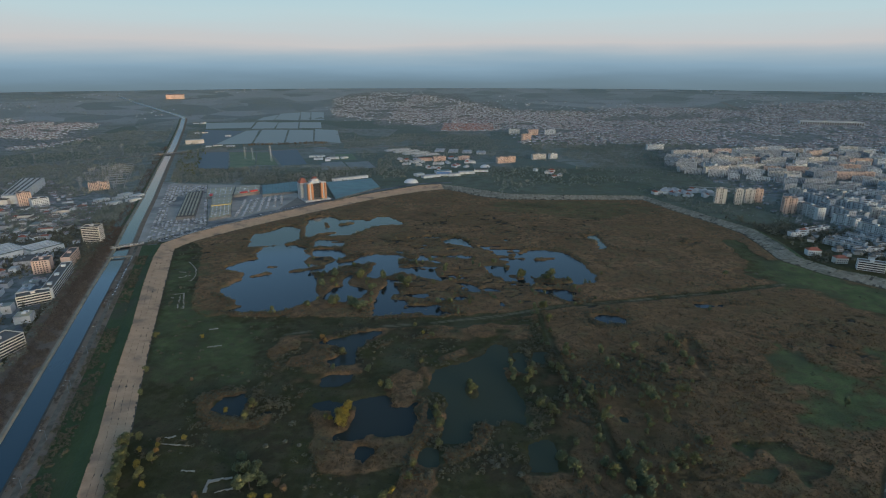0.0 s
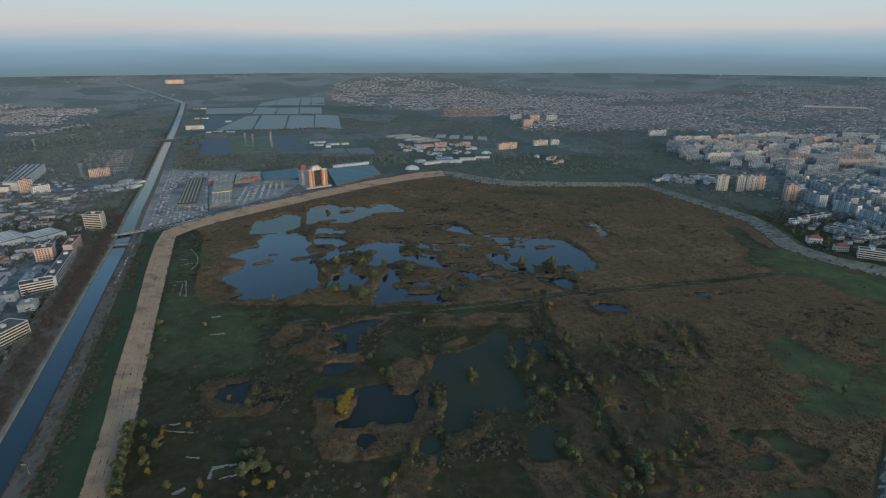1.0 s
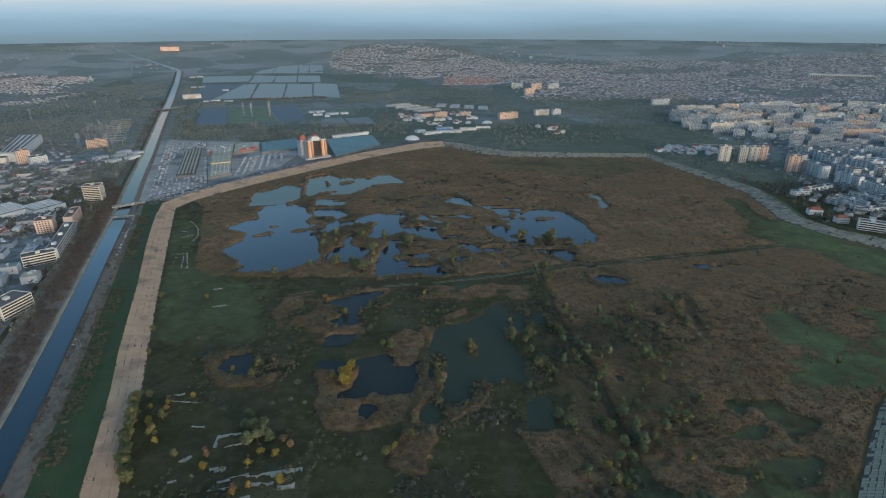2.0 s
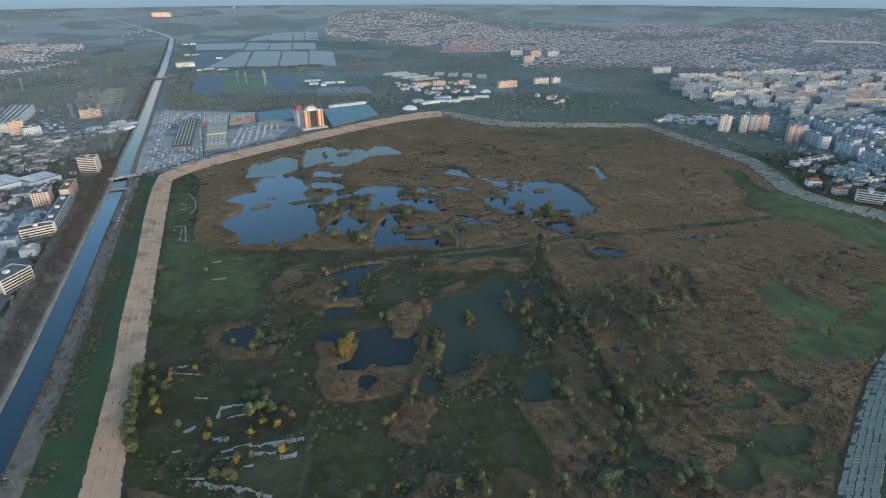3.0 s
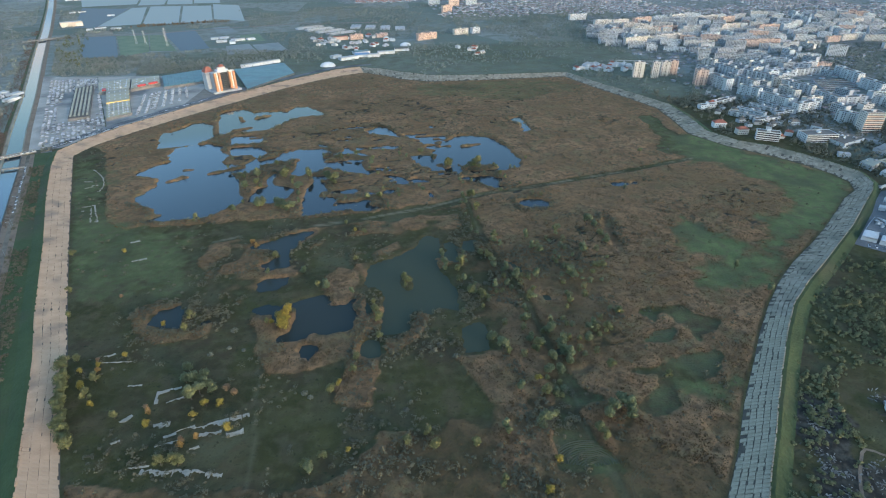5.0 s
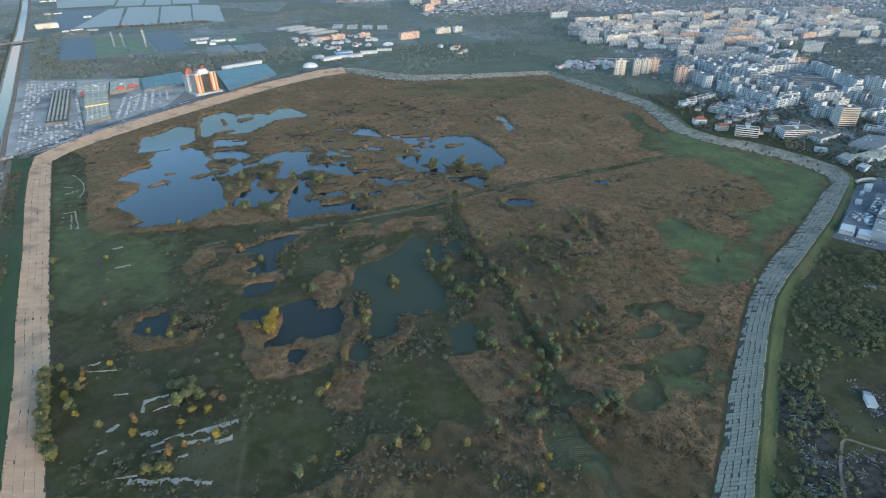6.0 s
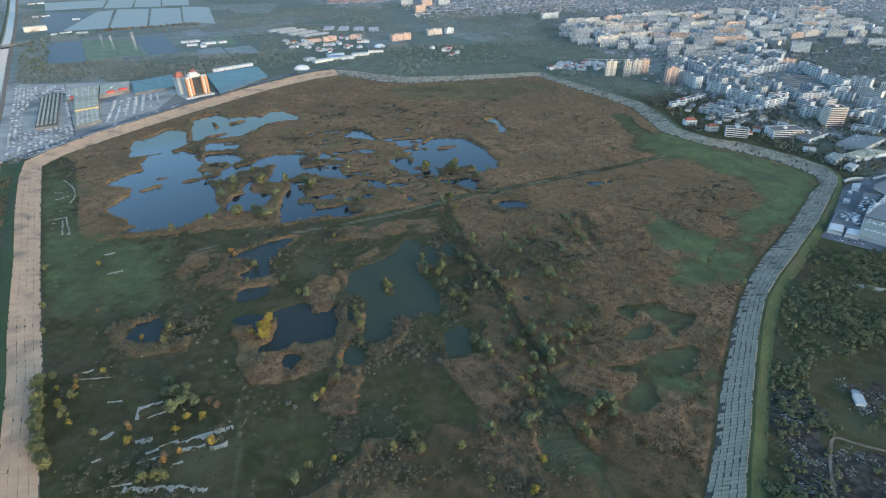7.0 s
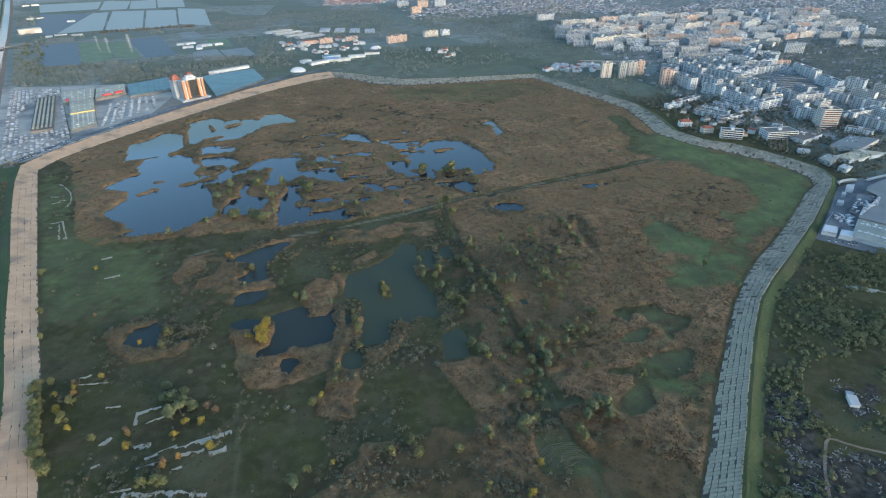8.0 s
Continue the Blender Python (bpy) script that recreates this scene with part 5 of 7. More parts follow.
def hall(name, poly, height, skin, roof, label, ridges=0, skylights=(0, 0), trim=None, stripe=None, clutter=0):
    """A low hall over any four-cornered footprint, corner 0 to 1 being its short side."""
    ox, oy = poly[0]
    local = [(x - ox, y - oy) for x, y in poly]
    ob = thing(name, pose(ox, oy, float(rise(np.array(ox), np.array(oy)))), label, "building")
    part("wall", prism(local, -1, height), skin, ob)
    top = part("roof", prism(shrink(local, 0.8), height - 0.1, height + 0.25), roof, ob)
    part("eave_trim", prism(local, height - 0.9, height - 0.05) if not trim else prism(shrink(local, -0.15), height - 1.6, height - 0.02), trim or skin, ob)
    p = [Vector(q) for q in shrink(local, 3)]

    def at(u, v):
        return p[0].lerp(p[1], u).lerp(p[3].lerp(p[2], u), v)
    for k in range(ridges):
        u = (k + 0.5) / ridges
        a, b = at(u, 0.03), at(u, 0.97)
        d = (b - a)
        bm = boxes((-1.6, 1.6, 0, d.length, 0.2, 1.4), bevel=0.5)
        part("roof_ridge", bm, stripe or M_PALE_ROOF, top, m=pose(a.x, a.y, height, 0, 0, math.degrees(math.atan2(d.y, d.x)) - 90))
    for k in range(clutter):
        q2, d = at(rng.uniform(0.06, 0.94), rng.uniform(0.06, 0.94)), p[3] - p[0]
        a, b = rng.uniform(0.5, 1.0) ** 2 * 2.8, rng.uniform(0.5, 1.5)
        part("roof_unit", boxes((-b, b, -a, a, 0, rng.uniform(0.5, 2.0)), bevel=0.1), M_PLASTER[int(rng.choice([0, 0, 1, 2]))] if rng.uniform() < 0.6 else M_METAL, top, m=pose(q2.x, q2.y, height + 0.2, 0, 0, math.degrees(math.atan2(d.y, d.x)) - rng.choice([0, 90])))
    nu, nv = skylights
    if nu:
        bm = boxes((-1.1, 1.1, -1.8, 1.8, 0, 0.7), bevel=0.15)
        me = bpy.data.meshes.new("skylight")
        bm.to_mesh(me)
        bm.free()
        me.materials.append(M_PLASTER[0])
        d = p[3] - p[0]
        for i in range(nu):
            for j in range(nv):
                q2 = at((i + 0.5) / nu, (j + 0.5) / nv)
                put_mesh("skylight", me, None, top, pose(q2.x, q2.y, height + 0.2, 0, 0, math.degrees(math.atan2(d.y, d.x)) - 90))
    return ob


def oblong(x, y, turn, length, width):
    c, s = math.cos(radians(turn)), math.sin(radians(turn))
    return [(x + a * length / 2 * c - b * width / 2 * s, y + a * length / 2 * s + b * width / 2 * c) for a, b in ((-1, 1), (-1, -1), (1, -1), (1, 1))]


def lot(name, poly, z, mat, label):
    return tagged(part(name, prism(poly, -0.4, z), mat, None), label, "pavement", kind="structure")


# shopping strip beyond the west dike
lot("pavement", [(-478, 792), (-428, 796), (-380, 866), (-402, 886), (-545, 1235), (-660, 1262)], 0.3, M_YARD, "large grey asphalt vehicle yard")
lot("pavement", [(-385, 872), (-318, 950), (-300, 1130), (-420, 1230), (-545, 1240), (-398, 880)], 0.25, M_YARD, "grey shop car park")
lot("pavement", [(-318, 955), (-225, 1065), (-215, 1095), (-290, 1130), (-305, 1120)], 0.2, M_ROAD, "dusty yard beside an office tower")
hall("warehouse", [(-472, 926), (-443, 935), (-519, 1152), (-545, 1133)], 4.2, M_SHOP_WALL, M_BITUMEN, "long warehouse with a ribbed tan and grey roof", ridges=5, stripe=M_TAN_ROOF)
hall("supermarket", [(-411, 917), (-382, 946), (-411, 1025), (-445, 1011)], 4.2, M_SHOP_WALL, M_TAN_ROOF, "supermarket with a flat tan-grey roof and rows of skylights", skylights=(5, 7), clutter=6)
hall("supermarket", [(-443, 1007), (-411, 1025), (-439, 1107), (-474, 1090)], 6, M_SHOP_WALL, M_TAN_ROOF, "raised supermarket front with a yellow fascia", skylights=(4, 3), trim=M_YELLOW)
hall("supermarket", [(-485, 1086), (-441, 1117), (-465, 1196), (-518, 1171)], 4.5, M_SHOP_WALL, M_TAN_ROOF, "large shop hall with a grey roof and white skylights", skylights=(5, 6), clutter=24)
hall("furniture_store", [(-434, 1101), (-392, 1139), (-413, 1207), (-459, 1184)], 6, M_SHOP_WALL, M_TAN_ROOF, "store hall with red signs and roof lights", skylights=(3, 4), clutter=16)
for name, x, y, turn, w, h in (("sign_panel", -482, 1104, 110, 14, 2.5), ("sign_panel", -420, 1120, 42, 15, 3), ("sign_panel", -404, 1136, 42, 16, 3)):
    ob = thing("sign_board", pose(x, y, 4.7 if x < -450 else 6.2, 0, 0, turn), "plain red fascia board on a shop roof", "sign")
    part("panel", boxes((-w / 2, w / 2, -3, 3, 0, h), bevel=0.2), M_RED, ob)
    part("bracket", boxes((-w / 2 + 1, w / 2 - 1, 3, 4, 0, h * 0.8)), M_METAL, ob)
hall("teal_hall", [(-378, 1112), (-309, 1149), (-341, 1253), (-409, 1208)], 4.5, M_SHOP_WALL, M_TEAL_ROOF, "low hall with a blue-green sheet roof", ridges=6, stripe=M_TEAL_ROOF)
hall("teal_hall", [(-218, 1075), (-141, 1196), (-174, 1301), (-274, 1250)], 3.2, M_SHOP_WALL, M_TEAL_ROOF, "wide flat hall with a blue-green roof beside the dike")
hall("shed", [(-262, 1272), (-184, 1322), (-188, 1332), (-266, 1282)], 6, M_PLASTER[0], M_PALE_ROOF, "narrow pale shed behind a wide hall")


def office_tower(x, y, turn):
    ob = thing("office_tower", pose(x, y, 0, 0, 0, turn), "tall office tower with four orange columns round a dark glass front", "building")
    part("core", boxes((-19, 19, -4, 16, -1, 34), bevel=0.3), M_PLASTER[1], ob)
    part("glass_front", boxes((-7.5, 7.5, -4.6, 0, 4, 35), bevel=0.2), M_GLASS, ob, "dark glass front")
    for k in range(9):
        part("floor_edge", boxes((-7.4, 7.4, -4.9, -4.5, 6 + k * 3.4, 6.3 + k * 3.4)), M_BITUMEN, ob)
    for cx in (-17.5, -10, 10, 17.5):
        post = part("column", boxes((cx - 2.1, cx + 2.1, -10, -3, 0, 36), bevel=0.8), M_ORANGE, ob, "orange clad column")
        part("column_cap", boxes((cx - 2.3, cx + 2.3, -10.2, -2.8, 35.8, 37.6), bevel=0.6), M_PLASTER[2], post)
    for cx in (-13.7, 13.7):
        part("pilaster", boxes((cx - 1.5, cx + 1.5, -7.5, -3.9, 2, 38), bevel=0.4), M_PLASTER[0], ob, "white pilaster")
    loft = part("penthouse", boxes((-11, 11, -3, 9, 34, 39.5), bevel=0.6), M_PLASTER[0], ob)
    part("roof_fin", boxes((-7, 7, -1, 7, 39.4, 43), bevel=0.6), M_PLASTER[2], loft)
    for cx in (-17, 9):
        wing = part("rear_wing", boxes((cx - 8, cx + 8, 18, 38, -1, 34), bevel=0.3), M_PLASTER[1], ob, "grey rear wing")
        bm = bmesh.new()
        bmesh.ops.create_cone(bm, cap_ends=True, segments=4, radius1=12, radius2=4, depth=9, matrix=pose(cx, 28, 38.4, 0, 0, 45))
        part("wing_roof", bm, M_TILE, wing, "red hipped roof")
    part("entrance_canopy", boxes((-10, 10, -16, -4, 4.5, 5.6), bevel=0.3), M_METAL, ob)
    part("podium", boxes((-26, 26, -12, 20, -1, 3.5), bevel=0.2), M_PLASTER[1], ob)
    return ob


office_tower(-258, 1080, 33)
# works and offices west of the canal
block(-463, 565, 38, 32, 15, 12, 2, name="office_building", label="cream three-storey office wing with long window bands", group="", strips=True)
block(-474, 622, 112, 100, 12, 12, 0, name="office_building", label="long white office wing with window bands along the canal", group="", strips=True)
block(-508, 698, 110, 46, 11, 15, 3, name="office_building", label="plain orange-pink rendered building end", group="", near=False)
block(-524, 667, 25, 20, 20, 17, 3, name="workshop", label="tall pinkish workshop cube with vents on its roof", group="", near=False)
block(-412, 450, 78, 32, 22, 14, 2, name="office_building", label="cream office building with warm lit front", group="", strips=True)
block(-537, 797, 12, 24, 18, 25, 2, name="apartment_block", label="cream and brown striped block beside the canal bridge", strips=True)
lot("pavement", [(-540, 320), (-392, 320), (-412, 392), (-432, 470), (-560, 480)], 0.28, M_ASPHALT, "grey yard of offices beside the canal")
for x, y, a, b, m in ((-480, 392, 30, 12, M_PALE_ROOF), (-505, 420, 34, 16, M_BITUMEN), (-470, 440, 26, 12, M_GREEN_ROOF), (-520, 455, 22, 14, M_TILE), (-500, 350, 28, 14, M_BITUMEN), (-452, 340, 20, 9, M_PALE_ROOF)):
    hall("shed", oblong(x, y, 20, a, b), rng.uniform(4, 7), M_PLASTER[1], m, "flat-roofed workshop in an office yard", clutter=4)
hall("shed", oblong(-448, 415, 78, 26, 10), 4, M_PLASTER[0], M_BITUMEN, "low flat shed in an office yard")
hall("shed", oblong(-430, 372, 78, 22, 14), 5, M_PLASTER[1], M_TILE, "low red-roofed shed in an office yard")
hall("shed", oblong(-470, 360, 78, 40, 18), 6, M_PLASTER[1], M_BITUMEN, "grey workshop in an office yard")
block(-819, 1037, 43, 22, 18, 25, 3, near=False)
block(-787, 1031, 50, 28, 20, 15, 0, near=False)
block(-760, 1180, 30, 40, 14, 17, 3, near=False)
# the works: many halls round narrow yards
ROOFS = [M_BITUMEN, M_GREEN_ROOF, M_BITUMEN, M_PALE_ROOF, M_TAN_ROOF, M_BITUMEN]
for i in range(5):
    for j in range(5):
        x, y = -440 - 30 * i - 9 * j + rng.uniform(-3, 3), 520 - 8 * i + 27 * j + rng.uniform(-3, 3)
        if math.hypot(x + 463, y - 565) > 26 and along([(-455, 580), (-493, 668)], np.array([x]), np.array([y]))[0] > 17 and math.hypot(x + 524, y - 667) > 24:
            hall("works_hall", oblong(x, y, 20 + rng.choice([0, 90]), rng.uniform(15, 25), rng.uniform(11, 19)), rng.uniform(4, 9), M_PLASTER[int(rng.choice([0, 1, 2, 1]))], ROOFS[rng.integers(6)], "works hall with a flat roof among yards", clutter=int(rng.integers(1, 5)), ridges=int(rng.choice([0, 0, 0, 3])), stripe=M_PLASTER[1])
hall("works_hall", oblong(-630, 735, 62, 44, 56), 8, M_PLASTER[0], M_GREEN_ROOF, "works hall with white saw-tooth roof lights", ridges=7, stripe=M_PLASTER[0])
hall("works_hall", oblong(-588, 752, 62, 44, 40), 8, M_PLASTER[0], M_GREEN_ROOF, "smaller works hall with white roof lights", ridges=5, stripe=M_PLASTER[0])
hall("works_hall", oblong(-560, 700, 24, 40, 30), 8, M_PLASTER[1], M_BITUMEN, "grey flat-roofed workshop among works", clutter=8)
hall("factory", [(-871, 1046), (-833, 1046), (-917, 1234), (-963, 1227)], 17, M_PLASTER[0], M_PLASTER[2], "large pale factory with deep roof lights", ridges=4, stripe=M_BITUMEN)
hall("factory", oblong(-870, 1060, 107, 60, 20), 11, M_PLASTER[2], M_BITUMEN, "low cream factory annex")
hall("substation_house", oblong(-900, 1985, 30, 60, 24), 14, M_PLASTER[2], M_PALE_ROOF, "pale building near the far canal bridge")
for k, (x, y) in enumerate([(-650, 1045), (-628, 1075), (-664, 1090), (-690, 1070), (-640, 1110), (-670, 1120)]):
    hall("shed", oblong(x, y, 65, 26, 14), 5, M_PLASTER[0], M_PALE_ROOF, "white-roofed storage shed west of the canal")
# smaller sheds of the works
shed_at, tries = [], 0
while len(shed_at) < 95 and tries < 5000:
    tries += 1
    x, y = rng.uniform(-820, -430), rng.uniform(380, 1000)
    taken = [(-463, 565, 40), (-474, 622, 50), (-508, 698, 30), (-524, 667, 22), (-412, 450, 28), (-537, 797, 24), (-510, 570, 88), (-630, 735, 46), (-588, 752, 40), (-560, 700, 34), (-650, 1080, 60)]
    if x > -462 - 0.42 * (y - 480) or x < -640 - 0.5 * (y - 400) or any(math.hypot(x - a, y - b) < r for a, b, r in taken) or any(math.hypot(x - a, y - b) < 21 for a, b in shed_at):
        continue
    shed_at.append((x, y))
    hall("shed", oblong(x, y, rng.choice([20, 110]) + rng.normal(0, 4), rng.uniform(10, 24), rng.uniform(7, 13)), rng.uniform(4, 8), M_PLASTER[int(rng.choice([0, 1, 2]))], [M_PALE_ROOF, M_BITUMEN, M_BITUMEN, M_GREEN_ROOF, M_BITUMEN, M_TILE][rng.integers(6)], "flat-roofed shed among works and trees")
# greenhouses and yards beyond the far dike
for k in range(4):
    hall("greenhouse", oblong(-150 + 32 * k, 1810 - 38 * k, -58 + 90, 88, 22), 3.4, M_PLASTER[1], M_PALE_ROOF, "long pale greenhouse in a row", ridges=2)
for k in range(4):
    hall("greenhouse", oblong(-10 + 44 * k, 1800 - 18 * k, 85, 60, 30), 3.4, M_PLASTER[1], M_PALE_ROOF, "wide pale greenhouse in a row", ridges=3)
for x, y, turn, a, b, m in ((0, 1392, 20, 40, 20, M_TEAL_ROOF), (-30, 1330, 30, 46, 16, M_PALE_ROOF), (28, 1350, 10, 30, 16, M_PALE_ROOF), (60, 1380, 10, 40, 14, M_PALE_ROOF), (100, 1410, 0, 36, 14, M_BITUMEN), (-60, 1350, 40, 24, 14, M_PALE_ROOF)):
    hall("shed", oblong(x, y, turn, a, b), 6, M_PLASTER[0], m, "pale shed in a yard behind the dike")


def dome(x, y, r):
    ob = thing("dome_tent", pose(x, y, 0), "white inflated dome behind the dike", "tent")
    bm = bmesh.new()
    bmesh.ops.create_uvsphere(bm, u_segments=20, v_segments=10, radius=1, matrix=Matrix.Diagonal((r, r * 0.7, r * 0.55, 1)))
    bmesh.ops.bisect_plane(bm, geom=bm.verts[:] + bm.edges[:] + bm.faces[:], plane_co=(0, 0, 0), plane_no=(0, 0, -1), clear_outer=True)
    part("skin", bm, M_PLASTER[0], ob)
    part("base_ring", boxes((-r, r, -r * 0.1, r * 0.1, -0.5, 0.6)), M_CONCRETE, ob)


dome(-75, 1262, 17)
dome(115, 1475, 14)
for x, y, turn, length, h in ((180, 1557, 27, 60, 16), (285, 1620, 20, 44, 14), (330, 1632, 20, 24, 14), (316, 2090, 26, 38, 22), (-10, 1590, 20, 36, 12), (60, 1610, 20, 30, 10), (370, 2260, 10, 40, 22), (440, 2270, 10, 44, 20), (300, 2320, 10, 46, 17)):
    block(x, y, turn, length, 13, h, 3 if length > 50 else int(rng.choice([0, 2, 3])), near=False)
depot = hall("long_depot", oblong(1798, 2572, -21, 250, 60), 14, M_PLASTER[0], M_PALE_ROOF, "very long depot with a ribbed front and a pale roof", ridges=1)
for k in range(26):
    u = (k + 0.5) / 26
    part("bay_door", boxes((-2.9, 2.9, -0.3, 0.3, 0, 11)), M_BITUMEN, depot, m=pose(1671 + 233 * u - 0.6 - depot.location.x, 2590 + -91 * u - 1.6 - depot.location.y, 0, 0, 0, -21))
hall("depot", oblong(-1800, 3780, 20, 110, 70), 26, M_PLASTER[3], M_TILE, "big reddish depot far beside the plain")
# trade hall beyond the corner of the east dike
lot("pavement", [(451, 391), (509, 434), (578, 489), (609, 495), (672, 503), (769, 513), (633, 351), (507, 329), (476, 363)], 0.3, M_ASPHALT, "grey asphalt yard round a trade hall")
hall("trade_hall", [(520, 406), (547, 427), (560, 424), (585, 446), (585, 461), (598, 471), (636, 484), (686, 493), (612, 380), (549, 371)], 7, M_SHOP_WALL, M_GREY_ROOF, "broad trade hall with a grey roof and small white roof lights", skylights=(5, 9), clutter=30)
hall("trade_hall", [(525, 422), (573, 459), (588, 449), (528, 412)], 5, M_SHOP_WALL, M_ASPHALT, "lower dark-roofed part of a trade hall", clutter=16)
hall("trade_hall", [(487, 378), (521, 406), (550, 372), (511, 342)], 6, M_PLASTER[1], M_GREEN_ROOF, "green-roofed front of a trade hall with a pale rim", trim=M_PALE_ROOF, skylights=(2, 8), clutter=10)
hall("plant_yard", [(497, 418), (515, 430), (532, 414), (500, 389), (492, 399), (484, 408)], 3, M_PLASTER[1], M_ASPHALT, "walled yard full of cooling plant", clutter=34)
hall("loading_bay", [(467, 394), (480, 405), (489, 397), (476, 385)], 4.5, M_PLASTER[0], M_PLASTER[0], "white loading bay with dark dock doors")
hall("loading_bay", [(477, 383), (488, 392), (497, 386), (485, 375)], 4.5, M_PLASTER[0], M_PLASTER[0], "white loading bay beside a trade hall")
hall("shed", [(572, 474), (584, 485), (593, 483), (578, 470)], 4, M_PLASTER[0], M_PALE_ROOF, "pale shed at the edge of the trade yard")
hall("shed", [(535, 447), (543, 454), (548, 451), (541, 444)], 3, M_PLASTER[0], M_PALE_ROOF, "small pale shed in the trade yard")
hall("shed", [(558, 465), (565, 471), (568, 469), (561, 462)], 3, M_PLASTER[0], M_PALE_ROOF, "small pale shed in the trade yard")
for line in ([(580, 493), (586, 497), (593, 500), (599, 501), (607, 501), (612, 499)], [(621, 495), (632, 497), (643, 500), (658, 502), (680, 506)]):
    ribbon("boundary_wall", line, (-1.2, -1.0, 1.0, 1.2), (0.0, 2.6, 2.6, 0.0), [M_PLASTER[2], M_PLASTER[2], M_PLASTER[2]], "curved cream wall at the bend of a dike lane", "wall")
hall("works_hall", [(667, 600), (721, 624), (749, 602), (687, 573)], 7, M_PLASTER[1], M_GREY_ROOF, "works hall with a grey sheet roof", clutter=8)
hall("works_hall", [(641, 565), (694, 577), (717, 560), (646, 545)], 5, M_PLASTER[0], M_TAN_ROOF, "long low works hall with a tan roof and pale walls", clutter=6)
hall("works_hall", [(638, 658), (680, 673), (690, 639), (644, 622)], 6, M_PLASTER[0], M_BITUMEN, "works hall with white walls and a brown flat roof", clutter=8)
hall("works_hall", [(614, 562), (637, 572), (641, 558), (615, 544)], 6, M_PLASTER[1], M_GREEN_ROOF, "pale roofed workshop near the dike corner", clutter=2)
hall("works_hall", [(616, 532), (631, 539), (634, 528), (618, 521)], 5, M_PLASTER[0], M_PALE_ROOF, "white workshop near the dike corner", clutter=2)
hall("works_hall", oblong(620, 594, -30, 14, 9), 5, M_PLASTER[0], M_PALE_ROOF, "small white workshop by the dike")


def house(x, y, turn, a, b, h, skin, roof, label):
    ob = thing("house", pose(x, y, float(rise(np.array(x), np.array(y))), 0, 0, turn), label, "house", "houses")
    part("wall", boxes((-a / 2, a / 2, -b / 2, b / 2, -1, h), bevel=0.1), skin, ob)
    bm = bmesh.new()
    v = [bm.verts.new(p) for p in ((-a / 2 - 0.4, -b / 2 - 0.4, h), (a / 2 + 0.4, -b / 2 - 0.4, h), (a / 2 + 0.4, b / 2 + 0.4, h), (-a / 2 - 0.4, b / 2 + 0.4, h), (-a / 4, 0, h + b * 0.32), (a / 4, 0, h + b * 0.32))]
    for f in ((0, 1, 5, 4), (2, 3, 4, 5), (1, 2, 5), (3, 0, 4), (3, 2, 1, 0)):
        bm.faces.new([v[i] for i in f])
    top = part("roof", bm, roof, ob)
    tagged(put_mesh("window_band", band_mesh(a - 1, 1.3, 1.6, 1.3), None, ob, pose(0, -b / 2 - 0.02, 1.2)), kind="stuff")
    if h > 5:
        tagged(put_mesh("window_band", band_mesh(a - 1, 1.3, 1.6, 1.3), None, ob, pose(0, -b / 2 - 0.02, 4.2)), kind="stuff")
    part("chimney", boxes((a * 0.2, a * 0.2 + 0.7, -0.4, 0.4, h, h + b * 0.32 + 0.9)), M_PLASTER[3], top)


house(529, 734, -10, 18, 11, 8, M_PLASTER[0], M_TILE, "white house with a red hipped roof above the dike")
house(544, 700, -5, 16, 10, 8, M_PLASTER[2], M_TILE, "cream house with a rust red roof above the dike")
n_house = 0
while n_house < 95:
    x, y = rng.uniform(-1000, -560), rng.uniform(620, 1060)
    if x < -600 - 0.42 * (y - 800) and x > -640 - 0.9 * (y - 600) and not any(abs(x - a) < 46 and abs(y - b) < 40 for a, b in ((-630, 735), (-588, 752), (-819, 1037), (-787, 1031), (-925, 1120), (-870, 1060), (-650, 1080))):
        red = rng.uniform() < 0.22
        house(x, y, rng.uniform(0, 180), rng.uniform(9, 16), rng.uniform(7, 10), rng.uniform(3.2, 6.5), M_PLASTER[int(rng.choice([0, 0, 1, 2]))], M_TILE if red else (M_PALE_ROOF if rng.uniform() < 0.15 else M_BITUMEN), "small house with a red tiled roof" if red else "small house with a grey roof")
        n_house += 1
n_house = 0
while n_house < 34:
    x, y = rng.uniform(445, 582), rng.uniform(1098, 1186)
    if signed([(445, 1156), (508, 1186), (582, 1149), (554, 1098), (503, 1111), (448, 1124)], np.array([x]), np.array([y]))[0] < 0:
        house(x, y, rng.uniform(0, 180), rng.uniform(9, 15), rng.uniform(7, 10), rng.uniform(4, 7), M_PLASTER[int(rng.choice([0, 0, 1, 2]))], M_TILE if rng.uniform() < 0.12 else M_PALE_ROOF, "low house at the edge of a green field")
        n_house += 1
n_house = 0
while n_house < 420:
    x, y = rng.uniform(560, 900), rng.uniform(560, 1000)
    if signed([(600, 860), (640, 760), (680, 700), (640, 640), (600, 640), (570, 700), (560, 760), (540, 850)], np.array([x]), np.array([y]))[0] < 0 and not any(abs(x - r[0]) < 17 and abs(y - r[1]) < 17 for r in TAKEN):
        TAKEN.append((x, y))
        house(x, y, rng.uniform(0, 180), rng.uniform(9, 15), rng.uniform(7, 10), rng.uniform(3.2, 7), M_PLASTER[int(rng.choice([0, 1, 2]))], M_TILE if rng.uniform() < 0.12 else M_BITUMEN, "low house among trees behind the dike")
    n_house += 1


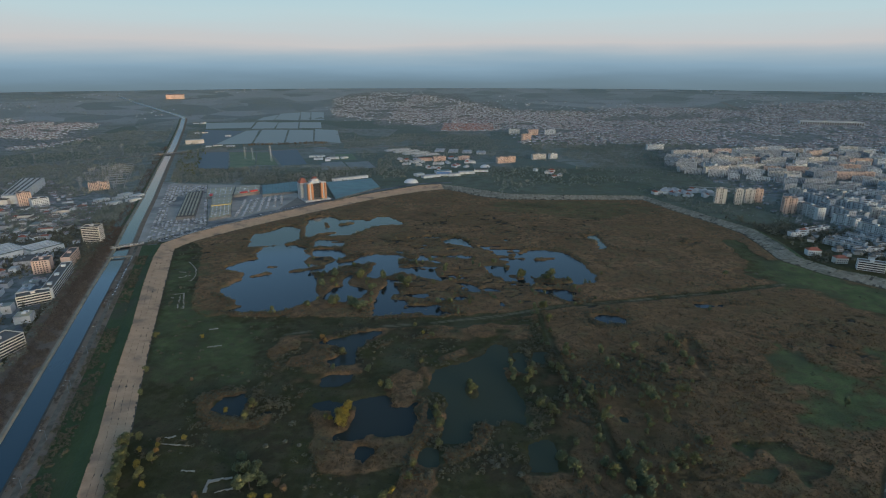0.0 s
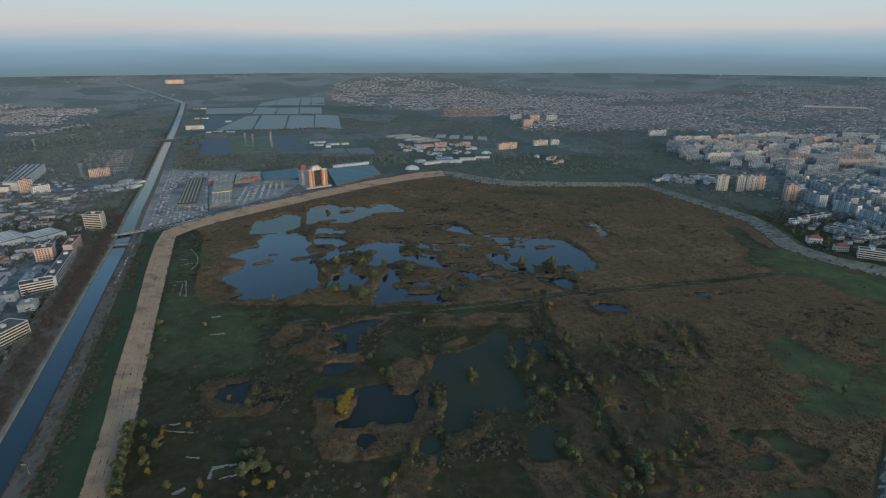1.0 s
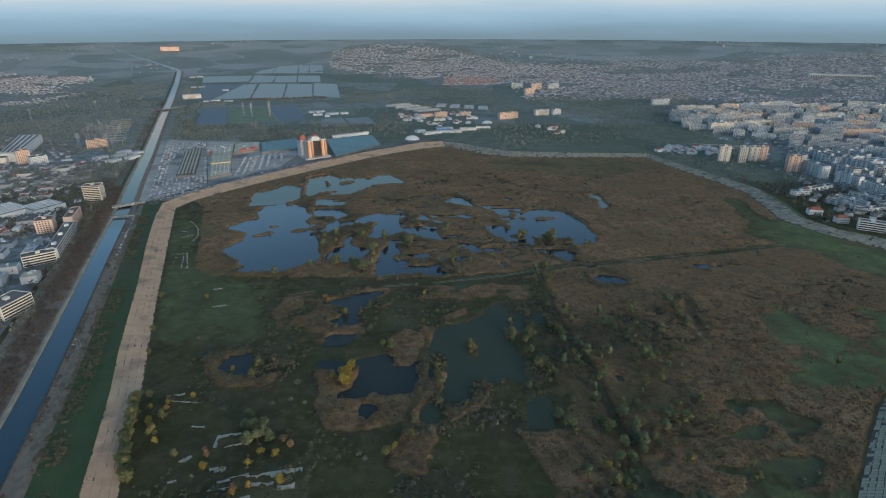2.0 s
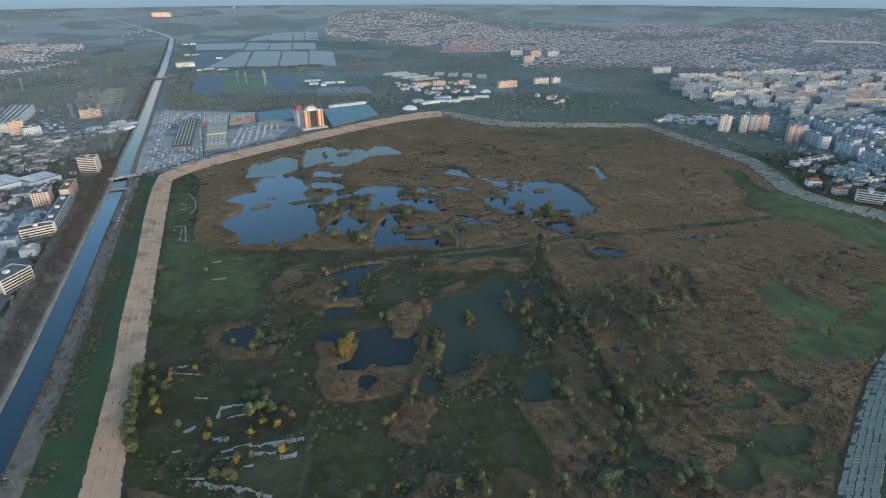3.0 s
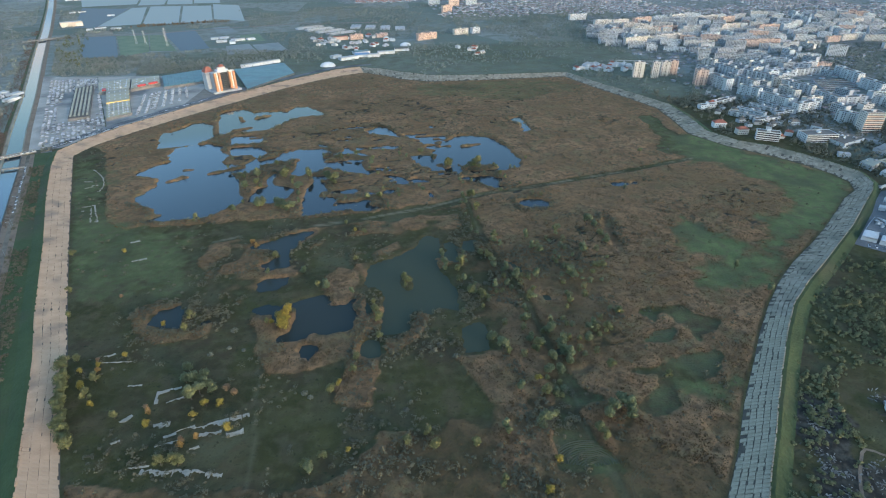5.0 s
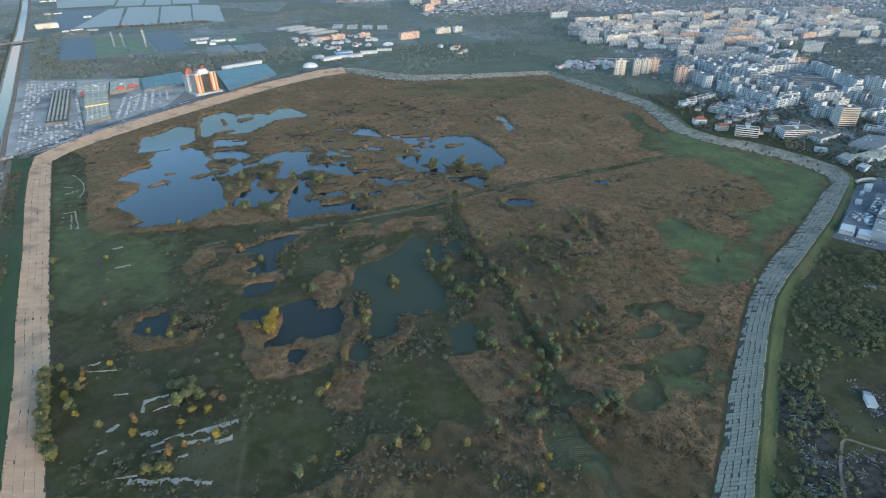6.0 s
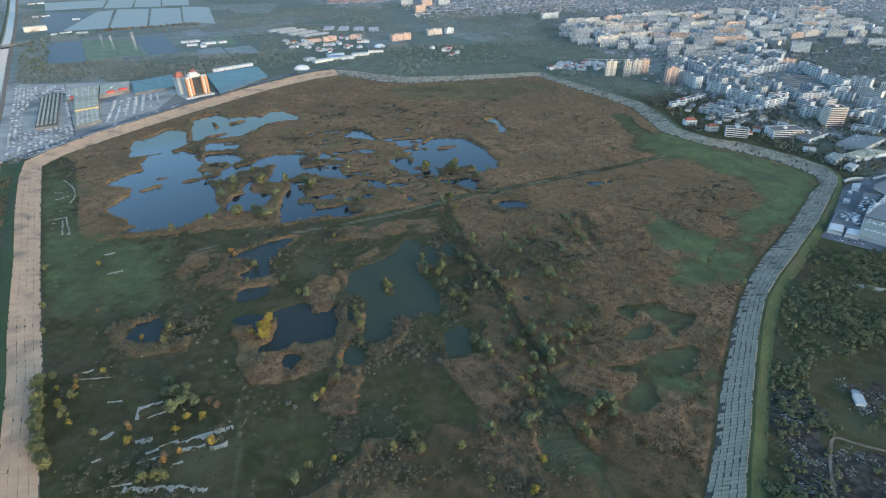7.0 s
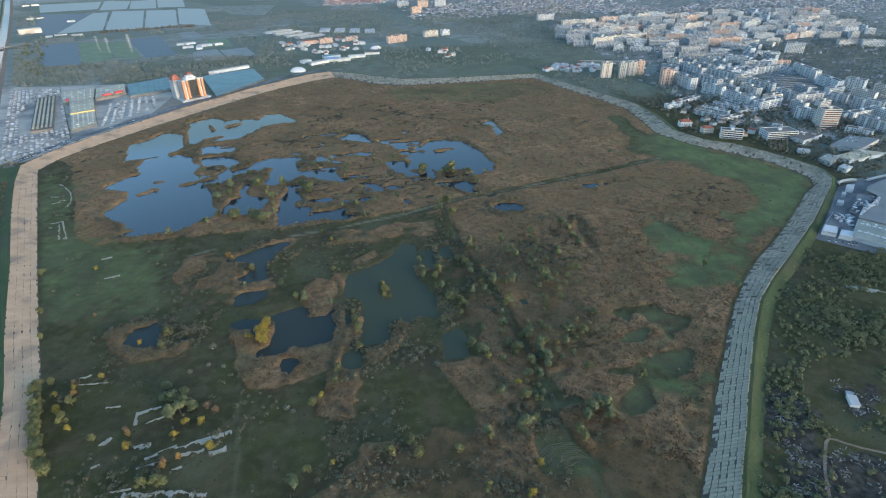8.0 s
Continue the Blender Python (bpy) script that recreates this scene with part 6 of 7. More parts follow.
def house_field(name, pts, label, pitch=0.55, roof_mat=None):
    """Many far houses as one mass: walls and pitched roofs."""
    n = len(pts)
    a, b, h = rng.uniform(2.8, 5.2, n), rng.uniform(2.3, 3.8, n), rng.uniform(2.4, 4.8, n)
    t = rng.choice([0.3, 1.87], n) + rng.normal(0, 0.15, n)
    cx, cy, cz = pts[:, 0], pts[:, 1], rise(pts[:, 0], pts[:, 1]) - 0.5
    c, s = np.cos(t), np.sin(t)

    def at(u, v, z):
        return np.column_stack([cx + u * a * c - v * b * s, cy + u * a * s + v * b * c, cz + z])
    ridge = h + b * pitch
    wall = np.stack([at(-1, -1, 0 * h), at(1, -1, 0 * h), at(1, 1, 0 * h), at(-1, 1, 0 * h), at(-1, -1, h), at(1, -1, h), at(1, 1, h), at(-1, 1, h)], 1)
    roof = np.stack([at(-1.05, -1.1, h), at(1.05, -1.1, h), at(1.05, 1.1, h), at(-1.05, 1.1, h), at(-0.75, 0, ridge), at(0.75, 0, ridge)], 1)
    v = np.concatenate([wall.reshape(-1, 3), roof.reshape(-1, 3)])
    wf = np.array([(0, 1, 5), (0, 5, 4), (1, 2, 6), (1, 6, 5), (2, 3, 7), (2, 7, 6), (3, 0, 4), (3, 4, 7)])
    rf = np.array([(0, 1, 5), (0, 5, 4), (2, 3, 4), (2, 4, 5), (1, 2, 5), (3, 0, 4)])
    f = np.concatenate([(wf[None] + 8 * np.arange(n)[:, None, None]).reshape(-1, 3), (rf[None] + 8 * n + 6 * np.arange(n)[:, None, None]).reshape(-1, 3)])
    me = mesh_from(name, v, f)
    me.materials.append(M_HOUSES), me.materials.append(roof_mat or M_HOUSE_ROOFS)
    me.polygons.foreach_set("material_index", np.repeat([0, 1], [8 * n, 6 * n]).astype(np.int32))
    return tagged(put_mesh(name, me, None), label, "houses", kind="stuff")




def scatter(poly, n, gap, seed, rag=0):
    p = np.array(poly)
    x, y = rng.uniform(p[:, 0].min(), p[:, 0].max(), n), rng.uniform(p[:, 1].min(), p[:, 1].max(), n)
    k = (signed(poly, x, y) < fbm(x, y, 420, seed, 3) * rag - rag * 0.5 * rng.uniform(0, 1, n) ** 2) & (along(CANAL, x, y) > 45)
    k &= (rng.uniform(0, 1, n) < 1 - 0.6 * smooth(2600, 4300, y)) & (fbm(x, y, 170, seed + 9, 3) > gap)
    return np.column_stack([x[k], y[k]])


# lanes: houses stand in rows along the streets
def rows_of(pts, turn, step):
    c, s = math.cos(turn), math.sin(turn)
    u, v = pts[:, 0] * c + pts[:, 1] * s, -pts[:, 0] * s + pts[:, 1] * c
    v = np.round(v / step) * step + rng.normal(0, 3, len(pts))
    return np.column_stack([u * c - v * s, u * s + v * c])


house_field("houses", rows_of(scatter(SUBURB_EAST, 42000, -0.26, 301, 420), 0.3, 24), "wide suburb of small pale houses with red and grey roofs")
house_field("houses", rows_of(scatter(SUBURB_WEST, 9000, -0.1, 302, 420), 0.2, 24), "suburb of small houses west of the canal")
house_field("garages", rows_of(scatter([(600, 1020), (590, 870), (570, 770), (600, 690), (700, 560), (1000, 620), (2000, 950), (2000, 1500), (1400, 1700), (760, 1700), (640, 1300)], 1100, -0.1, 303), 0.2, 30), "low garages, kiosks and small houses between the flats", 0.3)
for k in range(7):
    a = Vector((868, 960)).lerp(Vector((832, 885)), k / 6)
    hall("garage_row", oblong(a.x + 34, a.y, -4, 66, 6), 3, M_PLASTER[1], M_BITUMEN, "long low row of grey garages between flats")
house_field("sheds", rows_of(scatter(WORKS, 1500, -0.1, 304), 0.3, 28), "small sheds and houses among the works", 0.3)
house_field("houses", rows_of(scatter([(-6, 2410), (225, 2430), (238, 2720), (5, 2720)], 620, -0.5, 305), 0.1, 26), "rows of new houses with red roofs", 0.6, M_RED_ROOFS)
far = np.column_stack([rng.uniform(-3200, 3600, 3000), rng.uniform(2600, 4700, 3000)])
far = far[(fbm(far[:, 0], far[:, 1], 500, 401, 2) > 0.16) & (np.hypot(far[:, 0], far[:, 1]) < 4900) & (np.abs(far[:, 0] + 900) > 600)]
house_field("houses", far, "scattered far villages on the plain")

# ---- flooded plots beside the canal ----
def plot(quad, name, mat, label, category):
    a, b, c, d = [Vector(p) for p in quad]
    n, v, f = 6, [], []
    for j in range(n + 1):
        for i in range(n + 1):
            p = a.lerp(b, i / n).lerp(d.lerp(c, i / n), j / n)
            v.append((p.x, p.y, 0.7 + float(rise(np.array(p.x), np.array(p.y)))))
    for j in range(n):
        for i in range(n):
            k = j * (n + 1) + i
            f.append((k, k + 1, k + n + 2, k + n + 1))
    return tagged(put_mesh(name, mesh_from(name, v, f), mat), label, category, kind="structure")


FLOODED = [
    [(-814, 1950), (-694, 1984), (-815, 2443), (-865, 2425)],
    [(-688, 1984), (-577, 1978), (-692, 2457), (-807, 2462)],
    [(-573, 1991), (-482, 2029), (-576, 2451), (-683, 2457)],
    [(-483, 2059), (-372, 1995), (-468, 2445), (-577, 2492)],
    [(-1069, 2486), (-884, 2542), (-937, 2760), (-1159, 2711)],
    [(-867, 2502), (-772, 2520), (-822, 2762), (-930, 2780)],
    [(-762, 2519), (-662, 2516), (-725, 2784), (-820, 2762)],
    [(-660, 2536), (-557, 2533), (-614, 2785), (-720, 2784)],
    [(-876, 2886), (-748, 2868), (-824, 3220), (-919, 3146)],
    [(-743, 2890), (-694, 2891), (-767, 3223), (-824, 3243)],
    [(-688, 2891), (-619, 2892), (-692, 3227), (-766, 3246)],
    [(-957, 2841), (-875, 2865), (-916, 3101), (-960, 2967)]]
for quad in FLOODED:
    plot(quad, "water", M_FLOOD, "shallow flooded plot between low banks", "water")
for quad in ([(-665, 1455), (-575, 1443), (-693, 1762), (-773, 1755)], [(-448, 1501), (-383, 1523), (-496, 1844), (-569, 1789)], [(-874, 1940), (-813, 1937), (-868, 2406), (-1054, 2448)]):
    plot(quad, "water", M_BASIN, "dark still basin behind the shops", "water")
# small fields between the basins and the dike road
for quad, k in (([(-572, 1451), (-523, 1504), (-603, 1757), (-690, 1762)], 1), ([(-523, 1513), (-457, 1501), (-561, 1755), (-599, 1757)], 1), ([(-411, 1758), (-355, 1767), (-405, 1889), (-446, 1866)], 2), ([(-322, 1431), (-245, 1427), (-293, 1571), (-347, 1547)], 2), ([(-245, 1443), (-181, 1463), (-218, 1576), (-282, 1553)], 2), ([(-317, 1600), (-254, 1606), (-289, 1730), (-340, 1711)], 1), ([(-782, 1777), (-707, 1785), (-738, 1869), (-806, 1860)], 0)):
    plot(quad, "field", M_FIELDS[k], ("brown fallow plot", "green crop plot", "grey wet plot")[k] + " between ditches", "field")
for k, (x, y) in enumerate([(-399, 1661), (-376, 1669), (-348, 1647), (-325, 1628), (-297, 1634), (-370, 1612), (-339, 1596), (-1034, 2315), (-1007, 2331), (-1194, 2677), (-1163, 2686), (-792, 1922), (-740, 1903), (-863, 2209), (-813, 1895)]):
    hall("shed", oblong(x, y, rng.choice([10, 30, 100]), rng.uniform(16, 34), rng.uniform(9, 15)), rng.uniform(3.5, 6), M_PLASTER[0], [M_PALE_ROOF, M_PALE_ROOF, M_BITUMEN][rng.integers(3)], "pale shed between flooded plots")
hall("shed", oblong(2, 1356, 4, 36, 22), 6, M_PLASTER[0], material("blue_sheet_roof", (0.08, 0.17, 0.32), (0.13, 0.25, 0.42), 0.5, 10, 1.5, 0.05), "shed with a bright blue sheet roof")
hall("shed", oblong(-53, 1590, 18, 38, 14), 9, M_PLASTER[3], M_TILE, "pink rendered building with a red roof")
n_house = 0
while n_house < 46:
    x, y = rng.uniform(-141, 340), rng.uniform(1330, 1660)
    if min(signed([(-141, 1615), (94, 1643), (97, 1423), (3, 1400), (-129, 1505)], np.array([x]), np.array([y]))[0], signed([(222, 1440), (268, 1440), (310, 1340), (270, 1325)], np.array([x]), np.array([y]))[0]) < 0:
        red = rng.uniform() < 0.3
        house(x, y, rng.uniform(0, 180), rng.uniform(9, 16), rng.uniform(7, 10), rng.uniform(3.2, 6), M_PLASTER[int(rng.choice([0, 0, 2]))], M_TILE if red else M_PALE_ROOF, "small house with a red roof behind the dike" if red else "small pale-roofed house behind the dike")
        n_house += 1

# ---- roads and bridges ----
ribbon("road", [(-1063, 1604), (-881, 1690), (-824, 1748), (-560, 1800), (-356, 1862), (-180, 1900), (60, 1880)], (-7, 7), (0.9, 0.9), [M_ROAD], "pale road across the canal to the fields", "road")
ribbon("road", [(-420, 735), (-444, 790), (-425, 835), (-386, 896), (-330, 966), (-266, 1046), (-180, 1140), (-120, 1192), (-60, 1245), (20, 1262)], (-7, 7), (0.45, 0.45), [M_ASPHALT], "asphalt road along the dike's foot", "road")
ribbon("road", [(-330, 260), (-372, 340), (-400, 420), (-432, 500), (-462, 570), (-494, 650), (-526, 740), (-560, 800), (-640, 990)], (-5, 5), (0.45, 0.45), [M_ASPHALT], "road beside the works and the canal bank", "road")
ribbon("road", [(1780, 3568), (1720, 3284), (1686, 3120), (1671, 2963)], (-12, 12), (1.0, 1.0), [M_ROAD], "far pale road", "road")
ribbon("road", [(-2200, 3830), (-2900, 3950), (-3400, 3400)], (-8, 8), (1.0, 1.0), [M_ROAD], "far pale road", "road")
for line in ([(560, 1215), (700, 1170), (900, 1120), (1200, 1080)], [(610, 900), (700, 1020), (800, 1160), (900, 1330), (1000, 1560)], [(600, 720), (700, 770), (900, 830), (1200, 880)], [(700, 1500), (1000, 1420), (1400, 1360)],
             [(640, 620), (760, 700), (900, 900), (1050, 1120), (1250, 1420)], [(660, 1650), (1000, 1600), (1500, 1560)], [(-560, 860), (-700, 800), (-900, 760)], [(-640, 990), (-800, 960), (-1000, 1000)]):
    ribbon("road", line, (-4.5, 4.5), (0.4, 0.4), [M_YARD], "street between blocks of flats", "road")
ribbon("road", [(584, 500), (612, 499), (655, 501), (720, 520)], (-4, 4), (0.6, 0.6), [M_ROAD], "pale lane round the dike corner", "road")
ribbon("road", [(318, 150), (300, 157), (288, 164), (281, 169), (278, 172), (274, 174), (270, 172), (264, 166), (258, 160), (253, 154), (243, 140)], (-0.9, 0.9), (0.35, 0.35), [M_BANK], "dirt track on waste ground", "road")
ribbon("road", [(1180, 1400), (1330, 1250), (1500, 1180), (1800, 1120)], (-9, 9), (0.6, 0.6), [M_ASPHALT], "wide boulevard among the flats", "road")


def bridge(a, b, width, z, label):
    a, b = Vector(a), Vector(b)
    d = b - a
    ob = thing("bridge", pose((a.x + b.x) / 2, (a.y + b.y) / 2, 0, 0, 0, math.degrees(math.atan2(d.y, d.x))), label, "bridge")
    w, l = width / 2, d.length / 2
    part("deck", boxes((-l, l, -w, w, z - 0.8, z)), M_ASPHALT, ob)
    for s in (-1, 1):
        part("railing", boxes((-l, l, s * w - 0.15, s * w + 0.15, z, z + 1.0)), M_SHOP_WALL, ob)
    for s in (-0.5, 0.5):
        part("pier", boxes((s * l - 0.6, s * l + 0.6, -w * 0.8, w * 0.8, -1, z - 0.7)), M_CONCRETE, ob)


bridge((-490, 757), (-454, 783), 10, 2.4, "road bridge over the canal with traffic")
bridge((-470, 714), (-438, 722), 2, 2.2, "narrow footbridge over the canal")
bridge((-905, 1685), (-810, 1760), 14, 3.5, "far road bridge over the canal")


# ---- cars ----
def car_parts():
    body = boxes((-2.1, 2.1, -0.86, 0.86, 0.3, 0.95), bevel=0.18)
    cabin = bmesh.new()
    box(cabin, -1.2, 1.0, -0.76, 0.76, 0.9, 1.48)
    for v in cabin.verts:
        if v.co.z > 1.2:
            v.co.x *= 0.72
            v.co.y *= 0.86
    wheel = bmesh.new()
    bmesh.ops.create_cone(wheel, cap_ends=True, segments=10, radius1=0.33, radius2=0.33, depth=0.24, matrix=pose(0, 0, 0, 90))
    out = []
    for name, bm, mat in (("body", body, M_CAR), ("cabin", cabin, M_GLASS), ("wheel", wheel, M_RUBBER)):
        me = bpy.data.meshes.new(name)
        bm.to_mesh(me)
        bm.free()
        me.materials.append(mat)
        out.append(me)
    return out


CAR = car_parts()


def car(x, y, z, turn):
    ob = thing("car", pose(x, y, z, 0, 0, turn), "small parked car on open asphalt", "car", "parked cars")
    put_mesh("body", CAR[0], None, ob), put_mesh("cabin", CAR[1], None, ob)
    for wx in (-1.3, 1.3):
        for wy in (-0.8, 0.8):
            put_mesh("wheel", CAR[2], None, ob, pose(wx, wy, 0.33))


def car_row(x0, y0, x1, y1, n, turn, z, chance=0.75):
    for k in range(n):
        if rng.uniform() < chance:
            u = (k + 0.5) / n
            car(x0 + (x1 - x0) * u + rng.uniform(-0.4, 0.4), y0 + (y1 - y0) * u + rng.uniform(-0.4, 0.4), z, turn + rng.normal(0, 4))


car_row(464, 382, 485, 368, 9, 50, 0.3, 0.8)
car_row(471, 393, 513, 428, 12, 50, 0.3, 0.5)
car_row(501, 373, 515, 355, 10, 50, 0.3)
car_row(-440, 800, -380, 884, 26, 55, 0.45, 0.8)
car_row(-487, 758, -452, 783, 6, 36, 2.4, 0.8)
car_row(-490, 754, -454, 781, 6, 36, 2.4, 0.6)
car_row(-372, 912, -270, 1036, 24, 50, 0.45, 0.6)
car_row(-404, 633, -441, 730, 18, 112, 1.5, 0.7)
car_row(-402, 330, -420, 400, 18, 10, 0.3, 0.7)
car_row(-412, 334, -428, 396, 14, 10, 0.3, 0.6)
car_row(-380, 570, -403, 630, 6, 112, 1.5, 0.5)
for k in range(3):
    car_row(-372 + 14 * k, 940 + 22 * k, -400 + 14 * k, 1070 + 20 * k, 18, 20, 0.28, 0.6)
# the dense rows of the vehicle yard
yx, yy = [], []
for k in range(13):
    u = np.arange(0, 1, 0.0125)
    ax, ay, bx, by = -462 + 6.2 * k, 812 + 2.8 * k, -625 + 6.9 * k, 1222
    keep = rng.uniform(0, 1, u.size) < 0.85
    yx.append((ax + (bx - ax) * u)[keep]), yy.append((ay + (by - ay) * u)[keep])
for k in range(7):
    u = np.arange(0, 1, 0.02)
    ax, ay, bx, by = -372 + 9 * k, 935 + 17 * k, -402 + 10 * k, 1078 + 8 * k
    keep = rng.uniform(0, 1, u.size) < 0.85
    yx.append((ax + (bx - ax) * u)[keep]), yy.append((ay + (by - ay) * u)[keep])
yx, yy = np.concatenate(yx), np.concatenate(yy)
yx, yy = yx + rng.normal(0, 0.6, yx.size), yy + rng.normal(0, 0.4, yy.size)
k = fbm(yx, yy, 26, 95, 2) > rng.uniform(-0.75, -0.1, yx.size)
yx, yy = yx[k], yy[k]
k = signed(oblong(-496, 1026, 110, 205, 54), yx, yy) > 2
yx, yy = yx[k], yy[k]
cv, cf = [], []
unit = np.array([(x, y, z) for z in (0.3, 1.0) for x, y in ((-2.1, -0.9), (2.1, -0.9), (2.1, 0.9), (-2.1, 0.9))] + [(x, y, 1.5) for x, y in ((-0.9, -0.7), (0.8, -0.7), (0.8, 0.7), (-0.9, 0.7))])
uf = [(0, 1, 5, 4), (1, 2, 6, 5), (2, 3, 7, 6), (3, 0, 4, 7), (4, 5, 9, 8), (5, 6, 10, 9), (6, 7, 11, 10), (7, 4, 8, 11), (8, 9, 10, 11)]
for i, (x, y) in enumerate(zip(yx, yy)):
    t = radians(20 + rng.normal(0, 5)) + (1.57 if rng.uniform() < 0.2 else 0)
    s = rng.choice([1, 1, 1, 1.25])
    cv.append(np.column_stack([x + s * (unit[:, 0] * math.cos(t) - unit[:, 1] * math.sin(t)), y + s * (unit[:, 0] * math.sin(t) + unit[:, 1] * math.cos(t)), 0.3 + s * unit[:, 2]]))
    cf += [tuple(12 * i + q for q in face) for face in uf]
tagged(put_mesh("parked_vehicles", mesh_from("parked_vehicles", np.concatenate(cv), cf), M_CARS), "dense rows of cars and vans in a yard", "cars", kind="stuff")


# ---- lamps along the canal track ----
def street_lamp(x, y, turn):
    ob = thing("street_lamp", pose(x, y, 1.4, 0, 0, turn), "tall pale street lamp beside the canal track", "lamp", "street lamps")
    bm = bmesh.new()
    bmesh.ops.create_cone(bm, cap_ends=True, segments=8, radius1=0.16, radius2=0.09, depth=8.4, matrix=pose(0, 0, 4.0))
    part("pole", bm, M_METAL, ob)
    arm = bmesh.new()
    bmesh.ops.create_cone(arm, cap_ends=True, segments=6, radius1=0.08, radius2=0.06, depth=2.4, matrix=pose(1.1, 0, 8.35, 0, 75))
    arm = part("arm", arm, M_METAL, ob)
    part("lamp_head", boxes((2.0, 3.0, -0.2, 0.2, 8.55, 8.8), bevel=0.06), M_PLASTER[0], arm)


for i in range(2, 8):
    a, b = Vector(CANAL[i]), Vector(CANAL[i + 1])
    d = (b - a).normalized()
    for u in np.arange(0, (b - a).length, 62):
        p = a + d * u + Vector((d.y, -d.x)) * 20.5
        street_lamp(p.x, p.y, math.degrees(math.atan2(d.y, d.x)) + 90)


# ---- power pylons by the substation ----
def pylon(x, y, h, turn):
    ob = thing("pylon", pose(x, y, 0, 0, 0, turn), "grey lattice power pylon", "pylon", "pylons")
    bm = bmesh.new()

    def bar(a, b, r=0.09):
        a, b = Vector(a), Vector(b)
        bmesh.ops.create_cone(bm, segments=4, radius1=r, radius2=r, depth=(b - a).length, matrix=Matrix.Translation((a + b) / 2) @ (b - a).to_track_quat("Z", "Y").to_matrix().to_4x4())
    for sx, sy in ((-1, -1), (1, -1), (1, 1), (-1, 1)):
        bar((sx * 2.4, sy * 2.4, -0.5), (sx * 0.4, sy * 0.4, h), 0.12)
    for k in range(6):
        z0, z1 = h * k / 6, h * (k + 1) / 6
        w0, w1 = 2.4 - 2 * k / 6, 2.4 - 2 * (k + 1) / 6
        for s in (-1, 1):
            bar((-w0, s * w0, z0), (w1, s * w1, z1)), bar((s * w0, -w0, z0), (s * w1, w1, z1))
    part("mast", bm, M_METAL, ob)
    for z, w in ((0.72, 5), (0.84, 6), (0.95, 4)):
        part("cross_arm", boxes((-w, w, -0.2, 0.2, h * z, h * z + 0.5)), M_METAL, ob)


for k in range(24):
    pylon(-720 - 16 * (k % 6) - 30 * (k // 6) + rng.uniform(-5, 5), 1170 + 62 * (k // 6) + rng.uniform(-9, 9), rng.uniform(18, 34), 20)
for x, y in ((-1040, 1650), (-1000, 1700), (-960, 1760), (-1090, 1600), (-1130, 1500), (-520, 1640), (-500, 1580), (-590, 1620), (-560, 1600)):
    pylon(x, y, 36, 30)
for k in range(10):
    ob = thing("gantry", pose(-735 - 14 * k, 1190 + 30 * k, 0, 0, 0, 20), "pale steel gantry of a substation", "gantry", "gantries")
    part("beam", boxes((-22, 22, -0.4, 0.4, 11, 12)), M_METAL, ob)
    for s in (-22, 0, 22):
        part("post", boxes((s - 0.4, s + 0.4, -0.4, 0.4, -0.5, 11.2)), M_METAL, ob)

# ---- trees of the town and the plain ----
def town_trees(n, x0, x1, y0, y1, seed, bias, cover):
    x, y = rng.uniform(x0, x1, n), rng.uniform(y0, y1, n)
    k = (fbm(x, y, 130, seed, 3) > bias) & (along(CANAL, x, y) > 32)
    k &= signed(BASIN, x, y) > 44
    for poly in cover:
        k &= signed(poly, x, y) > 3
    return np.column_stack([x[k], y[k], rise(x[k], y[k]) - 0.3])


OPEN = [[(-470, 800), (-405, 838), (-318, 950), (-215, 1080), (-148, 1180), (-178, 1322), (-300, 1240), (-545, 1240), (-660, 1262)], [(451, 391), (509, 434), (578, 489), (609, 495), (672, 503), (769, 513), (633, 351), (507, 329), (476, 363)],
        [(103, 1135), (416, 1130), (500, 1130), (553, 890), (600, 930), (600, 1020), (595, 1330), (417, 1410), (145, 1400)], [(-863, 1913), (-358, 1939), (-701, 3273), (-989, 2987), (-1167, 2730)],
        [(-665, 1440), (-372, 1497), (-174, 1455), (-349, 1886), (-796, 1812)]]
groves = np.concatenate([
    town_trees(15000, 380, 1700, 500, 1950, 501, -0.2, OPEN), town_trees(5000, 980, 1500, 800, 1300, 507, -0.5, OPEN), town_trees(2600, 500, 800, 520, 900, 508, -0.2, OPEN), town_trees(350, 430, 640, 830, 1230, 509, 0.0, OPEN[:2]), town_trees(900, 120, 620, 1150, 1480, 511, 0.08, OPEN[:2]), town_trees(15000, -1300, -380, 320, 1500, 502, -0.2, OPEN), town_trees(4200, -800, -480, 640, 1010, 512, -0.35, OPEN), town_trees(3400, -760, -150, 1235, 1600, 503, -0.08, OPEN),
    town_trees(11000, -700, 900, 1300, 2300, 504, -0.08, OPEN), town_trees(5000, -1400, -700, 1300, 2400, 510, -0.2, OPEN), town_trees(14000, -2800, 3000, 1900, 4000, 505, -0.05, OPEN), town_trees(1500, -480, -200, 1100, 1330, 506, -0.4, OPEN)])
# split by distance: trees further off get the woods colour with haze in it
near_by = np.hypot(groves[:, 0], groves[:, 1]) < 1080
for k, mat, label in ((near_by, M_GARDEN, "brown and dull green garden trees between the buildings"), (~near_by, M_HAZED_WOODS, "bare and dull green far trees between the buildings, paled by haze")):
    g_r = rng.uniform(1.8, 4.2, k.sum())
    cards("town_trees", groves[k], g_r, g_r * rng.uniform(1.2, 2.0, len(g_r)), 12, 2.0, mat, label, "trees")


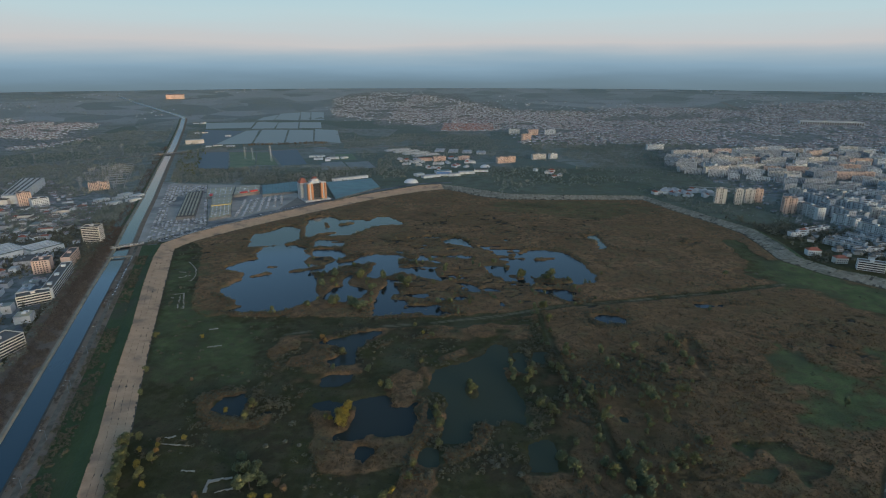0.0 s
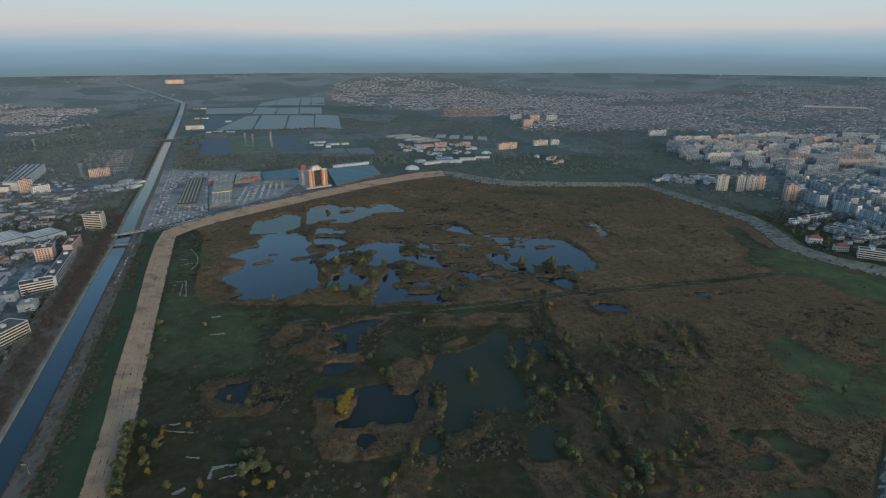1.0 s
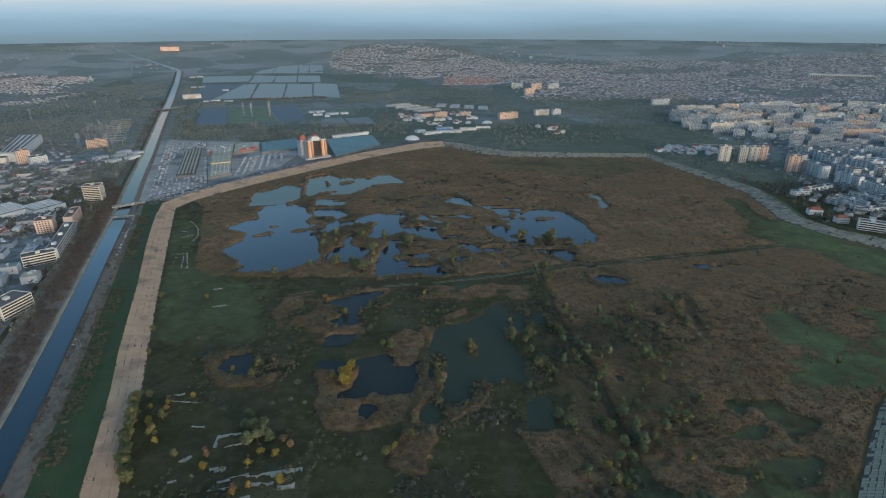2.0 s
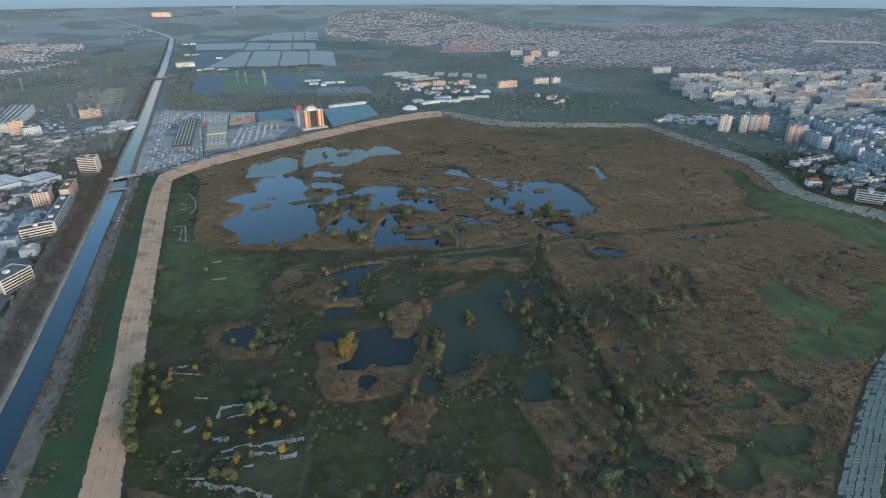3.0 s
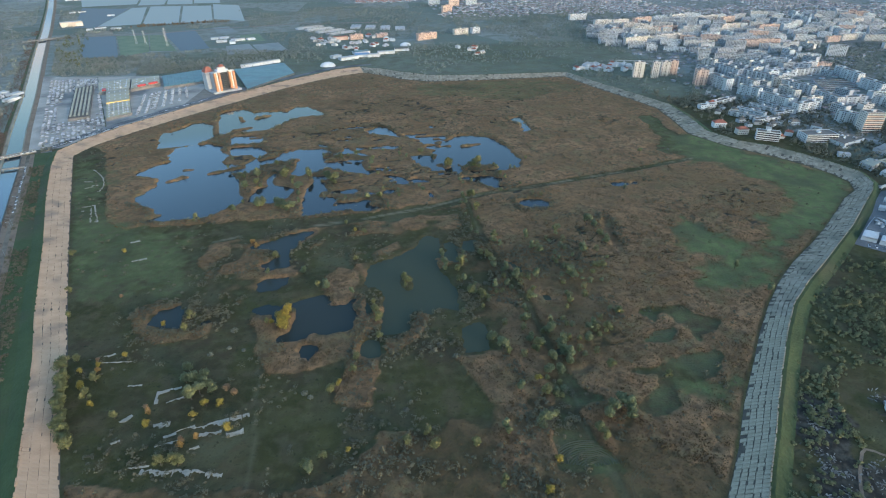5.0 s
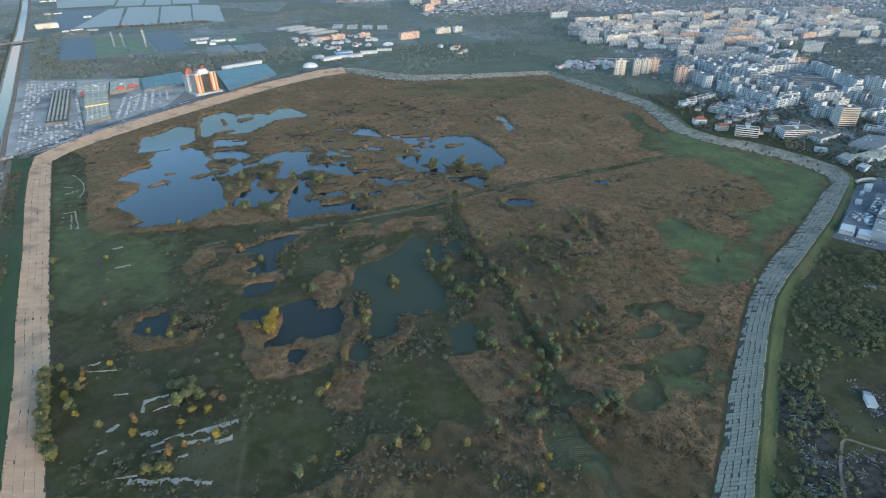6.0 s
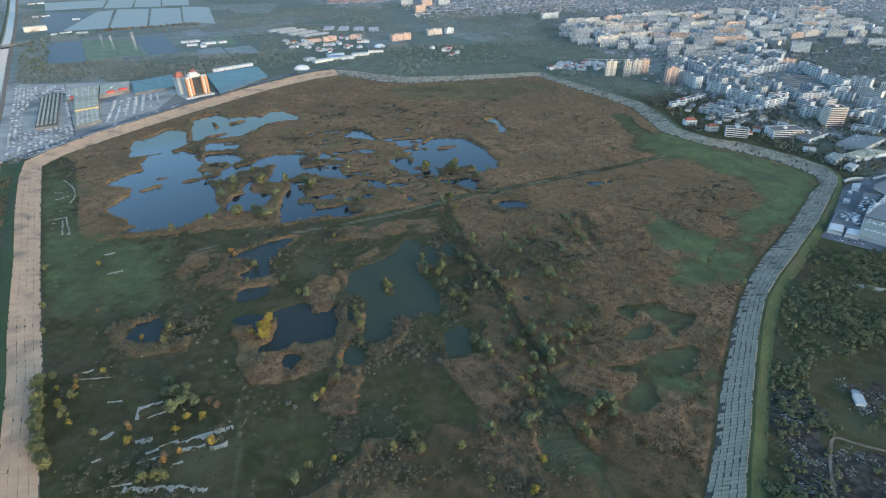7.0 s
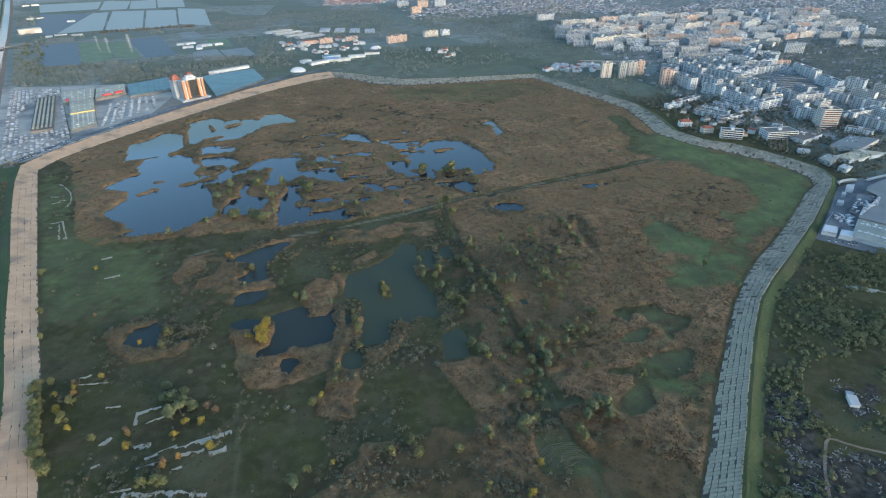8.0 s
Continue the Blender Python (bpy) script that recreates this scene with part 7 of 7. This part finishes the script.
def beside(line, n, lo, hi, seed, gap):
    """Random spots at a sideways distance lo to hi to the right of a line."""
    pts = []
    for a, b in zip(line, line[1:]):
        a, b = Vector(a), Vector(b)
        d = (b - a).normalized()
        for u in rng.uniform(0, 1, int(n * (b - a).length / 100)):
            p = a.lerp(b, u) + Vector((d.y, -d.x)) * rng.uniform(lo, hi)
            pts.append((p.x, p.y))
    pts = np.array(pts)
    k = (fbm(pts[:, 0], pts[:, 1], 34, seed, 3) > gap) & (along(CANAL, pts[:, 0], pts[:, 1]) > min(abs(lo), abs(hi)) - 0.5)
    return pts[k]


for line, n, lo, hi, seed, gap, r0, r1, z, mat, name, label in (
        (CANAL[2:11], 300, -36, -14.5, 601, -0.35, 1.2, 3.0, 0.7, M_BARE, "bank_trees", "brown leafless trees and scrub on the canal bank"),
        (CANAL[10:15], 60, -34, -16, 602, -0.2, 1.5, 3.4, 0.4, M_BARE, "bank_trees", "brown leafless trees beside the far canal"),
        (CANAL[2:10], 60, -48, -34, 603, -0.1, 1.5, 3.6, 0.1, M_HAZED_WOODS, "bank_trees", "dull green trees between the canal bank and the works"),
        (CANAL[2:9], 90, 10.5, 15.5, 604, -0.1, 0.5, 1.4, 0.8, M_BARE, "bank_bushes", "brown weeds along the water's edge"),
        (CANAL[2:9], 210, 21, 38, 605, -0.3, 0.7, 2.1, 0.7, M_BUSH, "bank_bushes", "low dull bushes along the canal track")):
    spots = beside(line, n, lo, hi, seed, gap)
    s_r = rng.uniform(r0, r1, len(spots))
    cards(name, np.column_stack([spots, np.full(len(spots), z)]), s_r, s_r * 1.3, 26, 0.8, mat, label, "trees" if "tree" in name else "bushes")

# bare reddish trees along the far road, yellow poplars beside the canal
road_line = [(-700, 1926), (-629, 1944), (-559, 1962), (-496, 1985), (-420, 1990)]
av = np.array([np.array(road_line[i]) * (1 - u) + np.array(road_line[i + 1]) * u + rng.normal(0, 4, 2) for i in range(4) for u in np.linspace(0, 1, 16)])
a_r = rng.uniform(2.0, 4.5, len(av))
cards("avenue_trees", np.column_stack([av, np.zeros(len(av))]), a_r, a_r * 2.2, 40, 1.8, M_LEAF[3], "bare reddish trees along a far road", "trees")
pop = np.array([np.array((-806, 1766)) * (1 - u) + np.array((-630, 1340)) * u + rng.normal(0, 14, 2) for u in np.linspace(0, 1, 46)])
p_r = rng.uniform(2.0, 4.0, len(pop))
cards("poplars", np.column_stack([pop, np.zeros(len(pop))]), p_r, p_r * 2.4, 60, 1.5, M_LEAF[0], "tall yellowing poplars beside the canal", "trees")


# ---- ruins and litter of the marsh ----
def ruin(a, b, width, label, step=9.0):
    """Long broken plates lying end to end, with ragged edges."""
    a, b = Vector(a), Vector(b)
    d = b - a
    ob = thing("concrete_ruin", pose(a.x, a.y, 0.1, 0, 0, math.degrees(math.atan2(d.y, d.x))), label, "ruin", "concrete ruins")
    x = 0.0
    while x < d.length:
        l = min(rng.uniform(0.6, 1.3) * step, d.length - x + 2)
        rows = 1
        for k in range(rows):
            if x > 0 and rng.uniform() < 0.12:
                continue
            w = width / rows
            y = -width / 2 + w * (k + 0.5) + rng.uniform(-0.4, 0.4)
            n, bm = max(4, int(l / 0.8)), bmesh.new()
            low, top, edge = rng.uniform(0.2, 0.5), rng.uniform(0.3, 0.5), []
            for i in range(n + 1):
                top = min(0.5, max(0.1, top + rng.normal(0, 0.09)))
                edge.append(bm.verts.new((-l / 2 + l * i / n, w * top, 0)))
            for i in range(n, -1, -1):
                low = min(0.5, max(-0.25, low + rng.normal(0, 0.22)))
                edge.append(bm.verts.new((-l / 2 + l * i / n + rng.uniform(-0.2, 0.2), -w * low, 0)))
            bm.faces.new(edge)
            grown = bmesh.ops.extrude_face_region(bm, geom=bm.faces[:])
            bmesh.ops.translate(bm, vec=(0, 0, 0.35), verts=[v for v in grown["geom"] if isinstance(v, bmesh.types.BMVert)])
            bmesh.ops.recalc_face_normals(bm, faces=bm.faces)
            part("plate", bm, M_RUIN, ob, m=pose(x + l / 2, y, rng.uniform(0.15, 0.3), rng.normal(0, 1.5), rng.normal(0, 1.0), rng.uniform(-2, 2)))
        x += l * rng.uniform(0.9, 1.1)


for a, b, w in (((-120, 247), (-89, 254), 5), ((-136, 244), (-121, 250), 2), ((-115, 243), (-104, 243), 3.5), ((-99, 241), (-89, 243), 5), ((-150, 224), (-140, 224), 1.6), ((-142, 221), (-97, 212), 5), ((-149, 273), (-150, 283), 2.5), ((-150, 282), (-138, 286), 2.5), ((-142, 272), (-134, 276), 4),
                ((-145, 254), (-137, 255), 5), ((-166, 260), (-162, 264), 3.5), ((-139, 237), (-126, 240), 2), ((-118, 232), (-109, 236), 2.2), ((-172, 293), (-165, 292), 1.6), ((-166, 244), (-163, 245), 1.5), ((-202, 319), (-180, 318), 2), ((-199, 325), (-194, 327), 3), ((-224, 459), (-214, 463), 3), ((-238, 497), (-230, 499), 3), ((-158, 470), (-152, 478), 2)):
    ruin(a, b, w, "broken pale concrete slabs lying in the grass")
for a, b, w in (((-349, 702), (-338, 689), 1.7), ((-338, 689), (-326, 671), 1.7), ((-326, 671), (-317, 648), 1.7), ((-317, 648), (-316, 633), 1.7), ((-316, 633), (-320, 627), 1.7), ((-345, 663), (-337, 662), 1.7), ((-336, 642), (-330, 645), 1.7), ((-331, 649), (-323, 650), 1.7), ((-318, 588), (-306, 591), 1.7), ((-306, 591), (-288, 550), 1.7), ((-288, 550), (-294, 549), 1.7), ((-307, 584), (-295, 551), 1.7), ((-315, 578), (-308, 578), 1.7)):
    ruin(a, b, w, "remains of low pale walls in the grass", 3.0)
for a, b, w in (((418, 312), (442, 292), 7), ((452, 300), (470, 285), 5)):
    ruin(a, b, w, "pale concrete strip on waste ground")

# scrap and litter on the waste ground, too small to tell apart
sx, sy = [], []
HEAPS = [(268, 207), (271, 199), (257, 195), (259, 191), (245, 177), (249, 171), (242, 165), (248, 161), (252, 160), (274, 163), (265, 159), (278, 158), (264, 151), (283, 152), (227, 148), (241, 150), (317, 211), (317, 203), (325, 199), (331, 196), (309, 189), (317, 189), (234, 147), (273, 139), (262, 200), (290, 150)]
for cx, cy in HEAPS:
    n = int(rng.integers(12, 32))
    sx.append(rng.normal(cx, 3.2, n)), sy.append(rng.normal(cy, 2.2, n))
sx, sy = np.concatenate(sx), np.concatenate(sy)
sv, sf = [], []
for i, (x, y) in enumerate(zip(sx, sy)):
    t, l, w, h = rng.choice([0.5, 2.1]) + rng.normal(0, 0.4), 0.25 + 1.4 * rng.uniform() ** 2.5, rng.uniform(0.12, 0.5), rng.uniform(0.2, 0.6)
    c, s = math.cos(t), math.sin(t)
    sv += [(x + u * l * c - v * w * s, y + u * l * s + v * w * c, z) for z in (0, h) for u, v in ((-1, -1), (1, -1), (1, 1), (-1, 1))]
    sf += [tuple(8 * i + q for q in f) for f in ((0, 1, 5, 4), (1, 2, 6, 5), (2, 3, 7, 6), (3, 0, 4, 7), (4, 5, 6, 7))]
tagged(put_mesh("scrap", mesh_from("scrap", sv, sf), M_SCRAP), "scattered scrap, boards and rubbish", "scrap", kind="stuff")
shack = thing("shack", pose(312, 196, 0, 0, 0, 62), "white shack with a pale sheet roof on waste ground", "shack")
part("wall", boxes((-4.5, 4.5, -2.6, 2.6, -0.5, 2.6)), M_PLASTER[0], shack)
part("roof", boxes((-4.9, 4.9, -3, 3, 2.55, 2.85), bevel=0.08), M_PALE_ROOF, shack)
part("door", boxes((-0.5, 0.5, -2.68, -2.6, 0, 2)), M_BARK, shack)
part("lean_to", boxes((4.5, 9, -2, 2, -0.5, 2.0)), M_METAL, shack)


def furrows(cx, cy, r0, r1, a0, a1, label):
    v, f = [], []
    for r in np.arange(r0, r1, 1.35):
        base = len(v)
        steps = np.linspace(radians(a0), radians(a1), 28)
        for t in steps:
            rr = r + 0.5 * math.sin(5 * t + r)
            for o, z in ((-0.35, 0.2), (0, 0.6), (0.35, 0.2)):
                v.append((cx + (rr + o) * math.cos(t), cy + (rr + o) * math.sin(t) * 0.8, z))
        for i in range(27):
            for k in range(2):
                q0 = base + i * 3 + k
                f.append((q0, q0 + 1, q0 + 4, q0 + 3))
    tagged(put_mesh("furrows", mesh_from("furrows", v, f), M_MOWN), label, "mown rows", kind="stuff")


furrows(112, 186, 3, 24, 0, 160, "curved pale rows of mown grass")
furrows(154, 164, 3, 28, 0, 180, "curved pale rows of mown grass near the dike")


# ---- concrete slabs of the dikes: pieces with open joints, some sunken or lost ----
def slab_corners(a, b, u0, u1, along_gap, across_gap):
    """Corners of a slab between two cross-sections, from share u0 to u1 of the way from toe to crest."""
    def at(row, u):
        o, i = Vector((row[0], row[1], CREST)), Vector((row[2], row[3], 0.45))
        return i.lerp(o, u)
    u0, u1 = u0 + across_gap, u1 - across_gap
    c = []
    for s, u in ((along_gap, u0), (1 - along_gap, u0), (1 - along_gap, u1), (along_gap, u1)):
        c.append(at(a, u).lerp(at(b, u), s))
    return c, sum(c, Vector()) / 4


stuff_v, stuff_f, pieces = {}, {}, 0
for ob, a, b, u0, u1 in sorted(DIKE_SLABS, key=lambda r: abs(r[1][1] - 210) + (0 if r[1][0] > 0 else 60)):
    roll = rng.uniform()
    if roll < (0.004 if "west" in ob.name else 0.02) and u0 < 0.7:
        continue
    if u0 == 0:
        u0 = rng.choice([0.0, 0.01, 0.03, 0.05] if "west" in ob.name else [0.0, 0.03, 0.1, 0.18]) * (1 if rng.uniform() < 0.7 else 0)
    c, mid = slab_corners(a, b, u0, u1, rng.choice([0.0, 0.012, 0.03, 0.09], p=(0.5, 0.28, 0.17, 0.05)), rng.choice([0.004, 0.01, 0.02, 0.035], p=(0.35, 0.3, 0.22, 0.13)))
    near_part = mid.y < 330
    west = "west" in ob.name
    if (west or not near_part) and rng.uniform() < (0.88 if west else 0.4):
        c, mid = slab_corners(a, b, u0, u1, rng.choice([0.0, 0.0, 0.02]) if west else 0.0, rng.choice([0.001, 0.006]))
    lift = rng.normal(0, 0.02 if near_part else 0.006 if west else 0.06)
    tip = rng.normal(0, 0.016 if near_part else 0.004 if west else 0.05, 4)
    top = [p + Vector((0, 0, lift + t)) for p, t in zip(c, tip)]
    low = [p - Vector((0, 0, 0.5)) for p in c]
    v = [p - mid for p in low + top]
    f = [(4, 5, 6, 7), (0, 1, 5, 4), (1, 2, 6, 5), (2, 3, 7, 6), (3, 0, 4, 7)]
    if (b - a).any() and Vector((c[1] - c[0])).cross(Vector(c[3] - c[0])).z < 0:
        f = [tuple(reversed(q)) for q in f]
    if pieces < 410 and 120 < mid.y < 330:
        me = bpy.data.meshes.new("slab")
        me.from_pydata([tuple(p) for p in v], [], f)
        put_mesh("slab", me, M_WARM_SLAB if "west" in ob.name else M_SLAB, ob, pose(*mid))
        pieces += 1
    else:
        base = stuff_v.setdefault(ob.name, [])
        faces = stuff_f.setdefault(ob.name, [])
        n0 = len(base)
        base += [tuple(p + mid) for p in v]
        faces += [tuple(n0 + q for q in face) for face in f]
for name in stuff_v:
    tagged(put_mesh("slabs", mesh_from("slabs", stuff_v[name], stuff_f[name]), M_WARM if "west" in name else M_CONCRETE, bpy.data.objects[name]), kind="stuff")


# low blocks along the outer edge of the dike crests
for name, rows in (("dike_west", DIKE_WEST), ("dike_near", DIKE_NEAR), ("dike_east", DIKE_EAST)):
    rs, kv, kf = resample(rows, 3.4), [], []
    for a, b in zip(rs, rs[1:]):
        if rng.uniform() < 0.12:
            continue
        p, q2 = Vector((a[0], a[1], CREST)), Vector((b[0], b[1], CREST))
        q2 = p.lerp(q2, rng.uniform(0.6, 0.85))
        w = Vector((a[2] - a[0], a[3] - a[1], 0)).normalized() * 0.45
        n0 = len(kv)
        for z in (-0.3, rng.uniform(0.35, 0.6)):
            kv += [tuple(v + Vector((0, 0, z))) for v in (p - w, q2 - w, q2 + w, p + w)]
        kf += [tuple(n0 + i for i in f) for f in ((4, 5, 6, 7), (0, 1, 5, 4), (1, 2, 6, 5), (2, 3, 7, 6), (3, 0, 4, 7))]
    tagged(put_mesh("edge_blocks", mesh_from("edge_blocks", kv, kf), M_WARM if "west" in name else M_CONCRETE, bpy.data.objects[name]), kind="stuff")
